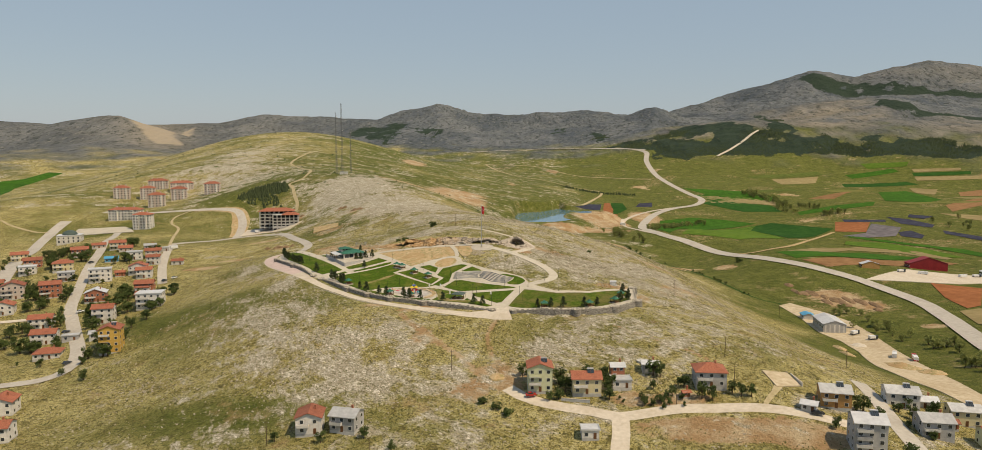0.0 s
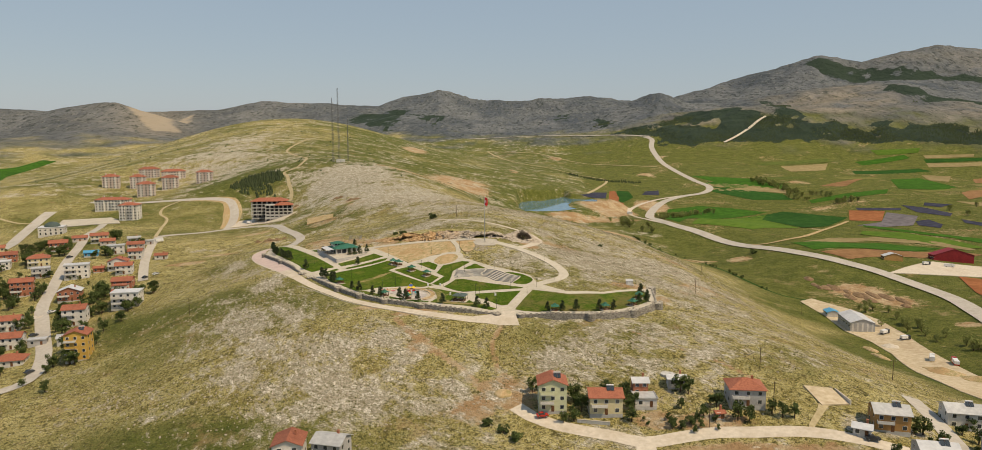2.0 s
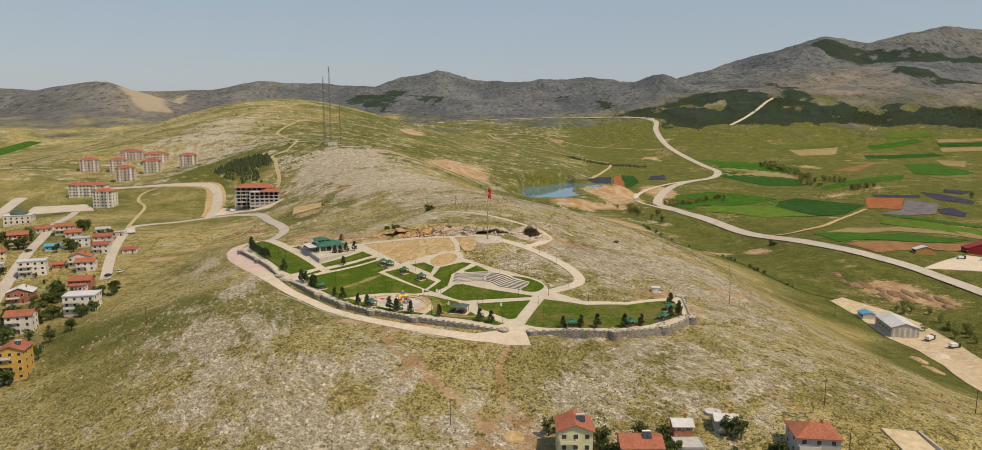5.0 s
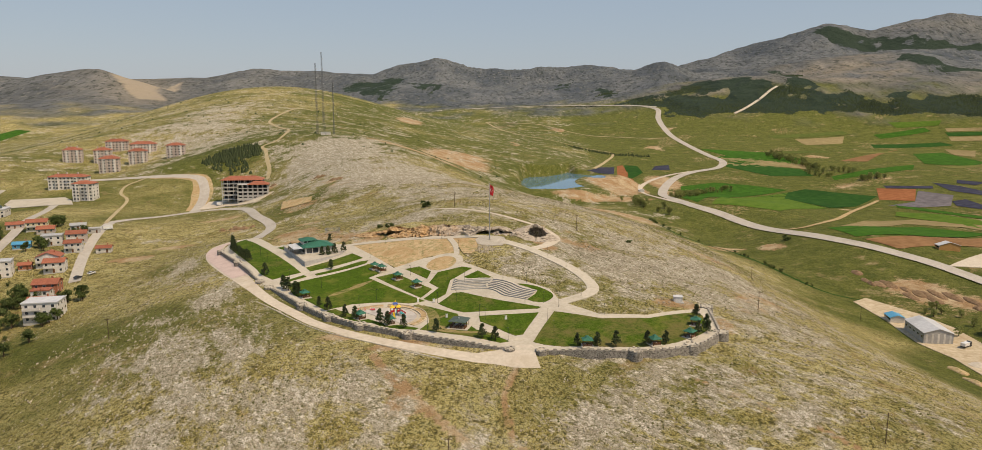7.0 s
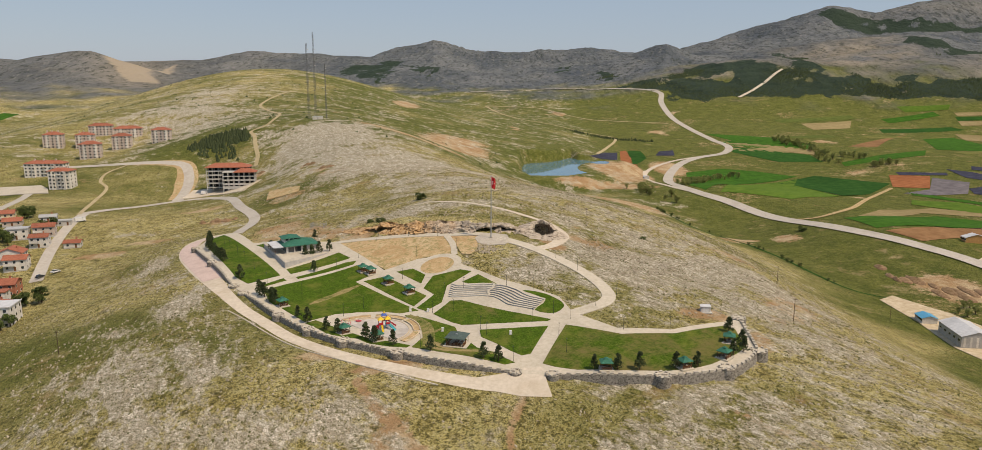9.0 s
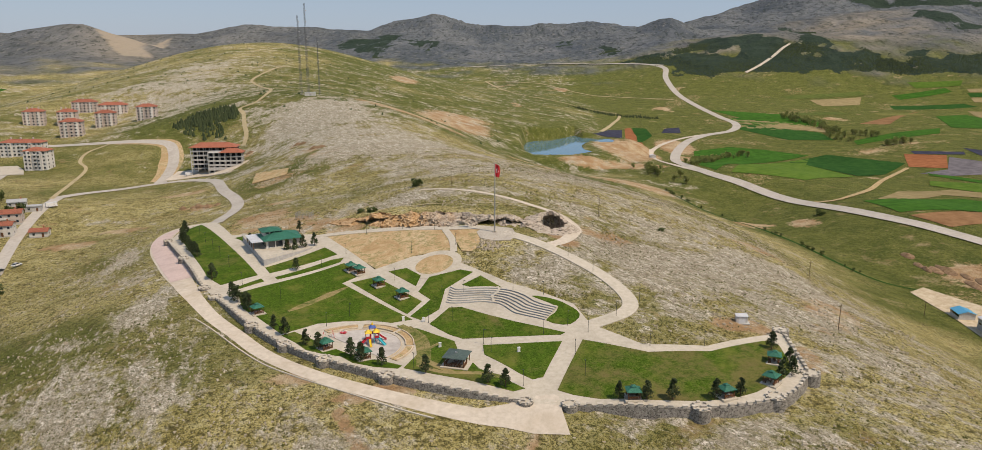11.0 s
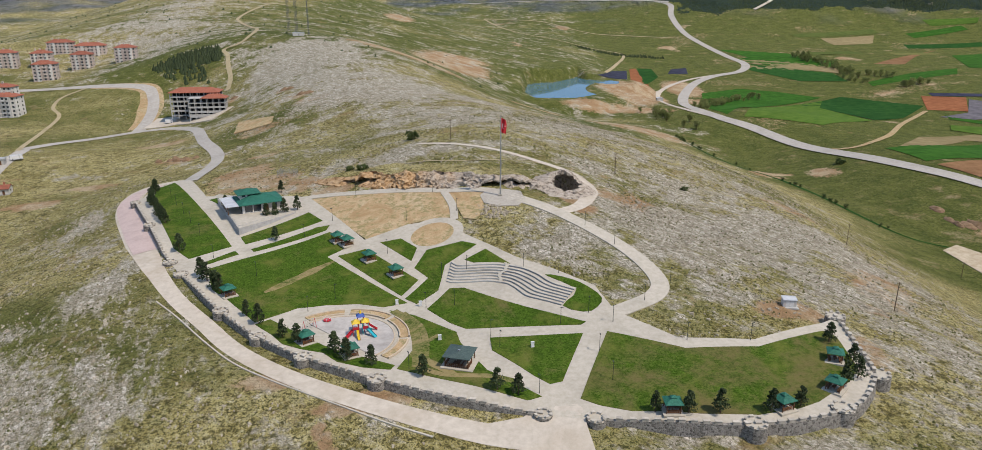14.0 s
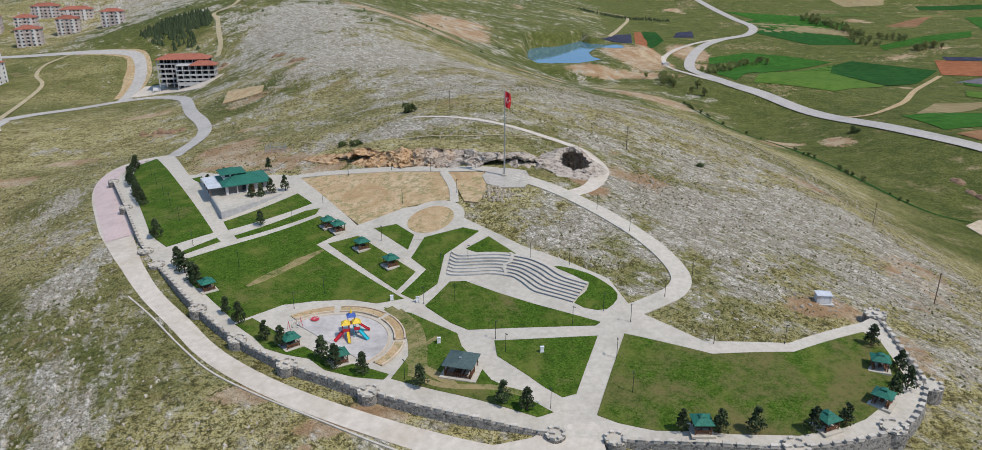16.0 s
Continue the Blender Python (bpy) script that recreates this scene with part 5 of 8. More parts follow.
def amphitheatre():
    root = thing("amphitheatre", -12, 58, park_at(-12, 58), 0, "curved open-air amphitheatre of pale concrete tiers", "amphitheatre")
    inv = root.matrix_world.inverted()
    tiers = 7
    top, bot = [Vector(p) for p in AM_TOP], [Vector(p) for p in AM_BOT]
    lines = []
    for k in range(tiers + 1):
        lines.append(smooth_line([tuple(b.lerp(t, k / tiers)) for b, t in zip(bot, top)], 0.9))
    count = min(len(q) for q in lines)
    lines = [[q[int(i * (len(q) - 1) / (count - 1))] for i in range(count)] for q in lines]
    base = park_z(0.15)
    for k in range(tiers):
        a, c = lines[k], lines[k + 1]
        za = base(np.array([p.x for p in a]), np.array([p.y for p in a]))
        zc = base(np.array([p.x for p in c]), np.array([p.y for p in c]))
        h = 0.12 + 0.55 * zc + 0.45 * za + 0.06 * k
        vs, fs = [], []
        for i in range(count):
            back = c[i] + (c[i] - a[i]) * 0.05
            vs += [inv @ Vector((a[i].x, a[i].y, za[i] - 0.5)), inv @ Vector((a[i].x, a[i].y, h[i])), inv @ Vector((back.x, back.y, h[i])), inv @ Vector((back.x, back.y, zc[i] - 0.6))]
        for i in range(count - 1):
            p, q = 4 * i, 4 * i + 4
            fs += [(p, q, q + 1, p + 1), (p + 1, q + 1, q + 2, p + 2), (p + 2, q + 2, q + 3, p + 3)]
        fs += [(0, 1, 2, 3), (4 * count - 4, 4 * count - 1, 4 * count - 2, 4 * count - 3)]
        emit("tier", vs, fs, "paving", root)
        # dark seat edge along the tier
        vs, fs = [], []
        for i in range(count):
            d = (c[i] - a[i]).normalized()
            f0, f1 = a[i] - d * 0.04, a[i] + d * 0.16
            for q, z in ((f0, h[i] - 0.30), (f0, h[i] + 0.05), (f1, h[i] + 0.05), (f1, h[i] - 0.02)):
                vs.append(inv @ Vector((q.x, q.y, z)))
        for i in range(count - 1):
            p, q = 4 * i, 4 * i + 4
            fs += [(p, q, q + 1, p + 1), (p + 1, q + 1, q + 2, p + 2), (p + 2, q + 2, q + 3, p + 3)]
        half = int(count * 0.44)
        run = lambda n: [f for q in range(n - 1) for f in ((4 * q, 4 * q + 4, 4 * q + 5, 4 * q + 1), (4 * q + 1, 4 * q + 5, 4 * q + 6, 4 * q + 2), (4 * q + 2, 4 * q + 6, 4 * q + 7, 4 * q + 3))]
        emit("seat_edge", vs[4 * half:], run(count - half), "bench", root, "grey seat edge")
        emit("seat_edge", vs[:4 * half + 4], run(half + 1), "concrete", root)
    vs, fs = [], []
    for k, frac in enumerate((0.40, 0.44)):
        i = int(count * frac)
        for q in range(tiers + 1):
            p = lines[q][i]
            vs.append(inv @ Vector((p.x, p.y, float(base(np.array([p.x]), np.array([p.y]))[0]) + 0.20 + 0.06 * q + (0.10 if q < tiers else 0))))
    for q in range(tiers):
        fs.append((q, tiers + 1 + q, tiers + 2 + q, q + 1))
    emit("stair", vs, fs, "paving", root)


M["bench"] = surface("grey_blue_seats", (0.26, 0.265, 0.275), (0.36, 0.365, 0.37), 2.0, 0.7, relief=0.01)
amphitheatre()


# ---- gazebos and the picnic pavilion ----
def gazebo_model():
    g = thing("gazebo", 0, 0, 0, 0, "small wooden gazebo with a green pyramid roof on a pale slab", "gazebo", "gazebos in the park")
    Shape().box(-1.95, 1.95, -1.95, 1.95, -0.25, 0.12).out("slab", "paving", g)
    for sx in (-1, 1):
        for sy in (-1, 1):
            Shape().box(sx * 1.3 - 0.07, sx * 1.3 + 0.07, sy * 1.3 - 0.07, sy * 1.3 + 0.07, 0.12, 2.2).out("post", "wood", g)
    for turn in (0, 90, 180):
        s = Shape()
        for z in (0.35, 0.62, 0.88):
            s.box(-1.3, 1.3, -1.32, -1.27, z, z + 0.12)
        r = s.out("railing", "wood", g)
        r.matrix_basis = pose(0, 0, 0, 0, 0, turn)
    for y in (-0.95, 0.95):
        Shape().box(-1.1, 1.1, y - 0.2, y + 0.2, 0.5, 0.57).box(-1.0, -0.9, y - 0.15, y + 0.15, 0.12, 0.5).box(0.9, 1.0, y - 0.15, y + 0.15, 0.12, 0.5).out("bench", "wood", g)
    Shape().box(-0.9, 0.9, -0.35, 0.35, 0.8, 0.87).box(-0.08, 0.08, -0.08, 0.08, 0.12, 0.8).out("table", "wood", g)
    e, t = 1.72, 0.42
    lo = [(-e, -e, 2.12), (e, -e, 2.12), (e, e, 2.12), (-e, e, 2.12)]
    hi = [(-t, -t, 2.85), (t, -t, 2.85), (t, t, 2.85), (-t, t, 2.85)]
    s = Shape()
    for i in range(4):
        s.slab([lo[i], lo[(i + 1) % 4], hi[(i + 1) % 4], hi[i]], 0.1)
    roof = s.out("roof", "greenroof", g)
    c = 0.58
    s = Shape()
    for i in range(4):
        a, b = [(-c, -c), (c, -c), (c, c), (-c, c)][i], [(-c, -c), (c, -c), (c, c), (-c, c)][(i + 1) % 4]
        s.slab([(a[0], a[1], 2.98), (b[0], b[1], 2.98), (0, 0, 3.34)], 0.07)
    s.box(-0.36, 0.36, -0.36, 0.36, 2.75, 2.95)
    s.out("cupola", "greenroof", roof)
    return g


gz = gazebo_model()
spots = [(-59.8, 87.6, 35), (-56.4, 84.6, 35), (-48.3, 74.3, 35), (-39.6, 64.9, 35), (-81.4, 54.6, 40), (-55.6, 30.0, 42), (-44.4, 23.6, 30), (20.0, 1.7, 0), (41.0, 2.3, 22), (58.4, 19.6, 70), (53.6, 8.8, 48)]
for i, (gx_, gy_, turn) in enumerate(spots):
    m = pose(gx_, gy_, park_at(gx_, gy_, 0.22), 0, 0, turn)
    if i == 0:
        gz.matrix_basis = m
    else:
        copy_thing(gz, m)


def pavilion(x, y, turn):
    p = thing("picnic_pavilion", x, y, park_at(x, y, 0.22), turn, "open wooden picnic pavilion with a low slate-green roof", "pavilion")
    Shape().box(-3.4, 3.7, -3.3, 3.2, -0.5, 0.12).out("slab", "paving", p)
    for px in (-2.5, 2.5):
        for py in (-2.5, 0, 2.5):
            Shape().box(px - 0.09, px + 0.09, py - 0.09, py + 0.09, 0.12, 2.5).out("post", "wood", p)
    for x0, x1, y0, y1 in ((-2.5, 2.5, -2.55, -2.45), (-2.55, -2.45, -2.5, 2.5), (2.45, 2.55, -2.5, 0.5)):
        s = Shape()
        for z in (0.35, 0.65, 0.95):
            s.box(x0, x1, y0, y1, z, z + 0.1)
        long_x = x1 - x0 > 1
        for k in range(12):
            q = (x0 + (x1 - x0) * (k + 0.5) / 12) if long_x else (y0 + (y1 - y0) * (k + 0.5) / 12)
            if long_x:
                s.box(q - 0.04, q + 0.04, y0, y1, 0.12, 1.0)
            else:
                s.box(x0, x1, q - 0.04, q + 0.04, 0.12, 1.0)
        s.out("railing", "wood", p)
    for y0 in (-2.1, 0.3):
        Shape().box(-0.5, 0.5, y0, y0 + 1.9, 0.75, 0.82).box(-0.1, 0.1, y0 + 0.8, y0 + 1.1, 0.12, 0.75).box(-1.1, -0.75, y0, y0 + 1.9, 0.45, 0.5).box(0.75, 1.1, y0, y0 + 1.9, 0.45, 0.5).out("picnic_table", "wood", p)
    s = Shape()
    e, f = 3.0, 3.0
    s.slab([(-e, -f, 2.5), (0, -f + 1.2, 3.15), (0, f - 1.2, 3.15), (-e, f, 2.5)][::-1], 0.12)
    s.slab([(e, -f, 2.5), (e, f, 2.5), (0, f - 1.2, 3.15), (0, -f + 1.2, 3.15)], 0.12)
    s.slab([(-e, -f, 2.5), (e, -f, 2.5), (0, -f + 1.2, 3.15)], 0.12)
    s.slab([(e, f, 2.5), (-e, f, 2.5), (0, f - 1.2, 3.15)], 0.12)
    roof = s.out("roof", "slateroof", p)
    Shape().box(-0.25, 0.25, -0.9, -0.4, 3.05, 3.35).out("vent", "steel", roof, "small metal roof vent")


pavilion(-20.5, 19.8, -15)


# ---- the cafe on its terrace ----
def cafe():
    ax, ay = -92.0, 95.5
    z = park_at(-80, 110, 0.1)
    c = thing("cafe_building", ax, ay, z, 29, "white park cafe with green hipped roofs on a raised terrace", "cafe")
    # local frame: u to the east corner, v along the road
    fz = park_at(ax, ay, 0.1) - z
    poly = [(0, 0), (10, 4.3), (20, 9.0), (19.6, 28.0), (8.0, 36.0), (0.0, 39.0)]
    Shape().prism(poly, fz - 1.5, 0.55).out("terrace_base", "grey", c, "grey rendered terrace wall")
    Shape().prism([(x * 0.985 + 0.15, y * 0.985 + 0.2) for x, y in poly], 0.55, 0.62).out("terrace_floor", "paving", c)
    s = Shape()
    for (x0, y0), (x1, y1) in zip(poly[:1] + poly[:2], [poly[5], poly[1], poly[2]]):
        s.tube((x0, y0, 1.5), (x1, y1, 1.5), 0.03, sides=5)
        for k in range(9):
            q = k / 8
            s.tube((x0 + (x1 - x0) * q, y0 + (y1 - y0) * q, 0.6), (x0 + (x1 - x0) * q, y0 + (y1 - y0) * q, 1.5), 0.025, sides=4)
    s.out("terrace_railing", "steel", c)
    b = Shape().box(4.2, 17.0, 15.0, 26.0, 0.6, 3.9).out("wall", "plaster", c)
    for i, (u0, u1) in enumerate(((5.0, 7.4), (7.8, 10.2), (14.0, 15.4))):
        w = Shape().box(u0, u1, 14.90, 15.05, 1.0 if i < 2 else 1.6, 3.2).out("window", "glass", b)
        Shape().box(u0 - 0.08, u1 + 0.08, 14.86, 14.94, 0.92 if i < 2 else 1.52, 1.02 if i < 2 else 1.62).out("window_sill", "white", w)
    Shape().box(11.2, 12.6, 14.90, 15.06, 0.62, 2.9).out("door", "wood", b)
    for v0 in (16.0, 19.5, 23.0):
        Shape().box(4.10, 4.25, v0, v0 + 2.4, 1.0, 3.2).out("window", "glass", b)
        Shape().box(16.95, 17.10, v0, v0 + 1.2, 1.5, 3.0).out("window", "glass", b)
    x0, x1, y0, y1, e = 3.2, 18.1, 13.8, 27.2, 3.75
    s = Shape()
    a = [(x0, y0, e), (x1, y0, e), (x1, y1, e), (x0, y1, e)]
    r0, r1 = (8.8, 20.5, 5.7), (12.6, 20.5, 5.7)
    s.slab([a[0], a[1], r1, r0], 0.14).slab([a[1], a[2], r1], 0.14).slab([a[2], a[3], r0, r1], 0.14).slab([a[3], a[0], r0], 0.14)
    roof = s.out("roof", "greenroof", c)
    u = Shape().box(4.6, 10.6, 20.0, 25.8, 3.9, 6.0).out("upper_wall", "plaster", c)
    for q in (5.2, 7.0, 8.8):
        Shape().box(q, q + 1.2, 19.92, 20.04, 5.0, 5.75).out("window", "glass", u)
    s = Shape()
    a = [(3.7, 19.2, 5.95), (11.5, 19.2, 5.95), (11.5, 26.7, 5.95), (3.7, 26.7, 5.95)]
    top = (7.6, 23.0, 7.2)
    for i in range(4):
        s.slab([a[i], a[(i + 1) % 4], top], 0.12)
    s.out("upper_roof", "greenroof", c)
    aw = Shape().slab([(-0.8, 15.5, 3.35), (4.6, 14.6, 3.62), (4.6, 28.5, 3.62), (-0.8, 28.5, 3.35)], 0.12).out("awning", "whiteroof", c, "pale flat veranda roof")
    for q in (16.0, 20.0, 24.0, 28.0):
        Shape().box(-0.3, -0.1, q - 0.1, q + 0.1, 0.6, 3.4).out("post", "wood", aw)


cafe()


# ---- playground ----
PX, PY = -48.3, 31.7


def playground_floor():
    ring = lambda r, a0, a1, n=40: [(PX + r * math.cos(radians(a0 + (a1 - a0) * i / n)), PY + r * math.sin(radians(a0 + (a1 - a0) * i / n))) for i in range(n + 1)]
    floor = ring(12.2, -43, 137)
    structure(draped("play_floor", floor, park_z(0.24), "playsand", 1.2, 0.1), "pale grey scuffed playground floor", "playground")
    for a0, a1 in ((-38, -1), (3, 45), (50, 91), (97, 133)):
        seg = ring(15.5, a0, a1, 16) + ring(13.7, a0, a1, 16)[::-1]
        structure(draped("planter_bed", seg, park_z(0.30), "earth", 1.2, 0.2), "curved bed of bare tan earth", "planter")
        rim = ring(13.55, a0, a1, 16)
        structure(ribbon("planter_kerb", rim, 0.3, park_z(0.50), "kerbstone", 0.8, 1, None, 0.4), "low beige kerb round the bed", "kerb")
        rim = ring(15.65, a0, a1, 16)
        structure(ribbon("planter_kerb", rim, 0.3, park_z(0.55), "kerbstone", 0.8, 1, None, 0.4), "low beige kerb round the bed", "kerb")
    structure(ribbon("play_kerb", ring(12.3, -43, 137, 60), 0.25, park_z(0.36), "kerbstone", 0.8, 1, None, 0.3), "low beige kerb round the playground", "kerb")


M["playsand"] = surface("play_floor_grey", (0.42, 0.385, 0.35), (0.53, 0.49, 0.455), 0.9, 0.9, relief=0.01, spread=0.0, stain=(0.20, 0.185, 0.17))
M["kerbstone"] = surface("beige_kerb", (0.50, 0.40, 0.29), (0.60, 0.49, 0.37), 1.5, 0.9, relief=0.01)
playground_floor()


def play_tower():
    x, y = -43.9, 34.2
    t = thing("play_structure", x, y, park_at(x, y, 0.24), 15, "colourful plastic play tower with red, yellow and turquoise slides", "playground equipment")
    for i, (cx, cy, h, roofed) in enumerate(((-1.1, 0, 1.5, 1), (1.1, 0.2, 1.5, 1), (0.2, 1.9, 2.2, 2))):
        deck = Shape().box(cx - 0.7, cx + 0.7, cy - 0.7, cy + 0.7, h - 0.08, h).out("deck", "play_navy", t)
        for sx in (-0.68, 0.68):
            for sy in (-0.68, 0.68):
                Shape().tube((cx + sx, cy + sy, 0), (cx + sx, cy + sy, h + 1.7), 0.06).out("post", "play_blue" if i == 1 else "play_red", t)
        for k, (a, b) in enumerate((((-0.7, -0.7), (0.7, -0.7)), ((0.7, -0.7), (0.7, 0.7)), ((-0.7, 0.7), (-0.7, -0.7)))):
            Shape().slab([(cx + a[0], cy + a[1], h + 0.75), (cx + b[0], cy + b[1], h + 0.75), (cx + b[0] * 0.96, cy + b[1] * 0.96, h + 0.1), (cx + a[0] * 0.96, cy + a[1] * 0.96, h + 0.1)], 0.04).out("panel", ("play_red", "play_yellow", "play_blue")[k], deck)
        s = Shape()
        q = 0.95
        cs = [(cx - q, cy - q), (cx + q, cy - q), (cx + q, cy + q), (cx - q, cy + q)]
        for k in range(4):
            s.slab([(*cs[k], h + 1.65), (*cs[(k + 1) % 4], h + 1.65), (cx, cy, h + 2.55)], 0.05)
        s.out("canopy", "play_yellow" if i < 2 else "play_navy", t)

    def slide(p0, p1, mat_key, w=0.5):
        a, b = Vector(p0), Vector(p1)
        d = (b - a)
        flat = Vector((d.x, d.y, 0)).normalized()
        s = Vector((-flat.y, flat.x, 0))
        sh = Shape()
        rows = []
        for k in range(9):
            u = k / 8
            p = a + d * u
            p.z = a.z + (b.z - a.z) * (u * u * (3 - 2 * u) * 0.4 + u * 0.6)
            rows.append([p + s * w / 2 + Vector((0, 0, 0.22)), p + s * w / 2, p - s * w / 2, p - s * w / 2 + Vector((0, 0, 0.22))])
        vs = [q for r in rows for q in r] + [q - Vector((0, 0, 0.06)) for r in rows for q in r]
        n = 4 * len(rows)
        fs = []
        for i in range(len(rows) - 1):
            for k in range(3):
                p = 4 * i + k
                fs += [(p, p + 4, p + 5, p + 1), (n + p, n + p + 1, n + p + 5, n + p + 4)]
        sh.add(vs, fs)
        sh.out("slide", mat_key, t)
    slide((-1.7, -0.4, 1.5), (-3.6, -1.6, 0.2), "play_red", 0.8)
    slide((-0.8, -0.7, 1.5), (-0.7, -3.2, 0.2), "play_yellow", 0.6)
    slide((1.5, -0.6, 1.5), (3.1, -2.6, 0.2), "play_blue", 0.8)
    slide((0.9, 2.1, 2.2), (3.9, 1.5, 0.2), "play_red", 0.7)
    slide((0.6, 0.8, 1.5), (2.6, 0.9, 0.5), "play_blue", 0.6)
    Shape().tube((0.2, 1.9, 4.5), (0.2, 1.9, 5.3), 0.35, 0.05).out("finial", "play_yellow", t)


play_tower()


def swing():
    x, y = -56.6, 37.6
    t = thing("swing_set", x, y, park_at(x, y, 0.2), 40, "red and grey tubular playground swing", "swing")
    for sx in (-1.4, 1.4):
        Shape().tube((sx, -0.8, 0), (sx, 0, 2.2), 0.05).tube((sx, 0.8, 0), (sx, 0, 2.2), 0.05).out("leg_frame", "play_red", t)
    Shape().tube((-1.4, 0, 2.2), (1.4, 0, 2.2), 0.05).out("top_bar", "steel", t)
    for sx in (-0.6, 0.6):
        Shape().box(sx - 0.22, sx + 0.22, -0.12, 0.12, 0.5, 0.55).tube((sx - 0.2, 0, 0.5), (sx - 0.2, 0, 2.2), 0.015, sides=4).tube((sx + 0.2, 0, 0.5), (sx + 0.2, 0, 2.2), 0.015, sides=4).out("seat", "rubber", t)
    x, y = -53.3, 41.6
    r = thing("roundabout", x, y, park_at(x, y, 0.24), 0, "small red playground roundabout", "roundabout")
    Shape().tube((0, 0, 0.15), (0, 0, 0.3), 0.95, sides=16).out("platform", "play_red", r)
    Shape().tube((0, 0, 0), (0, 0, 0.9), 0.06).out("axle", "steel", r)
    s = Shape()
    for i in range(12):
        a, b = 2 * math.pi * i / 12, 2 * math.pi * (i + 1) / 12
        s.tube((0.85 * math.cos(a), 0.85 * math.sin(a), 0.8), (0.85 * math.cos(b), 0.85 * math.sin(b), 0.8), 0.035, sides=5)
        if i % 3 == 0:
            s.tube((0.85 * math.cos(a), 0.85 * math.sin(a), 0.3), (0.85 * math.cos(a), 0.85 * math.sin(a), 0.8), 0.03, sides=5)
    s.out("hand_rail", "white", r)


swing()


# ---- flagpole with its flag, on a stone plaza ----
structure(draped("flag_plaza", [(-17.5, 105), (-15.0, 109), (-10.7, 109.2), (-4.5, 107), (-3.2, 100), (-5.6, 95.6), (-11.7, 96.1), (-16.2, 99.3)], over(0.2), "limestone_pale", 1.5, 0.5), "pale stone plaza round the flagpole", "pavement")


def flagpole():
    x, y = -11.0, 103.6
    f = thing("flagpole", x, y, ground_z(x, y) + 0.3, 0, "tall grey steel flagpole with a limp red flag", "flagpole")
    Shape().box(-0.6, 0.6, -0.6, 0.6, 0, 0.35).out("footing", "paving", f)
    s = Shape()
    s.tube((0, 0, 0.3), (0, 0, 12), 0.27, 0.21, 12).tube((0, 0, 12), (0, 0, 24.9), 0.21, 0.13, 12)
    s.out("pole", "steel", f)
    Shape().tube((0, 0, 24.9), (0, 0, 25.2), 0.18, 0.06, 10).out("finial", "steel", f)
    nu, nv = 18, 22

    def cloth(u, v):
        w = 1.8 * u * (0.82 + 0.10 * math.sin(4 * v))
        return Vector((0.12 + w, 0.45 * math.sin(6.5 * u + 2.2 * v) * u ** 0.7, 24.6 - 4.4 * v - 1.3 * u * u - 0.25 * math.sin(5 * u)))
    vs = [cloth(i / nu, j / nv) for j in range(nv + 1) for i in range(nu + 1)]
    vs += [v + Vector((0, 0.02, 0)) for v in vs]
    n = (nu + 1) * (nv + 1)
    fs = []
    for j in range(nv):
        for i in range(nu):
            a = j * (nu + 1) + i
            fs += [(a, a + nu + 1, a + nu + 2, a + 1), (n + a, n + a + 1, n + a + nu + 2, n + a + nu + 1)]
    cl = emit("flag", vs, fs, "flag", f, "limp red flag with a white crescent and star", True)

    def on_cloth(poly, name):
        for side in (-0.04, 0.06):
            pts = [cloth(a, b) + Vector((0, side, 0)) for a, b in poly]
            emit(name, pts, [tuple(range(len(pts)))], "white", cl)
    cen, r = (0.38, 0.5), 0.17
    outer = [(cen[0] + 1.35 * r * math.cos(a), cen[1] + r * math.sin(a)) for a in (radians(q) for q in range(40, 321, 14))]
    inner = [(cen[0] + 0.07 + 1.08 * r * math.cos(a), cen[1] + 0.8 * r * math.sin(a)) for a in (radians(q) for q in range(318, 41, -14))]
    nn = len(outer)
    for side in (-0.04, 0.06):
        pts = [cloth(a, b) + Vector((0, side, 0)) for a, b in outer + inner[:nn][::1]]
        inn = inner[::-1]
        vs2 = [cloth(a, b) + Vector((0, side, 0)) for a, b in outer] + [cloth(a, b) + Vector((0, side, 0)) for a, b in inn]
        m2 = min(len(outer), len(inn))
        emit("crescent", vs2, [(i, i + 1, len(outer) + i + 1, len(outer) + i) for i in range(m2 - 1)], "white", cl)
    star = []
    for k in range(10):
        rr = 0.085 if k % 2 == 0 else 0.035
        a = radians(36 * k)
        star.append((0.70 + 1.3 * rr * math.cos(a), 0.5 + rr * math.sin(a)))
    on_cloth(star, "star")


flagpole()


# ---- lamp posts ----
def lamp_model():
    t = thing("street_lamp", 0, 0, 0, 0, "slim dark steel park lamp with a flat head", "lamp", "lamp posts along the paths")
    Shape().tube((0, 0, 0), (0, 0, 0.6), 0.09, 0.07).tube((0, 0, 0.6), (0, 0, 4.1), 0.055, 0.04).out("post", "darksteel", t)
    Shape().box(-0.12, 0.55, -0.10, 0.10, 4.05, 4.15).out("lamp_head", "darksteel", t)
    return t


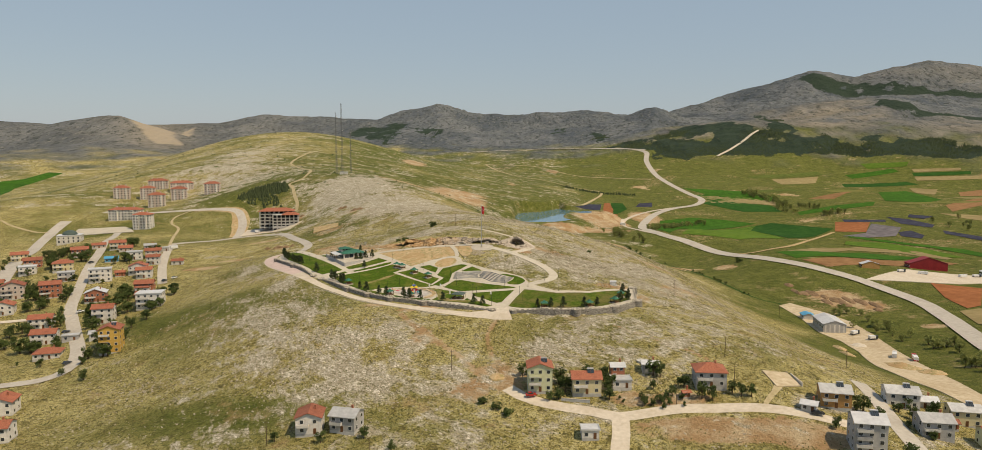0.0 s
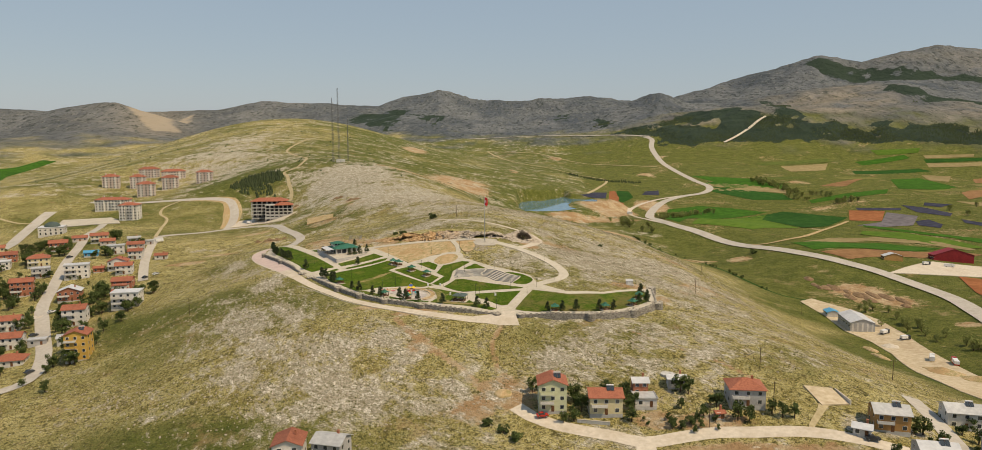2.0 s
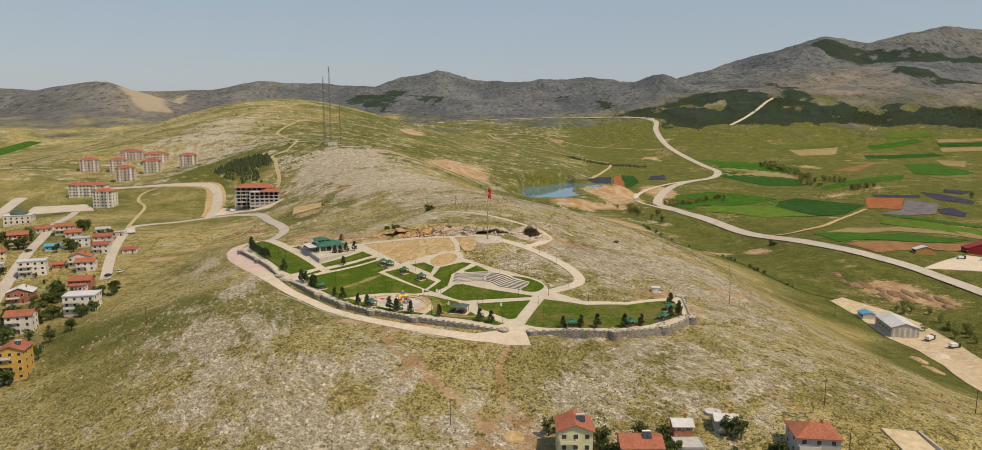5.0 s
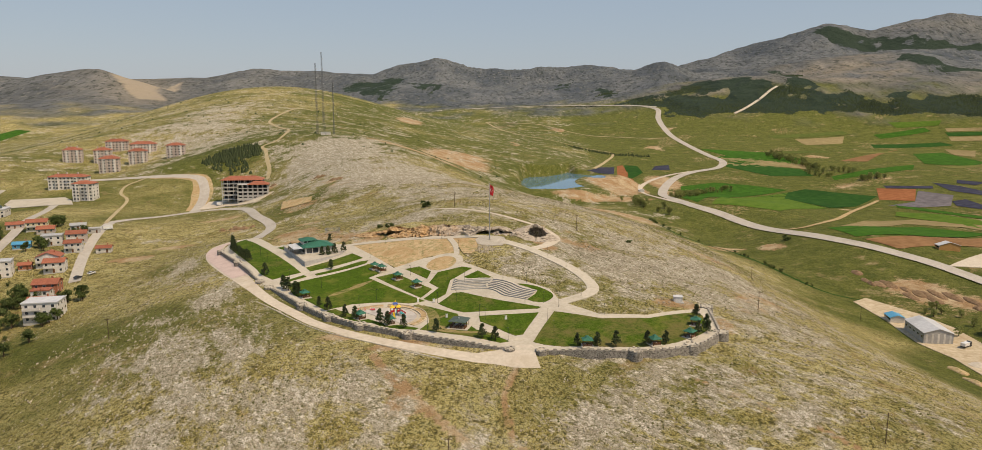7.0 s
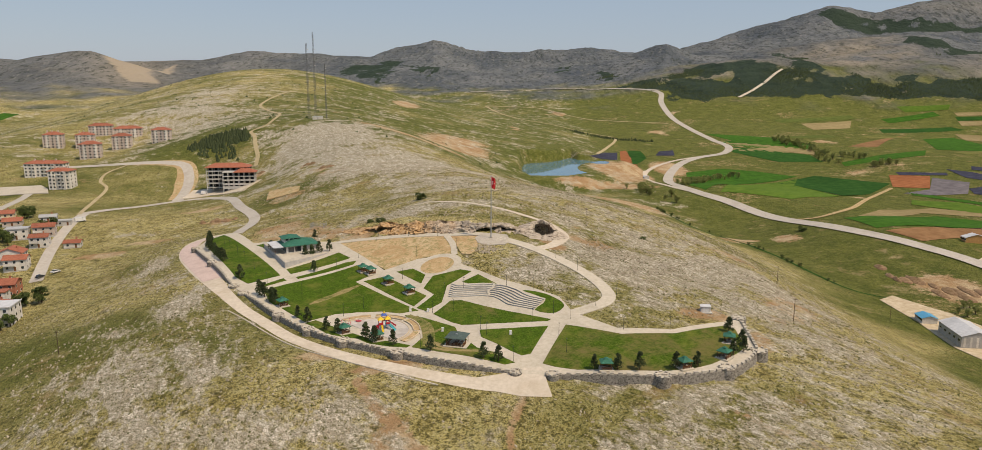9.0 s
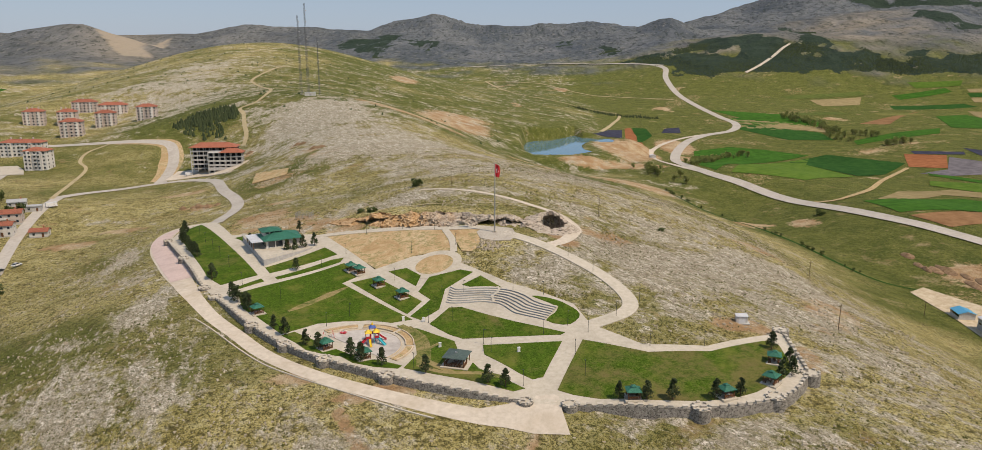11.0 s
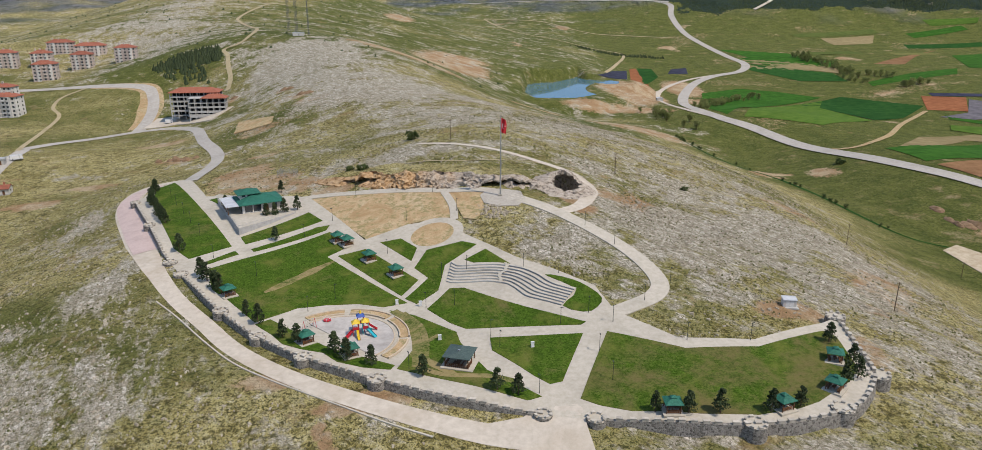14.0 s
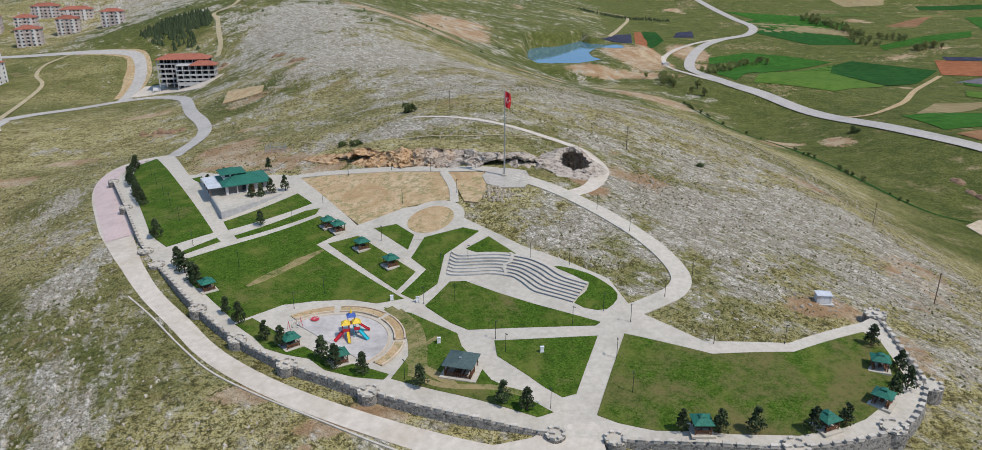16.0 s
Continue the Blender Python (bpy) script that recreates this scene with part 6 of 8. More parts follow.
lm = lamp_model()
LAMP_SPOTS = [(-53.9, 53.9), (-59.2, 46.8), (-77.9, 66.7), (-40.0, 95.2), (-24.6, 96.1), (-20.5, 63.2), (8.9, 38.2), (13.9, 33.7), (28.7, 25.4), (42.7, 25.8), (22.8, 42.5), (30.8, 50.8), (-4.4, 8.9), (-104, 95),
              (-112, 108), (-119, 119.5), (-127, 132.5), (-134, 144.5), (-94, 78.8), (-71, 92.5), (-30, 47), (-27, 61), (-43.5, 77), (-12, 26), (-5.5, 60.5), (3.5, 57), (-60, 120.5), (-46, 118.6), (-31, 17.2), (-14, 30.9),
              (10.5, 12), (9.2, 22), (-33.2, 112.2), (20, 71), (13.2, 82), (-23, 47), (2, 34.2), (-64.5, 103)]
for i, (lx, ly) in enumerate(LAMP_SPOTS):
    m = pose(lx, ly, park_at(lx, ly, 0.08), 0, 0, random.uniform(0, 360))
    if i == 0:
        lm.matrix_basis = m
    else:
        copy_thing(lm, m)


# ---- small fittings ----
def hut():
    x, y = 59.0, 46.0
    h = thing("transformer_hut", x, y, ground_z(x, y) - 0.1, -6, "small white sheet-metal transformer hut", "hut")
    b = Shape().box(-1.55, 1.55, -1.0, 1.0, 0, 2.0).out("body", "plaster", h)
    Shape().box(-0.9, -0.05, -1.03, -0.99, 0.15, 1.8).out("door", "white", b)
    Shape().box(0.05, 0.9, -1.03, -0.99, 0.15, 1.8).out("door", "white", b)
    Shape().slab([(-1.7, -1.2, 2.0), (1.7, -1.2, 2.0), (1.7, 1.2, 2.25), (-1.7, 1.2, 2.25)], 0.1).out("roof", "whiteroof", h)
    Shape().box(-2.1, 2.1, -1.5, 1.5, -0.3, 0.06).out("plinth", "concrete", h)


hut()


def box_on_lawn(x, y):
    b = thing("utility_box", x, y, park_at(x, y, 0.2), 10, "small white utility cabinet on the lawn", "cabinet")
    Shape().box(-0.35, 0.35, -0.2, 0.2, 0.08, 1.15).out("body", "white", b)
    Shape().box(-0.40, 0.40, -0.25, 0.25, 1.15, 1.22).out("cap", "white", b)
    Shape().box(-0.42, 0.42, -0.28, 0.28, -0.1, 0.08).out("foot", "concrete", b)


for bx, by in ((-4.9, 25.2), (-25.5, 30.5), (-31.5, 48.0), (-37.5, 49.5)):
    box_on_lawn(bx, by)


# ---- the rock face with its caves ----
def jagged(p, f, octaves):
    return Vector((noise.fractal(p * f, 0.9, 2.1, octaves), noise.fractal((p + Vector((31, 7, 5))) * f, 0.9, 2.1, octaves), noise.fractal((p + Vector((3, 57, 11))) * f, 0.9, 2.1, octaves)))


def cutting():
    """A rough cut into the slope: a stepped face with low hollows, and the grassy bank above it."""
    foot = smooth_line([(-80, 143), (-74, 137.5), (-65, 131.5), (-56, 125.5), (-47, 121), (-39, 117.5), (-31, 114), (-21, 111), (-12, 109.8), (-5, 109.5), (1, 111), (4.5, 114)], 0.45)
    n, prof, top = len(foot), 20, 10
    face, bank = [], []
    for i, p in enumerate(foot):
        d = (foot[min(i + 2, n - 1)] - foot[max(i - 2, 0)]).normalized()
        s = Vector((-d.y, d.x))
        u = i / (n - 1)
        end = min(1.0, 4 * u, 9 * (1 - u) + 0.25)
        crest = (2.3 + 1.3 * noise.fractal(Vector((u * 9, 1, 0)), 1.0, 2.0, 3) + 0.8 * math.exp(-((p.x + 39) / 9) ** 2)) * end
        deep = (7.0 + 2.0 * noise.fractal(Vector((u * 7, 5, 0)), 1.0, 2.0, 2)) * (0.4 + 0.6 * end)
        hollow = max(0.0, 1 - ((p.x + 62) / 7.5) ** 2) * 0.45 + max(0.0, 1 - ((p.x + 12.5) / 4.5) ** 2) * 0.9 + max(0.0, 1 - ((p.x + 4.5) / 4.0) ** 2)
        hollow = min(1.0, hollow)
        zf = ground_z(p.x, p.y)
        for k in range(prof + 1):
            f = k / prof
            step = f + 0.045 * math.sin(f * 19 + 3 * noise.noise(Vector((u * 14, 2, 0))))
            back = deep * f ** 1.15 - 2.4 * hollow * max(0.0, 1 - abs(f - 0.72) / 0.2)
            if 0.04 < f < 0.62:
                back += 7.5 * math.sqrt(hollow) * max(0.0, 1 - ((f - 0.30) / 0.30) ** 4)
            w = p + s * back
            z = zf + (ground_z(p.x + s.x * deep, p.y + s.y * deep) + crest - zf) * max(0.0, min(1.0, step))
            at = Vector((w.x, w.y, z))
            jag = (jagged(at, 0.28, 4) * 1.7 + jagged(at, 1.0, 2) * 0.6) * end * (0.3 if k in (0, prof) else 1.0)
            face.append((w.x + jag.x, w.y + jag.y, z + 0.8 * jag.z - (0.5 if k == 0 else 0)))
        bank.append(face[-1])
        for k in range(1, top + 1):
            f = k / top
            w = p + s * (deep + 17 * f)
            h = 0.25 * noise.fractal(Vector((w.x * 0.4, w.y * 0.4, 0)), 1.0, 2.0, 3)
            bank.append((w.x, w.y, ground_z(w.x, w.y) + crest * (1 - f) ** 1.3 + h * (1 - f) - 0.7 * f))

    def quads(m):
        return [(i * (m + 1) + k, (i + 1) * (m + 1) + k, (i + 1) * (m + 1) + k + 1, i * (m + 1) + k + 1) for i in range(n - 1) for k in range(m)]
    structure(emit("rock_face", face, quads(prof), "ochrerock"), "rough ochre and grey rock cutting with low dark caves", "cliff")
    structure(emit("bank_top", bank, quads(top), "hill", smooth=True), "grassy stony bank above the rock cutting", "ground")


def pit():
    """The large cave: a rocky mouth under an overhanging rim, open to the south."""
    cx, cy, rx, ry = PIT
    n = 72
    rows = ((2.3, 0.0), (1.7, 0.55), (1.25, 1.0), (1.0, 1.0), (0.97, 0.72), (1.05, 0.35), (1.25, 0.0), (1.3, -0.5), (0.9, -1.0), (0.01, -1.05))
    vs = []
    for j, (q, level) in enumerate(rows):
        for i in range(n):
            a = 2 * math.pi * i / n
            far = 0.5 + 0.5 * math.sin(a)
            w = 1 + 0.16 * noise.fractal(Vector((math.cos(a) * 1.8, math.sin(a) * 1.8, 4.0)), 1.0, 2.0, 3)
            under = (1 + 0.35 * far * (1 if 5 <= j <= 8 else 0))
            x, y = cx + rx * q * w * math.cos(a), cy + ry * q * w * math.sin(a) * under
            rim = 0.25 + 3.6 * far ** 1.5 * (1 - 0.3 * abs(math.cos(a)))
            g = ground_z(x, y) if j < 4 else ground_z(cx, cy)
            z = g + rim * level if j < 4 else g + (rim * level if level > 0 else 9.0 * level)
            jag = jagged(Vector((x, y, z)), 0.5, 4) * (0.9 if 1 < j < 9 else 0.2)
            vs.append((x + jag.x, y + jag.y, z + 0.6 * jag.z - (0.35 if j == 0 else 0)))
    fs = [(j * n + i, j * n + (i + 1) % n, (j + 1) * n + (i + 1) % n, (j + 1) * n + i) for j in range(len(rows) - 1) for i in range(n)]
    structure(emit("cave_mouth", vs, fs, "ochrerock"), "deep dark cave mouth in grey broken rock", "cave")


cutting()
pit()


# ---- trees and bushes: three makes of each, shared by all ----
def leaf_cloud(seed, spots, size, per, flat=1.0):
    """Many small leaf clumps round the given centres (x, y, z, radius)."""
    rnd = random.Random(seed)
    v, f = [], []
    for cx, cy, cz, r in spots:
        for _ in range(per):
            while True:
                p = Vector((rnd.uniform(-1, 1), rnd.uniform(-1, 1), rnd.uniform(-1, 1)))
                if 0.25 < p.length < 1:
                    break
            c = Vector((cx, cy, cz)) + Vector((p.x * r, p.y * r, p.z * r * flat))
            a = Vector((rnd.gauss(0, 1), rnd.gauss(0, 1), rnd.gauss(0, 1))).normalized()
            b = a.cross(Vector((rnd.gauss(0, 1), rnd.gauss(0, 1), rnd.gauss(0, 1)))).normalized()
            s = size * rnd.uniform(0.6, 1.25)
            c2 = a.cross(b) * s * 0.25
            k = len(v)
            v += [c - a * s, c + b * s * 0.7 + c2, c + a * s, c - b * s * 0.7 + c2]
            f.append((k, k + 1, k + 2, k + 3))
    return v, f


def mesh_of(name, v, f, key):
    me = bpy.data.meshes.new(name)
    me.from_pydata([tuple(p) for p in v], [], f)
    me.materials.append(M[key])
    return me


def pine_parts(seed):
    rnd = random.Random(seed)
    h = 4.6
    spots = []
    for k in range(26):
        q = k / 25
        z = 0.9 + q * 3.4
        r = (1.25 * (1 - q) ** 0.75 + 0.15) * rnd.uniform(0.6, 1.0)
        a = rnd.uniform(0, 2 * math.pi)
        spots.append((r * math.cos(a) * 0.75, r * math.sin(a) * 0.75, z, 0.34 + 0.35 * (1 - q)))
    v, f = leaf_cloud(seed, spots, 0.20, 26, 0.7)
    t = Shape().tube((0, 0, -0.3), (0.05, 0, 1.6), 0.13, 0.09).tube((0.05, 0, 1.6), (0, 0.03, h - 0.2), 0.09, 0.02)
    for k in range(9):
        a, z = rnd.uniform(0, 6.3), 1.0 + 0.3 * k
        t.tube((0, 0, z), (0.8 * (1 - k / 12) * math.cos(a), 0.8 * (1 - k / 12) * math.sin(a), z + 0.25), 0.04, 0.01, 5)
    return mesh_of("trunk", t.v, t.f, "bark"), mesh_of("crown", v, f, "pine")


def broad_parts(seed, key):
    rnd = random.Random(seed)
    t = Shape().tube((0, 0, -0.3), (0.05, 0.05, 1.5), 0.20, 0.14).tube((0.05, 0.05, 1.5), (0.1, 0, 3.4), 0.14, 0.05)
    spots = []
    for k in range(15):
        a, r = rnd.uniform(0, 6.3), rnd.uniform(0.2, 1.5)
        z = rnd.uniform(1.7, 4.3)
        if k < 8:
            t.tube((0.05, 0.05, 1.2 + 0.18 * k), (r * math.cos(a), r * math.sin(a), z), 0.06, 0.02, 5)
        spots.append((r * math.cos(a), r * math.sin(a), z, rnd.uniform(0.55, 0.95)))
    v, f = leaf_cloud(seed, spots, 0.24, 42, 0.85)
    return mesh_of("trunk", t.v, t.f, "bark"), mesh_of("crown", v, f, key)


def bush_parts(seed, key):
    rnd = random.Random(seed)
    spots = [(rnd.uniform(-0.8, 0.8), rnd.uniform(-0.8, 0.8), rnd.uniform(0.35, 1.1), rnd.uniform(0.4, 0.7)) for _ in range(7)]
    t = Shape()
    for x, y, z, _ in spots:
        t.tube((x * 0.15, y * 0.15, -0.2), (x, y, z), 0.05, 0.02, 5)
    v, f = leaf_cloud(seed, spots, 0.22, 40, 0.8)
    return mesh_of("stems", t.v, t.f, "bark"), mesh_of("foliage", v, f, key)


PINES = [pine_parts(s) for s in (1, 2, 3)]
BROADS = [broad_parts(s, "leaf") for s in (11, 12, 13)]
SPRINGS = [broad_parts(s, "spring") for s in (21, 22)]
BUSHES = [bush_parts(s, "leaf") for s in (31, 32)]


def grow(kind, makes, x, y, z, size, wide, label, category, group):
    root = thing(kind, x, y, z, random.uniform(0, 360), label, category, group)
    root.scale = (size * wide, size * wide, size)
    for me, nm in zip(random.choice(makes), ("trunk", "crown") if kind != "bush" else ("stems", "foliage")):
        ob = new(nm, me)
        ob.parent = root
    return root


def pine(x, y, z, size=1.0):
    return grow("pine_tree", PINES, x, y, z, size * random.uniform(0.95, 1.25), random.uniform(0.95, 1.2), "young dark green pine on the park lawn", "tree", "pines in the park")


for tx, ty in ((-147.0, 160.5), (-144.8, 155.5), (-142.6, 148.5), (-140.2, 141.5), (-138.4, 137.6), (-136.2, 134.5), (-130.2, 124.4), (-121.6, 110.8), (-128.4, 120.8), (-126, 117), (-123.4, 113.5), (-132, 128.5), (-105.9, 84.0), (-79.5, 91.0), (-87.6, 109.9), (-85.0, 110.5), (-82.6, 113.0), (-78.9, 115.6), (-90.2, 137.0), (-93.0, 66.8), (-90.2, 63.5), (-86.0, 58.4), (-84.3, 56.4),
               (-73.2, 43.4), (-69.1, 39.2), (-61.4, 32.3), (-57.4, 29.6), (-48.0, 24.6), (-44.9, 21.6), (-39.2, 19.2), (-27.9, 14.8), (-12.7, 9.6), (-8.6, 8.4), (-102, 128), (-106, 124)):
    pine(tx, ty, park_at(tx, ty, 0.15))
for tx, ty in ((16.9, 1.9), (23.0, 1.2), (28.8, 0.9), (38.4, 1.2), (44.6, 3.0), (60.6, 27.2), (62.0, 19.0), (56.9, 10.9), (60.4, 13.4)):
    pine(tx, ty, park_at(tx, ty, 0.15))


def bush(x, y, size=1.0, lift=-0.25, label="low green bush on the dry slope"):
    return grow("bush", BUSHES, x, y, ground_z(x, y) + lift, size, random.uniform(0.9, 1.3), label, "bush", "bushes on the slopes")


for tx, ty, sz in ((-46.6, 174.5, 2.4), (-62.0, 146, 1.5), (-66.5, 149, 1.3), (-6.5, -72, 1.6), (-2.0, -76, 1.5), (2.5, -80, 1.7), (250, 417, 3.2), (60, 150, 1.0)):
    bush(tx, ty, sz)


def broad(x, y, size=1.0, kind=0, lift=-0.3):
    makes = SPRINGS if kind else BROADS
    return grow("stream_tree" if kind else "garden_tree" if size > 0.82 else "garden_shrub", makes, x, y, ground_z(x, y) + lift, size, random.uniform(0.9, 1.25), "light green spring tree by the stream" if kind else ("leafy green garden tree beside the houses" if size > 0.82 else "low leafy green shrub on the grass"), "tree" if kind or size > 0.82 else "shrub", "stream trees" if kind else "garden trees" if size > 0.82 else "garden shrubs")


for tx, ty, sz in ((8, -53.5, 1.2), (13, -52.5, 1.3), (18, -53, 1.1), (21.5, -60, 1.4), (23.5, -66, 1.5), (20.5, -71, 1.0), (17.0, -72, 0.9), (33, -57, 1.2), (38.5, -60, 1.4), (40.0, -66, 1.4), (38.8, -72, 1.0), (51.0, -75, 0.7), (58, -56.5, 1.3),
                   (60.5, -57.5, 1.2), (62, -70.5, 0.9), (67.5, -66, 1.2), (72, -73.5, 1.4), (75.5, -74, 1.2), (86.5, -72.5, 1.2), (90, -73, 1.1), (84, -70, 1.0), (125.5, -72, 1.2), (128.5, -77, 1.3), (131, -83, 1.1), (146, -77, 1.2), (152, -79, 1.3),
                   (158, -70, 1.3), (162, -64, 1.0), (112, -92, 1.0), (128, -108, 1.2), (150, -66, 1.0), (144, -72, 0.9), (-46.5, -95, 0.9), (-60.5, -97, 0.8), (-76, -96, 0.9), (-36, -104, 0.8), (60, -73, 0.8), (56, -66, 0.8)):
    broad(tx, ty, sz)
random.seed(7)
STREETS = [[(-372, 372), (-319, 243), (-282, 150), (-250, 85), (-215, 30), (-206, 8), (-300, -25)], [(-281, 290), (-247, 195), (-225, 147)], [(-330, 130), (-413, 308), (-455, 400)], [(-254, 92), (-310, 84)]]
ORCHARDS = [(-307, 134), (-284, 106), (-265, 63), (-245, 33), (-252, 79), (-243, 84), (-228, 70), (-236, 120), (-225, 89), (-232, 116), (-345, 231), (-342, 239), (-322, 237), (-319, 211), (-303, 270),
            (-280, 209), (-269, 238), (-232, 87), (-199, 33), (-196, 16), (-330, 198), (-203, 92), (-208, 115), (-296, 129), (-281, 127), (-262, 45), (-280, 30), (-355, 165), (-325, 150), (-312, 108)]


def off_street(x, y):
    return min(float(away(ln, np.array([x]), np.array([y]))[0]) for ln in STREETS) > 5


for cx, cy in ORCHARDS:
    for _ in range(5):
        tx, ty = cx + random.gauss(0, 4.0), cy + random.gauss(0, 4.0)
        if off_street(tx, ty):
            broad(tx, ty, random.uniform(1.1, 1.9))
for _ in range(110):
    while True:
        tx, ty = random.uniform(-400, -190), random.uniform(-20, 265)
        if abs((tx + 205) + (ty - 8) * 0.62) < 85 and ty < -0.95 * (tx + 195) + 95:
            break
    if off_street(tx, ty):
        broad(tx, ty, random.uniform(0.5, 1.3))
for line, count in (([(150, 520), (170, 450), (190, 402), (197, 340), (203, 290), (214, 258)], 26), ([(44, -74), (52, -74), (60, -75), (66, -70)], 14), ([(124, -68), (126, -75), (128, -84)], 8), ([(143, -85), (146, -95), (140, -110)], 8)):
    pts = smooth_line(line, 2.0)
    for _ in range(count):
        p = random.choice(pts)
        broad(p.x + random.gauss(0, 2.0), p.y + random.gauss(0, 2.0), random.uniform(0.35, 0.8))
for line, count, spread, s0, s1 in (([(214, 664), (249, 737), (281, 786), (302, 805), (325, 826)], 60, 11, 1.1, 1.9), ([(507, 1157), (514, 1107), (521, 1072), (517, 996), (507, 941), (502, 901)], 70, 16, 1.2, 2.2), ([(537, 867), (557, 872), (576, 882)], 14, 8, 1.4, 2.2), ([(540, 960), (560, 930)], 8, 10, 1.6, 2.4),
                                    ([(262, 235), (266, 150), (268, 90), (250, 30)], 46, 11, 0.8, 1.5), ([(160, 600), (150, 640), (178, 560)], 16, 12, 1.2, 2.0), ([(640, 700), (760, 760), (900, 700)], 18, 40, 1.2, 2.0)):
    pts = smooth_line(line, 2.0)
    for _ in range(count):
        p = random.choice(pts)
        broad(p.x + random.gauss(0, spread * 0.5), p.y + random.gauss(0, spread * 0.5), random.uniform(s0, s1), 1)


# far plantations, scrub and loose stones: too many to count
def cone_stuff(name, spots, key, label, category):
    v, f = [], []
    rnd = random.Random(5)
    for x, y, z, h, r in spots:
        k = len(v)
        a0 = rnd.uniform(0, 6)
        tip = (x + rnd.uniform(-0.1, 0.1) * r, y, z + h)
        ring = [(x + r * rnd.uniform(0.7, 1.1) * math.cos(a0 + 1.0472 * i), y + r * rnd.uniform(0.7, 1.1) * math.sin(a0 + 1.0472 * i), z + h * 0.12 * rnd.uniform(0, 1.6)) for i in range(6)]
        v += ring + [tip]
        f += [(k + i, k + (i + 1) % 6, k + 6) for i in range(6)]
    ob = emit(name, v, f, key)
    return tagged(ob, label, category, kind="stuff")


rnd = random.Random(3)
grove = []
GROVE = [(-304, 508), (-293, 534), (-272, 544), (-252, 536), (-241, 509), (-258, 503), (-238, 466), (-262, 472), (-288, 492)]
while len(grove) < 330:
    x, y = rnd.uniform(-304, -238), rnd.uniform(464, 546)
    if within(GROVE, np.array([x]), np.array([y]))[0] and (rnd.random() < 0.25 or y > 500 - 0.3 * (x + 270)):
        grove.append((x, y, 0, rnd.uniform(3.5, 6.5), rnd.uniform(1.5, 2.4)))
for _ in range(160):
    u = rnd.random()
    grove.append((140 + 150 * u + rnd.gauss(0, 6), 1215 - 60 * u + rnd.gauss(0, 6), 0, rnd.uniform(3, 6), rnd.uniform(1.2, 2.2)))
zz = lay(np.array([g[0] for g in grove]), np.array([g[1] for g in grove]))
cone_stuff("conifer_plantation", [(g[0], g[1], z - 0.6, g[3], g[4]) for g, z in zip(grove, zz)], "pine", "rows of young dark conifers planted on the slope", "trees")
wx, wy = np.random.RandomState(9).uniform(-800, 1900, 260000), np.random.RandomState(10).uniform(1350, 3400, 260000)
pick = np.hypot(wx, wy + 326) < 2800
wx, wy = wx[pick], wy[pick]
pick = woodland(wx, wy) > 0.46
wx, wy = wx[pick][:42000], wy[pick][:42000]
zz = lay(wx, wy)
cone_stuff("far_woods", [(a, b, z - 2.0, rnd.uniform(3.5, 5.5), rnd.uniform(1.5, 2.6)) for a, b, z in zip(wx, wy, zz)], "pine", "dark conifer woods on the far mountainside", "woods")
dots = []
for cx, cy, sx, sy, c in ((-330, 950, 90, 160, 70), (-520, 900, 90, 150, 90), (-230, 760, 60, 120, 35), (-60, 640, 60, 90, 22), (-650, 1150, 60, 60, 40)):
    for _ in range(c):
        dots.append((rnd.gauss(cx, sx), rnd.gauss(cy, sy), 0, rnd.uniform(1.5, 3.5), rnd.uniform(1.0, 2.4)))
zz = lay(np.array([g[0] for g in dots]), np.array([g[1] for g in dots]))
cone_stuff("hill_shrubs", [(g[0], g[1], z - 0.9, g[3], g[4]) for g, z in zip(dots, zz)], "pine", "scattered dark shrubs on the far hill", "shrubs")


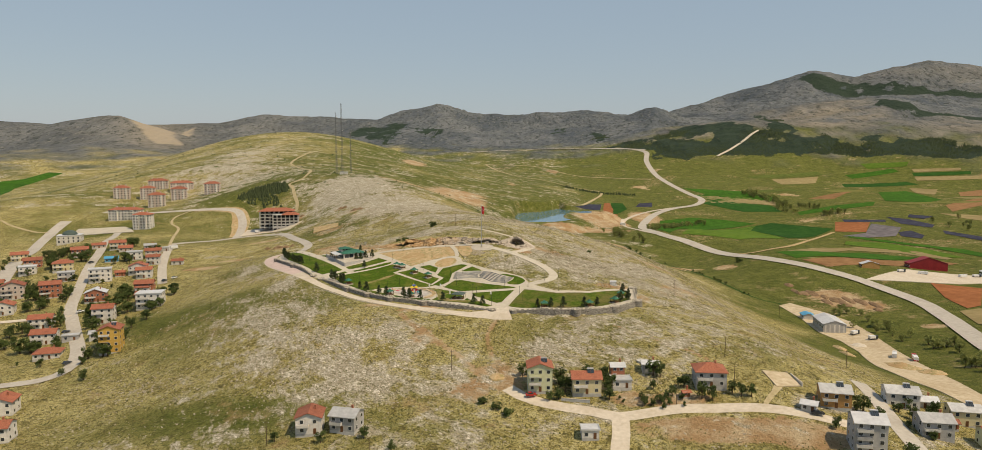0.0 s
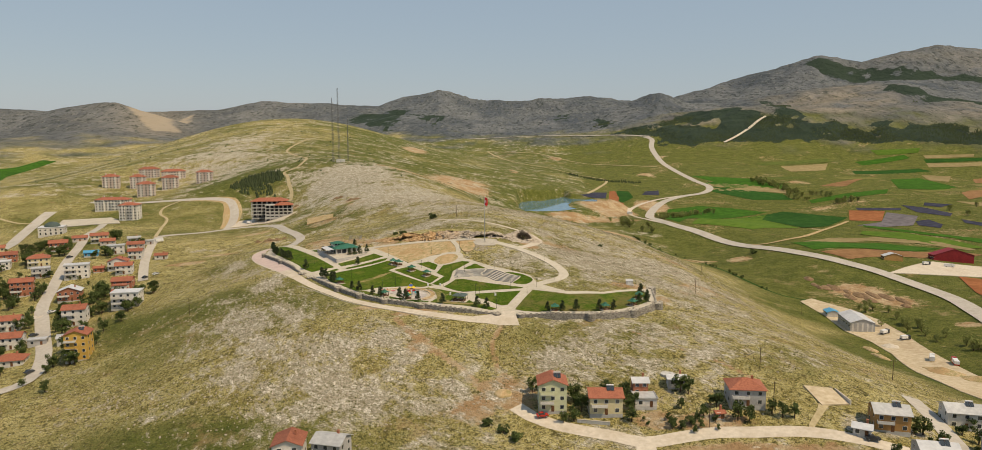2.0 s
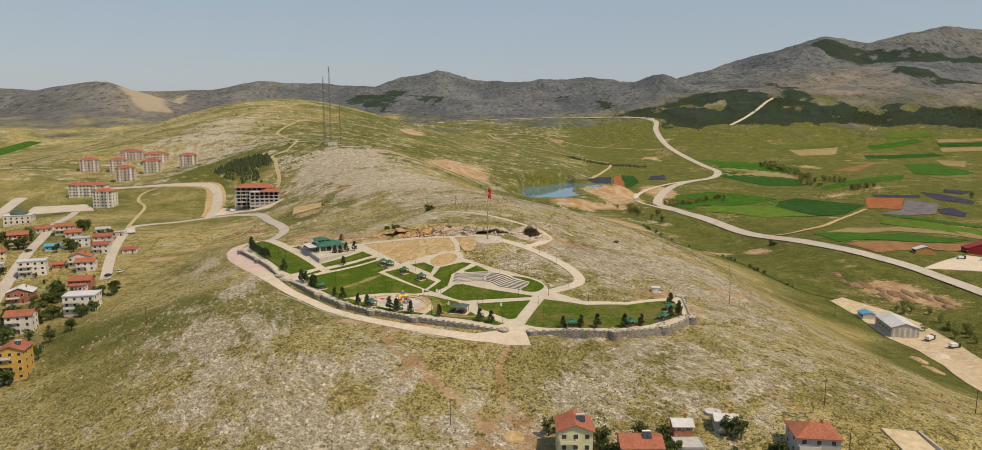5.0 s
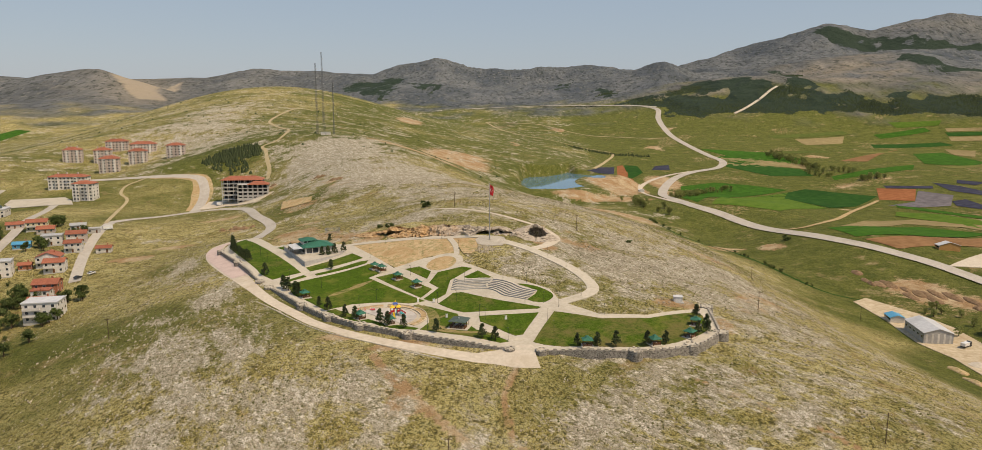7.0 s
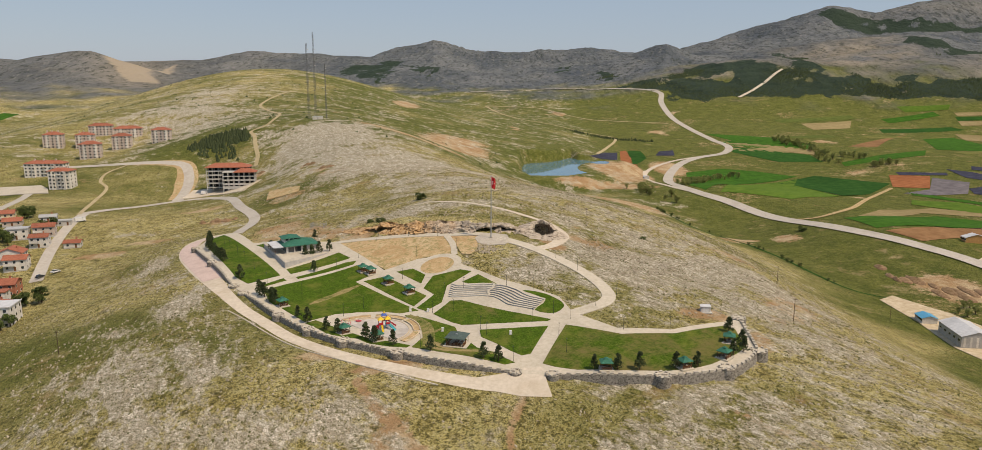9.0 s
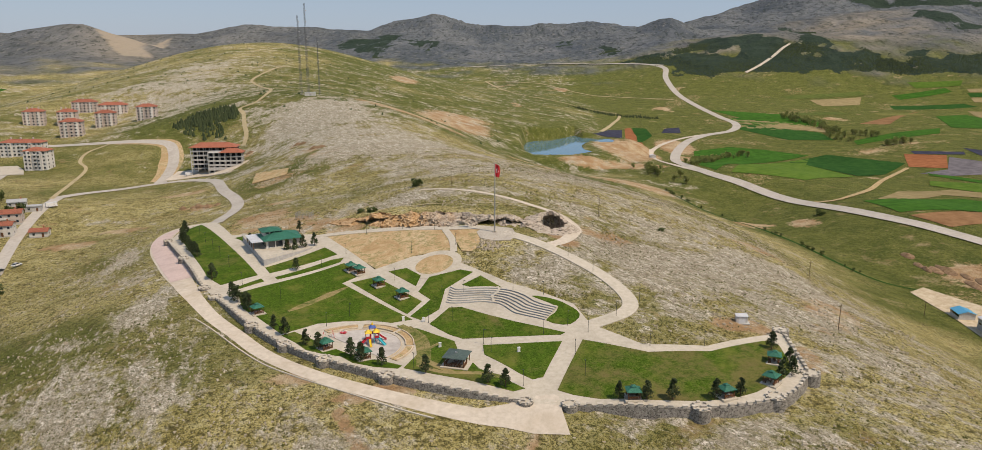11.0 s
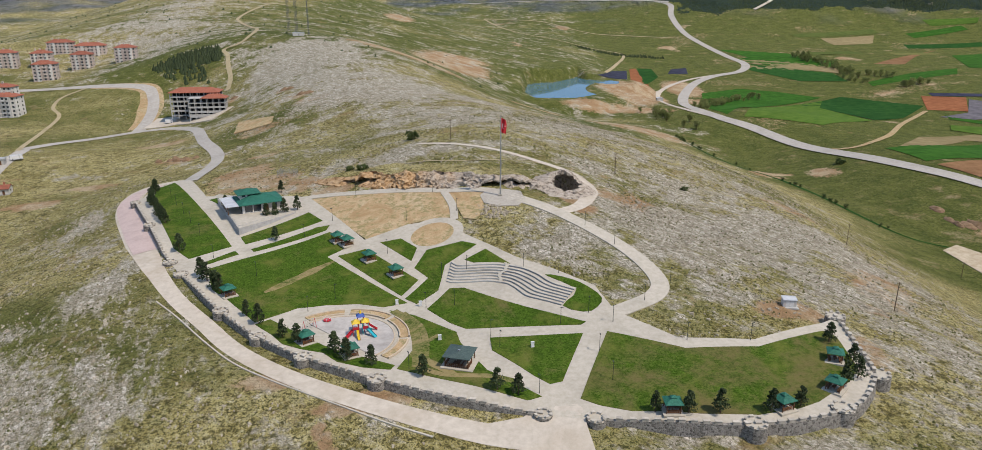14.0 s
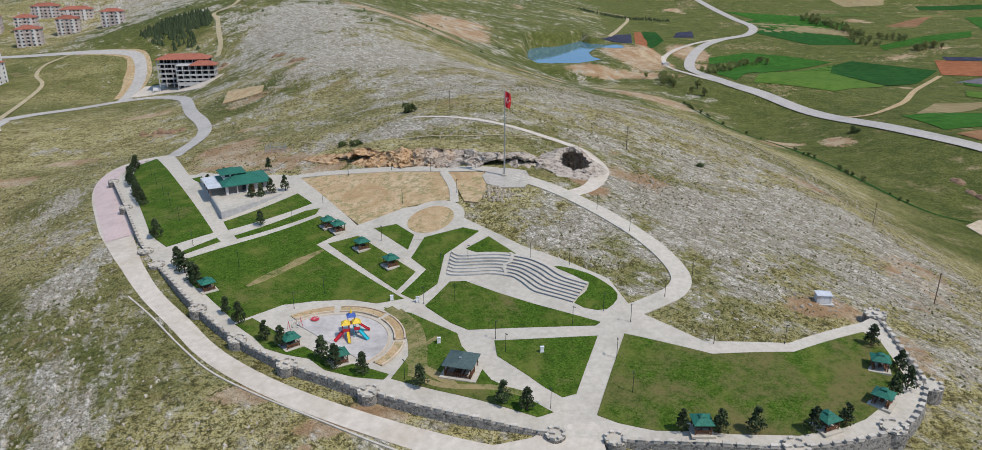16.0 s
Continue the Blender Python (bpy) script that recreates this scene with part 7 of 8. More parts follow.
def scatter():
    """Loose limestone and grass tufts over the near slopes."""
    rnd = np.random.RandomState(11)
    outline = [(p[0], p[1]) for p in PAVED]
    lines = [OUTER, [(2, -62), (22, -76.5), (41, -83.5), (75, -80), (118, -89)], [(41, -83), (37.5, -103), (25, -170)], [(-8, 103), (9.4, 87.1), (23, 68.2), (28, 50), (12.8, 36.8)], [(-43.6, 164.7), (-16.5, 153.1), (15.2, 135.1), (19.8, 121), (8, 92)],
             [(-116, 141), (-85, 127), (-48.5, 119.7), (-14, 108.5)], [(-282, 290), (-262, 372), (-205, 345), (-158, 254), (-138, 172)]]

    def spots(n, x0, x1, y0, y1):
        x, y = rnd.uniform(x0, x1, n), rnd.uniform(y0, y1, n)
        ok = ~within(outline, x, y)
        for ln in lines:
            ok &= away(ln, x, y) > 5.5
        ok &= np.hypot(x + 8, y - 103) > 9
        ok &= away(WALL_E, x, y) > 8
        return x[ok], y[ok]

    def clump(x, y, s):
        return np.array([noise.fractal(Vector((a * s + b * s * 0.35, b * s * 2.2 - a * s * 0.6, 3.0)), 1.0, 2.0, 4) for a, b in zip(x, y)])
    # ledges and boulders of limestone, lying along the strata
    x, y = spots(170000, -215, 175, -110, 330)
    c = blobs(x, y, STONY) + 0.22 * clump(x, y, 0.02) + 0.16 * clump(x, y, 0.13)
    keep = c + rnd.uniform(-0.30, 0.30, len(x)) > 0.22
    x, y = x[keep][:30000], y[keep][:30000]
    n = len(x)
    z = lay(x, y) - 0.40
    s = 0.11 + 0.30 * rnd.rand(n) ** 3
    lie = np.where(x < -50, radians(-68), radians(-38)) + rnd.normal(0, 0.5, n)
    ca, sa = np.cos(lie), np.sin(lie)
    lean = rnd.uniform(-0.25, 0.25, (n, 2))
    rise = 0.20 + s * rnd.uniform(0.15, 0.65, n)
    rows = []
    for ring, (size, low) in enumerate(((1.0, True), (0.72, False))):
        for i, (u, v) in enumerate(((-1, -1), (1, -1), (1, 1), (-1, 1))):
            du = s * size * 1.7 * u * rnd.uniform(0.55, 1.15, n)
            dv = s * size * 0.9 * v * rnd.uniform(0.55, 1.15, n)
            top = -0.15 if low else rise + lean[:, 0] * du + lean[:, 1] * dv
            rows.append(np.column_stack([x + ca * du - sa * dv, y + sa * du + ca * dv, z + top]))
    v = np.stack(rows, 1).reshape(-1, 3)
    quad = np.array([(4, 5, 6, 7), (0, 1, 5, 4), (1, 2, 6, 5), (2, 3, 7, 6), (3, 0, 4, 7)])
    f = (np.arange(n)[:, None, None] * 8 + quad[None]).reshape(-1, 4)
    tagged(emit("loose_stones", v.tolist(), f.tolist(), "stones"), "pale limestone ledges and boulders on the slopes", "stones", kind="stuff")
    x, y = spots(90000, -215, 175, -110, 300)
    c = clump(x, y, 0.03)
    keep = rnd.uniform(-0.5, 0.6, len(x)) > c
    x, y = x[keep][:26000], y[keep][:26000]
    z = lay(x, y) - 0.35
    v, f = [], []
    for a, b, d in zip(x, y, z):
        s = 0.14 + 0.34 * rnd.rand() ** 2
        k = len(v)
        t = rnd.rand() * 6.28
        v += [(a + s * math.cos(t + 1.2566 * i) * rnd.uniform(0.6, 1.2), b + s * math.sin(t + 1.2566 * i) * rnd.uniform(0.6, 1.2), d - 0.05) for i in range(5)] + [(a, b, d + 0.22 + s * 0.5)]
        f += [(k + i, k + (i + 1) % 5, k + 5) for i in range(5)]
    tagged(emit("grass_tufts", v, f, "tufts"), "dark dry grass tufts and low thorny cushions", "grass", kind="stuff")


def island(name, a, b, rough=0.9):
    m, n, l, bs = shader(name, rough, 0, 0.2)
    r = n.new("ShaderNodeNewGeometry").outputs["Random Per Island"]
    col = mix(n, l, noise_tex(n, l, place_of(n), 2.0), ramp(n, l, r, [(0.0, a), (1.0, b)]), tuple(0.8 * q for q in a))
    l.new(col, bs.inputs["Base Color"])
    return m


M["stones"] = island("loose_limestone", (0.35, 0.295, 0.215), (0.66, 0.585, 0.475))
M["tufts"] = island("dry_tufts", (0.075, 0.082, 0.022), (0.22, 0.195, 0.080))
scatter()


# ---- houses ----
def window(parent, x, y, z, w, h, side):
    """A recessed-looking window on a wall: frame, pane, sill. side: 0 front (-y), 1 right (+x), 2 left (-x)."""
    fr, pane, sill = Shape(), Shape(), Shape()
    if side == 0:
        fr.box(x - w / 2 - 0.07, x + w / 2 + 0.07, y - 0.05, y + 0.02, z - 0.07, z + h + 0.07)
        pane.box(x - w / 2, x + w / 2, y - 0.07, y - 0.045, z, z + h)
        sill.box(x - w / 2 - 0.15, x + w / 2 + 0.15, y - 0.18, y, z - 0.14, z - 0.06)
    else:
        sg = 1 if side == 1 else -1
        a, b = sorted((x, x + sg * 0.05))
        fr.box(a, b, y - w / 2 - 0.07, y + w / 2 + 0.07, z - 0.07, z + h + 0.07)
        a, b = sorted((x + sg * 0.045, x + sg * 0.07))
        pane.box(a, b, y - w / 2, y + w / 2, z, z + h)
        a, b = sorted((x, x + sg * 0.18))
        sill.box(a, b, y - w / 2 - 0.15, y + w / 2 + 0.15, z - 0.14, z - 0.06)
    f = fr.out("window", "white", parent)
    pane.out("pane", "glass", f)
    return f


def house(x, y, w, d, storeys, wall_key, roof, turn=0.0, roof_key="tile", balcony=0, label="", storey=2.85, panels=0, sink=1.2):
    z = ground_z(x, y)
    e = thing("house", x, y, z, turn, label, "house")
    h = storeys * storey
    body = Shape().box(-w / 2, w / 2, -d / 2, d / 2, -sink, h).out("wall", wall_key, e)
    Shape().box(-w / 2 - 0.03, w / 2 + 0.03, -d / 2 - 0.03, d / 2 + 0.03, -sink, 0.35).out("plinth", "concrete", body)
    cols = max(2, int(w / 3.0))
    side_cols = max(1, int(d / 3.6))
    for s in range(storeys):
        zs = s * storey + 1.0
        for c in range(cols):
            cx = -w / 2 + w * (c + 0.5) / cols
            if s == 0 and c == cols // 2:
                Shape().box(cx - 0.5, cx + 0.5, -d / 2 - 0.05, -d / 2 + 0.02, 0.05, 2.1).out("door", "wood", body)
            else:
                window(body, cx, -d / 2, zs, 1.15, 1.2, 0)
        for c in range(side_cols):
            cy = -d / 2 + d * (c + 0.5) / side_cols
            window(body, w / 2, cy, zs, 1.0, 1.15, 1)
            window(body, -w / 2, cy, zs, 1.0, 1.15, 2)
    for k in range(balcony):
        zb = (k + 1) * storey
        b = Shape().box(-w / 2 + 0.4, 0.2, -d / 2 - 1.3, -d / 2, zb - 0.16, zb).out("balcony", "concrete", e)
        s = Shape()
        s.box(-w / 2 + 0.4, 0.2, -d / 2 - 1.3, -d / 2 - 1.22, zb, zb + 0.9)
        s.box(-w / 2 + 0.4, -w / 2 + 0.48, -d / 2 - 1.22, -d / 2, zb, zb + 0.9).box(0.12, 0.2, -d / 2 - 1.22, -d / 2, zb, zb + 0.9)
        s.out("parapet", "plaster" if k % 2 == 0 else wall_key, b)
    o = 0.55
    x0, x1, y0, y1 = -w / 2 - o, w / 2 + o, -d / 2 - o, d / 2 + o
    s = Shape()
    if roof == "hip":
        r = 0.42 * min(w, d) / 2 + 0.3
        k = min(w, d) / 2 * 0.95
        a = [(x0, y0, h), (x1, y0, h), (x1, y1, h), (x0, y1, h)]
        p, q = ((-w / 2 + k, 0, h + r), (w / 2 - k, 0, h + r)) if w >= d else ((0, -d / 2 + k, h + r), (0, d / 2 - k, h + r))
        if w >= d:
            s.slab([a[0], a[1], q, p], 0.16).slab([a[1], a[2], q], 0.16).slab([a[2], a[3], p, q], 0.16).slab([a[3], a[0], p], 0.16)
        else:
            s.slab([a[0], a[1], p], 0.16).slab([a[1], a[2], q, p], 0.16).slab([a[2], a[3], q], 0.16).slab([a[3], a[0], p, q], 0.16)
        rf = s.out("roof", roof_key, e)
    elif roof in ("gable", "gable_y"):
        r = 0.40 * (d if roof == "gable" else w) / 2 + 0.2
        if roof == "gable":
            s.slab([(x0, y0, h), (x1, y0, h), (x1, 0, h + r), (x0, 0, h + r)], 0.16).slab([(x0, 0, h + r), (x1, 0, h + r), (x1, y1, h), (x0, y1, h)], 0.16)
            g = Shape().add([(-w / 2, -d / 2, h), (-w / 2, d / 2, h), (-w / 2, 0, h + r - 0.2), (w / 2, -d / 2, h), (w / 2, d / 2, h), (w / 2, 0, h + r - 0.2)], [(0, 1, 2), (3, 5, 4), (0, 2, 5, 3), (1, 4, 5, 2)])
        else:
            s.slab([(x0, y0, h), (0, y0, h + r), (0, y1, h + r), (x0, y1, h)], 0.16).slab([(0, y0, h + r), (x1, y0, h), (x1, y1, h), (0, y1, h + r)], 0.16)
            g = Shape().add([(-w / 2, -d / 2, h), (w / 2, -d / 2, h), (0, -d / 2, h + r - 0.2), (-w / 2, d / 2, h), (w / 2, d / 2, h), (0, d / 2, h + r - 0.2)], [(0, 1, 2), (3, 5, 4), (0, 2, 5, 3), (1, 4, 5, 2)])
        rf = s.out("roof", roof_key, e)
        g.out("gable", wall_key, e)
    else:
        s.box(x0 + 0.2, x1 - 0.2, y0 + 0.2, y1 - 0.2, h, h + 0.22)
        s.box(x0 + 0.2, x1 - 0.2, y0 + 0.2, y0 + 0.4, h + 0.22, h + 0.5).box(x0 + 0.2, x0 + 0.4, y0 + 0.4, y1 - 0.2, h + 0.22, h + 0.5)
        s.box(x1 - 0.4, x1 - 0.2, y0 + 0.4, y1 - 0.2, h + 0.22, h + 0.5)
        rf = s.out("roof", roof_key, e)
    if roof != "flat":
        zc = h + 0.25 * min(w, d) * 0.5
        ch = Shape().box(w * 0.18, w * 0.18 + 0.6, 0.4, 1.0, h + 0.2, zc + 1.5).box(w * 0.18 - 0.08, w * 0.18 + 0.68, 0.32, 1.08, zc + 1.5, zc + 1.62).out("chimney", "brickred", rf)
    if panels:
        zp = h + (0.3 if roof == "flat" else 0.20 * d * 0.5 + 0.5)
        sp = Shape()
        for k in range(2):
            u = w * 0.05 + k * 1.25
            sp.slab([(u, -1.6, zp + 0.1), (u + 1.1, -1.6, zp + 0.1), (u + 1.1, -0.2, zp + 1.1), (u, -0.2, zp + 1.1)], 0.08)
        pn = sp.out("solar_panel", "glass", rf, "dark solar water-heater panel")
        Shape().tube((w * 0.05, 0.0, zp + 1.35), (w * 0.05 + 2.3, 0.0, zp + 1.35), 0.28, sides=10).out("tank", "whiteroof", pn)
    return e


# front row above the lower road
house(14, -62.5, 9, 9, 3, "palegreen", "gable_y", 0, "tile", 2, "three-storey pale green house with balconies and a red roof", 3.0, 1)
house(31, -65.5, 10.5, 8.5, 2, "cream", "gable", 0, "tile", 1, "two-storey cream house with a red tiled roof", 2.9, 1)
house(44.5, -63.0, 7, 6, 1, "plaster", "flat", 0, "greyroof", 0, "low white house with a flat concrete roof", 2.9)
house(44.0, -57.0, 5, 5, 2, "brickred", "gable", 0, "whiteroof", 0, "narrow brick annex with a white sheet roof", 2.4)
house(57.5, -52.5, 6, 4.5, 1, "grey", "gable", -4, "whiteroof", 0, "grey shed with a white metal roof", 2.8)
house(77.5, -63.0, 11, 10, 2, "grey", "hip", -6, "tile", 1, "two-storey grey house with a red hipped roof", 2.8)
house(66.5, -72.0, 2.6, 2.2, 1, "brickred", "gable", 10, "tile", 0, "tiny brick outbuilding with a red roof", 2.0)
house(-66, -88.5, 8.5, 9, 2, "plaster", "gable_y", 6, "tile", 1, "white two-storey house with a red gabled roof", 2.9)
house(-53.5, -88.0, 9, 8, 2, "grey", "gable", -14, "greyroof", 1, "grey two-storey house with a grey metal roof", 2.7)
house(28.8, -95.0, 5.6, 5.0, 1, "plaster", "flat", 0, "whiteroof", 0, "small white flat-roofed house", 3.0)
house(119, -74.5, 10, 9, 2, "orange", "gable", -14, "greyroof", 1, "orange house with a grey sheet roof", 2.8, 1)
house(107.5, -81.0, 5, 4.5, 1, "concrete", "gable", -30, "whiteroof", 0, "open concrete garage with a white roof", 2.6)
house(116.2, -103.5, 9.5, 9.5, 4, "grey", "gable", -12, "whiteroof", 3, "four-storey grey apartment house with a white roof", 2.5, 1)
house(150, -62, 11, 9, 2, "plaster", "gable", -14, "greyroof", 0, "white house with a grey sheet roof", 2.7, 1)
house(161, -58, 9, 6, 1, "plaster", "gable", -14, "whiteroof", 0, "low white outbuilding with a white roof", 2.7)
house(147.5, -87, 10, 9, 2, "grey", "gable", -10, "greyroof", 1, "pale grey house with a grey roof", 2.8)
house(168, -71, 10, 8, 2, "cream", "gable", -12, "greyroof", 0, "cream house with solar panels on its roof", 2.8, 1)
house(158, -79, 5, 4, 1, "brickred", "gable", -12, "tile", 0, "small brick shed with a red roof", 2.5)
house(165, -92, 8, 8, 2, "palegreen", "gable", -10, "tile", 0, "pale green house with a red roof", 2.8)
house(176, -60, 9, 7, 1, "brickred", "gable", -14, "tile", 0, "low brick house with a red roof", 2.8)
# the village on the plain
VILLAGE = (
    (-350, 207, 12, 9, 2, "brickred", "gable", 28, "tile"), (-341, 187, 11, 9, 2, "plaster", "flat", 28, "whiteroof"), (-317, 190, 13, 10, 2, "cream", "hip", 28, "tile"), (-328, 231, 12, 9, 2, "brickred", "gable", 28, "tile"),
    (-310, 254, 12, 8, 2, "cream", "gable", 24, "tile"), (-300, 247, 10, 8, 1, "pinkwall", "gable", 24, "tile"), (-274, 161, 14, 9, 3, "plaster", "flat", 24, "whiteroof"), (-279, 219, 11, 9, 2, "plaster", "flat", 22, "greyroof"),
    (-268, 226, 11, 8, 2, "pinkwall", "gable", 22, "tile"), (-256, 178, 12, 9, 2, "plaster", "gable_y", 18, "tile"), (-247, 168, 10, 8, 2, "plaster", "gable", 18, "tile"), (-266, 172, 6, 5, 1, "brickred", "gable", 18, "tile"),
    (-287, 261, 9, 6, 1, "grey", "gable", 24, "greyroof"), (-272, 252, 8, 6, 1, "concrete", "flat", 24, "greyroof"), (-208, 95, 14, 11, 3, "plaster", "flat", 12, "whiteroof"), (-216, 106, 11, 8, 2, "brickred", "gable", 12, "tile"),
    (-230, 133, 11, 9, 2, "brickred", "gable", 14, "tile"), (-226, 122, 8, 6, 2, "plaster", "flat", 14, "tile"), (-315, 132, 13, 10, 3, "pinkwall", "gable_y", 26, "tile"), (-290, 131, 12, 9, 3, "brickred", "gable", 24, "tile"),
    (-254, 119, 12, 9, 2, "brickred", "gable_y", 20, "whiteroof"), (-301, 102, 11, 9, 2, "plaster", "gable_y", 22, "tile"), (-226, 76, 11, 9, 3, "plaster", "gable", 16, "tile"), (-235, 84, 7, 5, 1, "plaster", "flat", 16, "whiteroof"),
    (-262, 76, 12, 9, 2, "plaster", "gable", 20, "tile"), (-244, 50, 12, 9, 2, "plaster", "gable", 18, "tile"), (-230, 50, 8, 5, 1, "grey", "flat", 18, "greyroof"), (-228, 27, 12, 9, 1, "plaster", "hip", 16, "tile"),
    (-213, 47, 9, 6, 1, "concrete", "gable", 20, "greyroof"), (-385, 245, 12, 9, 2, "cream", "gable", 30, "tile"), (-398, 225, 11, 9, 2, "pinkwall", "gable", 30, "tile"), (-372, 178, 12, 9, 3, "plaster", "gable_y", 30, "tile"),
    (-340, 150, 11, 9, 2, "plaster", "gable", 28, "tile"), (-362, 140, 11, 9, 2, "brickred", "hip", 28, "tile"), (-300, 165, 10, 8, 2, "grey", "flat", 26, "greyroof"), (-292, 210, 9, 6, 1, "blue_sheet", "gable", 22, "blue_sheet"),
    (-335, 110, 11, 9, 2, "plaster", "gable", 26, "tile"), (-285, 55, 11, 9, 2, "plaster", "gable", 22, "tile"), (-268, 20, 11, 9, 2, "cream", "gable", 20, "tile"), (-203, -44, 10, 9, 2, "plaster", "gable_y", 14, "tile"), (-183, -76, 10, 8, 2, "plaster", "gable", 12, "tile"),
    (-240, 205, 8, 6, 1, "plaster", "gable", 16, "tile"), (-258, 205, 9, 7, 2, "plaster", "gable", 18, "tile"), (-330, 262, 10, 7, 1, "pinkwall", "gable", 28, "tile"))
WORDS = {"plaster": "white", "brickred": "red brick", "cream": "cream", "pinkwall": "pinkish", "grey": "grey", "concrete": "raw concrete", "blue_sheet": "blue sheet-clad"}
ROOFS = {"tile": "a red tiled roof", "whiteroof": "a white roof", "greyroof": "a grey roof", "blue_sheet": "a blue sheet roof"}
for hx, hy, hw, hd, st, wk, rk, tn, rm in VILLAGE:
    house(hx, hy, hw, hd, st, wk, rk, tn, rm, st - 1, "%s village house, %d storeys, with %s" % (WORDS[wk], st, ROOFS[rm]))
house(-193, 22, 9.5, 9.5, 4, "ochre", "gable_y", 14, "tile", 3, "tall ochre yellow house with a red roof", 2.9, 1)


# ---- apartment blocks, school buildings ----
def block(x, y, w, d, storeys, turn, wall_key, label, tall_roof=True, storey=2.9, name="apartment_block"):
    z = min(ground_z(x - w / 2, y - d / 2), ground_z(x + w / 2, y - d / 2), ground_z(x, y))
    e = thing(name, x, y, z, turn, label, "apartment block" if name == "apartment_block" else "school building", "apartment blocks on the hillside" if name == "apartment_block" else "")
    h = storeys * storey + 0.6
    body = Shape().box(-w / 2, w / 2, -d / 2, d / 2, -2.5, h).out("wall", wall_key, e)
    for q in (-0.25, 0.25):
        Shape().box(w * q - 1.3, w * q + 1.3, -d / 2 - 1.1, -d / 2, -2.0, h - 0.2).out("bay", "plaster" if wall_key == "pinkwall" else wall_key, e)
    cols = int(w / 3.3)
    for s in range(storeys):
        zs = s * storey + 1.4
        for c in range(cols):
            cx = -w / 2 + w * (c + 0.5) / cols
            yy = -d / 2 - (1.1 if min(abs(cx - w * 0.25), abs(cx + w * 0.25)) < 1.3 else 0)
            window(body, cx, yy, zs, 1.5, 1.35, 0)
        for c in range(max(1, int(d / 5))):
            cy = -d / 2 + d * (c + 0.5) / max(1, int(d / 5))
            window(body, w / 2, cy, zs, 1.3, 1.3, 1)
        Shape().box(-1.7, 1.7, -d / 2 - 1.0, -d / 2, zs - 1.1, zs - 0.95).out("balcony", "concrete", e)
    o, r = 0.7, 0.20 * d
    x0, x1, y0, y1 = -w / 2 - o, w / 2 + o, -d / 2 - o, d / 2 + o
    k = d / 2 * 0.9
    a = [(x0, y0, h), (x1, y0, h), (x1, y1, h), (x0, y1, h)]
    p, q = ((-w / 2 + k, 0, h + r), (w / 2 - k, 0, h + r)) if w > d else ((0, 0, h + r), (0.1, 0, h + r))
    rf = Shape().slab([a[0], a[1], q, p], 0.2).slab([a[1], a[2], q], 0.2).slab([a[2], a[3], p, q], 0.2).slab([a[3], a[0], p], 0.2).out("roof", "tile", e)
    for cx in (-0.28, -0.05, 0.25):
        Shape().box(w * cx - 0.6, w * cx + 0.6, -0.6, 0.6, h + r * 0.4, h + r + 1.3).out("chimney", "pinkwall", rf)
    return e


for ax, ay, aw, ad, stt in ((-482, 596, 19, 15, 5), (-454, 607, 18, 15, 5), (-466, 663, 25, 15, 4), (-409, 535, 19, 15, 5), (-429, 652, 29, 15, 4), (-409, 597, 19, 15, 5), (-366, 597, 19, 14, 5)):
    block(ax, ay, aw, ad, stt, 22 if ax < -400 else 18, "pinkwall", "pinkish apartment block of %d storeys with a red roof" % stt)
block(-407, 458, 33, 12, 4, 6, "plaster", "long white four-storey school building with a red roof", name="school_building")
block(-364, 408, 17, 12, 5, 4, "plaster", "white five-storey annex with a red roof", name="school_building")


def domed_house():
    x, y = -406, 350
    e = thing("prayer_house", x, y, ground_z(x, y), 20, "small white and blue building with a dark dome", "building")
    b = Shape().box(-10, 10, -8, 8, -1.5, 7.5).out("wall", "plaster", e)
    for k in range(5):
        window(b, -8 + 4 * k, -8, 1.2, 1.4, 2.0, 0)
        window(b, -8 + 4 * k, -8, 4.6, 1.4, 1.4, 0)
    for k in range(3):
        window(b, 10, -5 + 5 * k, 4.6, 1.4, 1.4, 1)
    Shape().box(-10.4, 10.4, -8.4, 8.4, 7.5, 7.8).out("cornice", "whiteroof", e)
    vs, fs, n = [], [], 20
    for j in range(7):
        a = j / 6 * math.pi / 2
        vs += [(6.5 * math.cos(a) * math.cos(2 * math.pi * i / n), 6.5 * math.cos(a) * math.sin(2 * math.pi * i / n), 7.8 + 4.2 * math.sin(a)) for i in range(n)]
    fs = [(j * n + i, j * n + (i + 1) % n, (j + 1) * n + (i + 1) % n, (j + 1) * n + i) for j in range(6) for i in range(n)]
    emit("dome", vs, fs, "slateroof", e, "dark grey dome", True)


domed_house()


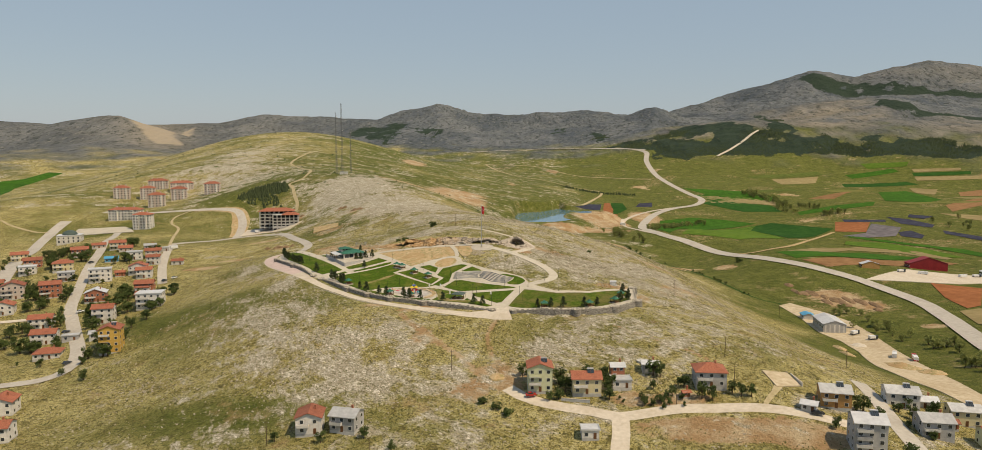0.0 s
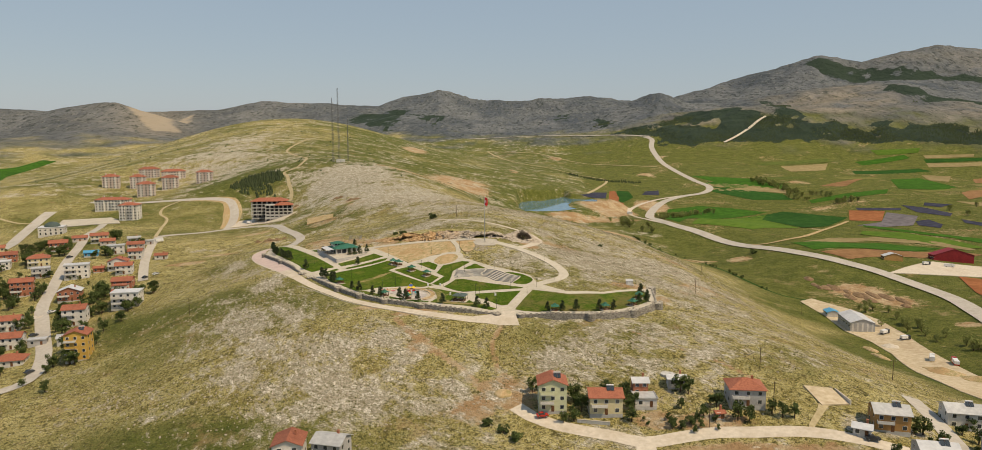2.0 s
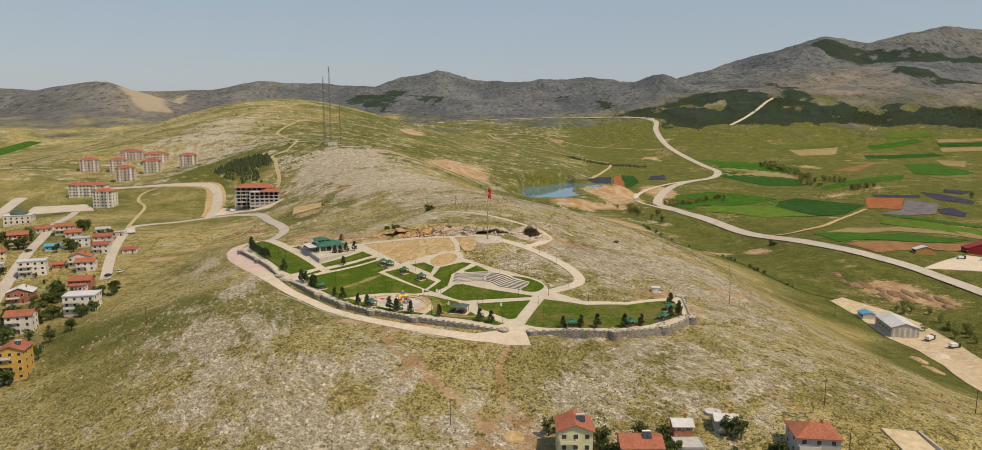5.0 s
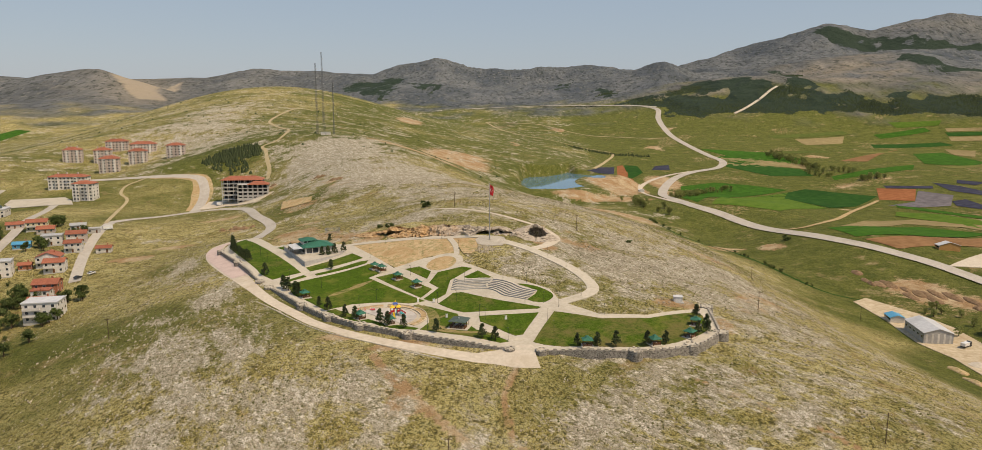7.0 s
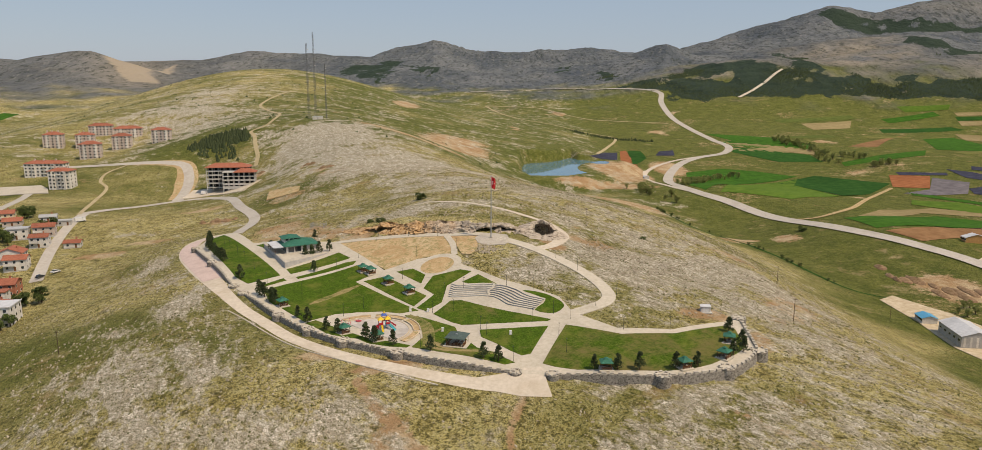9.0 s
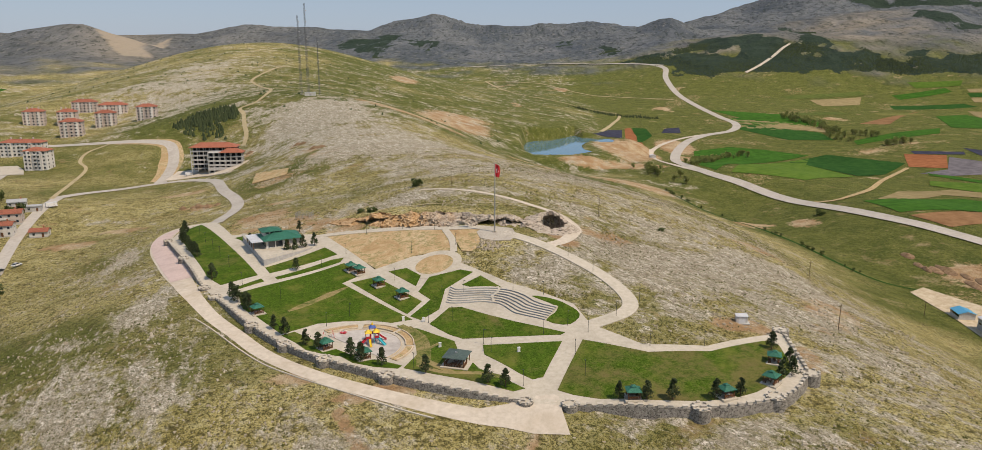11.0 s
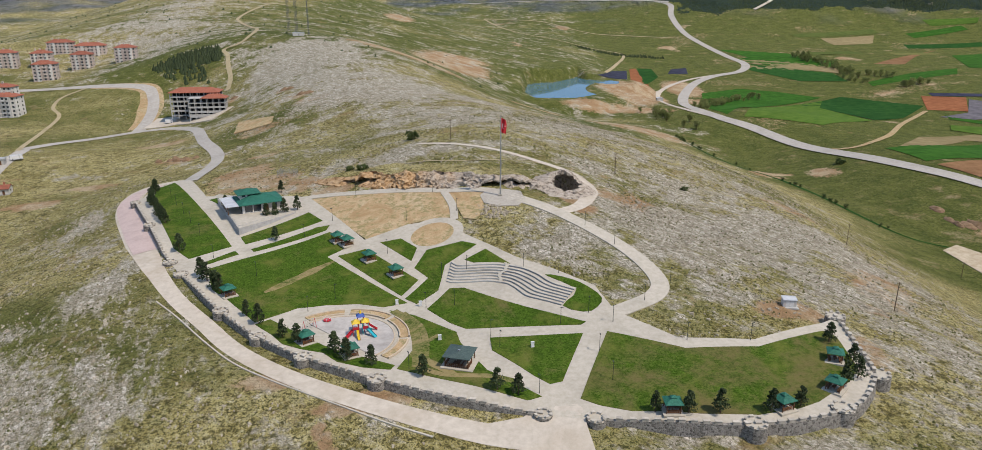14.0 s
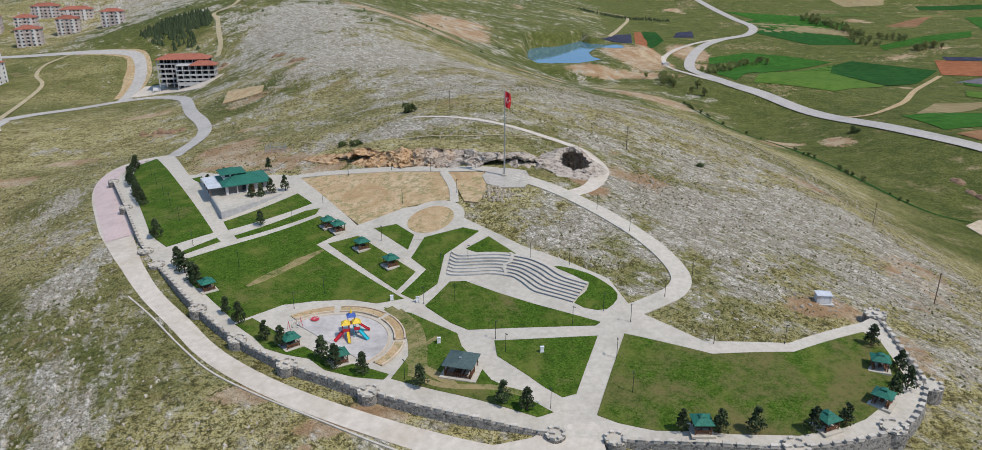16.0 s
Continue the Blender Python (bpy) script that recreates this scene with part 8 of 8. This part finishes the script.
# ---- unfinished concrete building ----
def unfinished():
    x, y = -222, 402
    z = ground_z(-220, 398) - 0.6
    e = thing("unfinished_building", x, y, z, 8, "unfinished five-storey concrete frame building with red roofs", "building")

    def frame_part(x0, x1, y0, y1, z0, floors, st, bays, infill):
        for k in range(floors + 1):
            Shape().box(x0, x1, y0, y1, z0 + k * st - 0.28, z0 + k * st + 0.12).out("floor_slab", "concrete", e)
        for c in range(bays + 1):
            cx = x0 + 0.3 + (x1 - x0 - 0.6) * c / bays
            for cy in (y0 + 0.3, (y0 + y1) / 2, y1 - 0.3):
                Shape().box(cx - 0.28, cx + 0.28, cy - 0.28, cy + 0.28, z0 - 2.0, z0 + floors * st).out("column", "concrete", e)
        # added block behind the front columns, its black colour painting the inner shade
        Shape().box(x0 + 0.5, x1 - 0.5, (y0 + y1) / 2 + 0.4, y1 - 0.6, z0 - 2.0, z0 + floors * st).out("inner_wall", "inshade", e, "near-black block standing in for the shaded interior")
        for k in range(floors):
            if infill[k % len(infill)]:
                Shape().box(x0 + 0.2, x1 - 0.2, y0 + 0.05, y0 + 0.25, z0 + k * st + 0.1, z0 + k * st + infill[k % len(infill)]).out("parapet", "concrete", e)
    frame_part(-19, 14, -6, 8, 1.2, 5, 3.25, 7, (0, 0.9, 0.9, 0.9, 0.9))
    frame_part(-5, 20, -14, -6, -2.0, 5, 3.25, 6, (0, 2.0, 1.2, 0.9, 0))

    def hip(x0, x1, y0, y1, h, r):
        k = min(x1 - x0, y1 - y0) / 2 * 0.9
        a = [(x0, y0, h), (x1, y0, h), (x1, y1, h), (x0, y1, h)]
        ym = (y0 + y1) / 2
        p, q = (x0 + k, ym, h + r), (x1 - k, ym, h + r)
        return Shape().slab([a[0], a[1], q, p], 0.25).slab([a[1], a[2], q], 0.25).slab([a[2], a[3], p, q], 0.25).slab([a[3], a[0], p], 0.25)
    hip(-20, 15, -7, 9, 17.5, 3.0).out("roof", "tile", e)
    hip(3.5, 21, -15, -4, 14.4, 2.6).out("roof", "tile", e)


unfinished()


# ---- radio masts on the hill ----
M["mast"] = surface("dull_mast_steel", (0.10, 0.105, 0.11), (0.19, 0.195, 0.20), 2.0, 0.6, 0.4, relief=0)


def mast(x, y, h, wide):
    z = ground_z(x, y) - 0.5
    e = thing("radio_mast", x, y, z, 15, "tall slim steel lattice radio mast", "mast", "masts on the hilltop")
    legs = [(wide * math.cos(radians(a)), wide * math.sin(radians(a))) for a in (90, 210, 330)]
    for lx, ly in legs:
        Shape().tube((lx, ly, 0), (lx * 0.5, ly * 0.5, h), 0.14, 0.10, 6).out("leg", "mast", e)
    s = Shape()
    n = int(h / 3)
    for k in range(n):
        z0, z1 = h * k / n, h * (k + 1) / n
        f0, f1 = 1 - 0.5 * z0 / h, 1 - 0.5 * z1 / h
        for i in range(3):
            a, b = legs[i], legs[(i + 1) % 3]
            s.tube((a[0] * f0, a[1] * f0, z0), (b[0] * f1, b[1] * f1, z1), 0.06, sides=4)
    s.out("bracing", "mast", e)
    for k, zz in enumerate((0.62, 0.8, 0.92)):
        Shape().tube((wide * 0.7, -0.5, h * zz), (wide * 0.7 + 0.1, -1.0, h * zz), 0.45, 0.45, 12).out("dish_antenna", "grey", e)


mast(-198, 563, 75, 1.3)
mast(-191.5, 565, 86, 1.3)
mast(-181, 566, 55, 0.7)
hm = thing("mast_cabin", -188, 557, ground_z(-188, 557) - 0.3, 10, "small white equipment cabin under the masts", "cabin")
Shape().box(-5, 5, -2.5, 2.5, 0, 3.0).out("body", "plaster", hm)
Shape().box(-5.3, 5.3, -2.8, 2.8, 3.0, 3.2).out("roof", "whiteroof", hm)
Shape().box(-0.5, 0.5, -2.55, -2.48, 0.1, 2.1).out("door", "grey", hm)


# ---- poles on the slopes ----
def power_pole(x, y, h=8.5):
    e = thing("power_pole", x, y, ground_z(x, y) - 0.4, random.uniform(-20, 20), "wooden power pole with a crossarm on the slope", "pole", "power poles")
    Shape().tube((0, 0, 0), (0, 0, h), 0.13, 0.09, 8).out("pole", "bark", e)
    a = Shape().box(-0.9, 0.9, -0.06, 0.06, h - 0.6, h - 0.48).out("crossarm", "bark", e)
    for q in (-0.8, 0.0, 0.8):
        Shape().tube((q, 0, h - 0.48), (q, 0, h - 0.22), 0.05, 0.04, 6).out("insulator", "white", a)


for px, py in ((-30, 165), (33, 150), (95, 62), (62, -77), (-78, -98), (-42, -110), (86, -66), (150, -20), (120, 140), (90, -42), (-20, -48), (208, 200), (-150, 40)):
    power_pole(px, py)


# ---- sheds and machines in the valley ----
def hall(x, y, z_up, w, d, h, turn, wall_key, roof_key, label, ribs=0):
    e = thing("shed", x, y, ground_z(x, y) + z_up, turn, label, "shed")
    b = Shape().box(-w / 2, w / 2, -d / 2, d / 2, -2, h).out("wall", wall_key, e)
    r = 0.16 * w
    g = Shape().add([(-w / 2, -d / 2, h), (w / 2, -d / 2, h), (0, -d / 2, h + r), (-w / 2, d / 2, h), (w / 2, d / 2, h), (0, d / 2, h + r)], [(0, 1, 2), (3, 5, 4), (0, 2, 5, 3), (1, 4, 5, 2)])
    g.out("gable", wall_key, e)
    Shape().slab([(-w / 2 - 0.5, -d / 2 - 0.4, h - 0.05), (0, -d / 2 - 0.4, h + r + 0.15), (0, d / 2 + 0.4, h + r + 0.15), (-w / 2 - 0.5, d / 2 + 0.4, h - 0.05)], 0.15).slab(
        [(0, -d / 2 - 0.4, h + r + 0.15), (w / 2 + 0.5, -d / 2 - 0.4, h - 0.05), (w / 2 + 0.5, d / 2 + 0.4, h - 0.05), (0, d / 2 + 0.4, h + r + 0.15)], 0.15).out("roof", roof_key, e)
    for k in range(ribs):
        cx = -w / 2 + w * (k + 0.5) / ribs
        Shape().box(cx - 0.5, cx + 0.5, -d / 2 - 0.04, -d / 2 + 0.02, 0.3, h - 0.4).out("window_strip", "plaster", b, "pale vertical wall panel")
    for k in range(5):
        cy = -d / 2 + d * (k + 0.5) / 5
        window(b, -w / 2, cy, h * 0.45, 2.2, 1.2, 2)
    return e


hall(234, 176, 0.3, 15, 25, 6, -8, "grey", "whiteroof", "grey steel workshop hall with a white roof", 5)
hall(231, 205, 0.3, 8, 9, 3.0, -8, "plaster", "blue_sheet", "low store with a bright blue roof")
hall(420, 376, 0.4, 36, 10, 6, -4, "redpaint", "redpaint", "long dark red sheet-metal warehouse")
hall(352, 352, 0.4, 16, 7, 3.5, -6, "orange", "whiteroof", "low site office with a white roof")
hall(466, 350, 0.4, 16, 8, 4, -10, "plaster", "whiteroof", "low white shed beside the yard")
hall(190, 760, 0.2, 7, 6, 3, 0, "plaster", "whiteroof", "tiny white pump house below the dam")


def vehicle(x, y, turn, paint, long=4.4, truck=False, label="parked car"):
    e = thing("truck" if truck else "car", x, y, ground_z(x, y) + 0.45, turn, label, "truck" if truck else "car")
    w, h = (2.4, 1.3) if truck else (1.75, 0.75)
    s = Shape()
    a = long / 2
    prof = [(-a, 0.35), (-a, 0.85), (-a * 0.9, 0.95), (a * 0.9, 0.9), (a, 0.75), (a, 0.35)]
    n = len(prof)
    s.add([(x_, -w / 2, z_) for x_, z_ in prof] + [(x_, w / 2, z_) for x_, z_ in prof], [tuple(range(n)), tuple(range(n, 2 * n))[::-1]] + [(i, n + i, n + (i + 1) % n, (i + 1) % n) for i in range(n)])
    b = s.out("body", paint, e)
    if truck:
        Shape().box(a * 0.45, a * 0.95, -w / 2 + 0.05, w / 2 - 0.05, 0.9, 2.7).out("cab", paint, e)
        Shape().box(-a * 0.98, a * 0.38, -w / 2, w / 2, 0.9, 2.6).out("load_bed", "car_white", e)
    else:
        g = [(-a * 0.75, 0.93), (-a * 0.55, 1.45), (a * 0.15, 1.45), (a * 0.5, 0.9)]
        k = 4
        Shape().add([(x_, -w / 2 + 0.12, z_) for x_, z_ in g] + [(x_, w / 2 - 0.12, z_) for x_, z_ in g], [tuple(range(k)), tuple(range(k, 2 * k))[::-1]] + [(i, k + i, k + (i + 1) % k, (i + 1) % k) for i in range(k)]).out("cabin_glass", "glass", e)
        Shape().box(-a * 0.53, a * 0.13, -w / 2 + 0.14, w / 2 - 0.14, 1.45, 1.49).out("roof", paint, e)
    for sx in (-0.62, 0.62):
        for sy in (-1, 1):
            t = Shape().tube((a * sx, sy * (w / 2 - 0.22), 0.34), (a * sx, sy * (w / 2 + 0.02), 0.34), 0.34, sides=12).out("wheel", "rubber", e)
            Shape().tube((a * sx, sy * (w / 2), 0.34), (a * sx, sy * (w / 2 + 0.035), 0.34), 0.18, sides=10).out("rim", "steel", t)


for vx, vy, tn, pt, lg, tr, lb in ((239, 80, 70, "car_red", 9, True, "red lorry parked in the dusty yard"), (234, 92, 60, "car_white", 8, True, "white lorry parked in the dusty yard"), (243, 157, 30, "car_dark", 7, True, "dark excavator truck beside the hall"),
                                   (247, 141, 10, "car_dark", 6, True, "dark tipper truck beside the hall"), (376, 340, 10, "car_dark", 7, True, "dark truck in the gravel yard"), (395, 338, -20, "car_white", 8, True, "white truck in the gravel yard"),
                                   (430, 335, 15, "car_white", 8, True, "white truck beside the red warehouse"), (445, 338, 0, "car_dark", 7, True, "dark truck beside the red warehouse"), (-243, 395, 20, "car_white", 5, True, "white van at the building site"),
                                   (-238, 150, 70, "car_white", 4.3, False, "white car parked on the village street"), (-226, 152, 75, "car_dark", 4.2, False, "dark car parked on the village street"), (-210, 12, 70, "car_dark", 4.3, False, "dark car on the street"),
                                   (-252, 97, 60, "car_white", 4.3, False, "white car parked beside a house"), (-233, 50, 62, "car_white", 4.5, False, "white car parked by the road"), (-240, 62, 62, "car_dark", 4.3, False, "dark car parked by the road"),
                                   (-305, 205, 60, "car_dark", 4.3, False, "dark car on the village street"), (10.5, -69, 10, "car_red", 3.8, False, "small red car beside the green house"), (109, -84.5, -8, "car_dark", 4.2, False, "dark car under the garage roof"),
                                   (-222, 158, 72, "car_white", 4.2, False, "white car parked on the village street"), (-268, 262, 40, "car_white", 6, True, "white van at the village edge")):
    vehicle(vx, vy, tn, pt, lg, tr, lb)


# ---- heaps in the yard, the tank cover, rubble below the flag ----
def heap(x, y, rx, ry, h, key, label, seed):
    """A tipped heap with an uneven top and a soft foot."""
    n, m = 28, 9
    z = ground_z(x, y)
    e = thing("heap", x, y, z, 0, label, "heap")
    v, f = [(0, 0, h)], []
    for j in range(1, m + 1):
        q = j / m
        for i in range(n):
            a = 2 * math.pi * i / n
            w = 1 + 0.22 * noise.fractal(Vector((math.cos(a) * 1.3, math.sin(a) * 1.3, seed)), 1.0, 2.0, 3)
            px, py = rx * q * w * math.cos(a), ry * q * w * math.sin(a)
            up = h * (1 - q) ** 1.1 * (1 + 0.35 * noise.fractal(Vector((px * 0.3, py * 0.3, seed)), 1.0, 2.0, 4))
            v.append((px, py, ground_z(x + px, y + py) - z + up + (0.3 if j < m else -0.3)))
    for i in range(n):
        k = (i + 1) % n
        f.append((0, 1 + i, 1 + k))
        for j in range(m - 1):
            a, b = 1 + j * n, 1 + (j + 1) * n
            f.append((a + i, b + i, b + k, a + k))
    emit("mound", v, f, key, e, smooth=True)


for hx, hy, hrx, hry, hh, hk, hl, sd in ((222, 62, 8, 14, 2.6, "earth", "large heap of tan earth in the dusty yard", 1.0), (226, 42, 7, 9, 2.0, "earth", "heap of tan earth in the dusty yard", 2.0), (231, 128, 5, 6, 1.6, "track", "pale heap of gravel beside the hall", 3.0),
                                         (214, 118, 3, 8, 1.3, "earth", "long bank of dug earth at the yard's edge", 4.0), (208, 96, 3, 9, 1.4, "earth", "long bank of dug earth at the yard's edge", 5.0), (-2, -54, 3.4, 2.6, 0.9, "earth", "low heap of red-brown earth beside the house", 6.0)):
    heap(hx, hy, hrx, hry, hh, hk, hl, sd)
bank_rnd = random.Random(23)
for k in range(16):
    u = k / 15
    hx, hy = 252 + 40 * u + bank_rnd.uniform(-5, 5), 288 - 62 * u + bank_rnd.uniform(-16, 16)
    heap(hx, hy, bank_rnd.uniform(2.0, 4.0), bank_rnd.uniform(5, 11), bank_rnd.uniform(1.0, 2.2), "redearth", "eroded ridge of red-brown earth on the valley bank", 10.0 + k)
for k in range(7):
    hx, hy = -186 + 3.3 * k + bank_rnd.uniform(-2, 2), 254 - 1.3 * k + bank_rnd.uniform(-3, 3)
    heap(hx, hy, bank_rnd.uniform(1.5, 3.0), bank_rnd.uniform(1.2, 2.2), bank_rnd.uniform(0.7, 1.5), "redearth", "dug heap of red-brown earth and rock beside the road", 40.0 + k)
for hx, hy, sd in ((-156, 383, 60.0), (-151, 379, 61.0), (-135, 346, 62.0), (-129, 343, 63.0), (-204, 419, 64.0)):
    heap(hx, hy, 3.2, 2.2, 1.3, "redearth", "low heap of dug earth on the stony slope", sd)


def cage():
    """A pale wire enclosure on the slope: posts, rails and a mesh of thin bars."""
    x, y = -94, 160
    e = thing("wire_enclosure", x, y, ground_z(x, y) - 0.2, -8, "pale wire-mesh enclosure of steel posts on the slope", "enclosure")
    corners = [(-3.2, -2.2), (3.2, -2.2), (3.2, 2.2), (-3.2, 2.2)]
    for k in range(4):
        (x0, y0), (x1, y1) = corners[k], corners[(k + 1) % 4]
        for q in (0.0, 0.5):
            px, py = x0 + (x1 - x0) * q, y0 + (y1 - y0) * q
            Shape().tube((px, py, -0.8), (px, py, 2.4), 0.07, sides=6).out("post", "steel", e)
        mesh = Shape()
        for z in (0.3, 1.0, 1.7, 2.35):
            mesh.tube((x0, y0, z), (x1, y1, z), 0.035, sides=4)
        for j in range(1, 12):
            px, py = x0 + (x1 - x0) * j / 12, y0 + (y1 - y0) * j / 12
            mesh.tube((px, py, 0.1), (px, py, 2.35), 0.02, sides=4)
        mesh.out("wire_panel", "steel", e)


cage()
tc = thing("tank_cover", 56.2, -45.5, ground_z(56.2, -45.5) - 0.2, 0, "round grey concrete cover of a water tank", "tank cover")
Shape().tube((0, 0, -0.8), (0, 0, 0.35), 2.4, sides=28).out("disc", "concrete", tc)
Shape().box(0.4, 1.1, -0.5, 0.2, 0.35, 0.5).out("hatch", "steel", tc)
pw = thing("retaining_wall", 112.5, -57.5, ground_z(112.5, -57.5), 0, "low white retaining wall beside the concrete pad", "wall")
Shape().box(-0.2, 0.2, -5.6, 5.6, -0.8, 0.7).out("wall", "plaster", pw)
Shape().box(-0.26, 0.26, -5.65, 5.65, 0.7, 0.8).out("coping", "paving", pw)
rb = thing("retaining_wall", 26.5, -73.0, ground_z(26.5, -73.0), -12, "low grey garden wall before the cream house", "wall")
Shape().box(-5.2, 5.2, -0.18, 0.18, -0.8, 1.0).out("wall", "concrete", rb)
Shape().box(-5.25, 5.25, -0.24, 0.24, 1.0, 1.1).out("coping", "paving", rb)


def rock_bank():
    rnd = random.Random(17)
    v, f = [], []
    for _ in range(110):
        u = rnd.random()
        x, y = -13.8 + rnd.gauss(0, 2.2) + 1.2 * u, 97.5 - 8.5 * u ** 1.4 + rnd.gauss(0, 0.8)
        s = rnd.uniform(0.22, 0.6)
        z = ground_z(x, y)
        k = len(v)
        for low in (1, 0):
            for i in range(5):
                a = 1.2566 * i + rnd.uniform(-0.4, 0.4)
                r = s * (1.0 if low else 0.6)
                v.append((x + r * math.cos(a), y + r * math.sin(a), z - 0.3 if low else z + s * rnd.uniform(0.25, 0.6)))
        f += [tuple(range(k + 5, k + 10))] + [(k + i, k + (i + 1) % 5, k + 5 + (i + 1) % 5, k + 5 + i) for i in range(5)]
    tagged(emit("rock_bank", v, f, M["stones"]), "pale rubble bank below the flag plaza", "rocks", kind="stuff")


rock_bank()
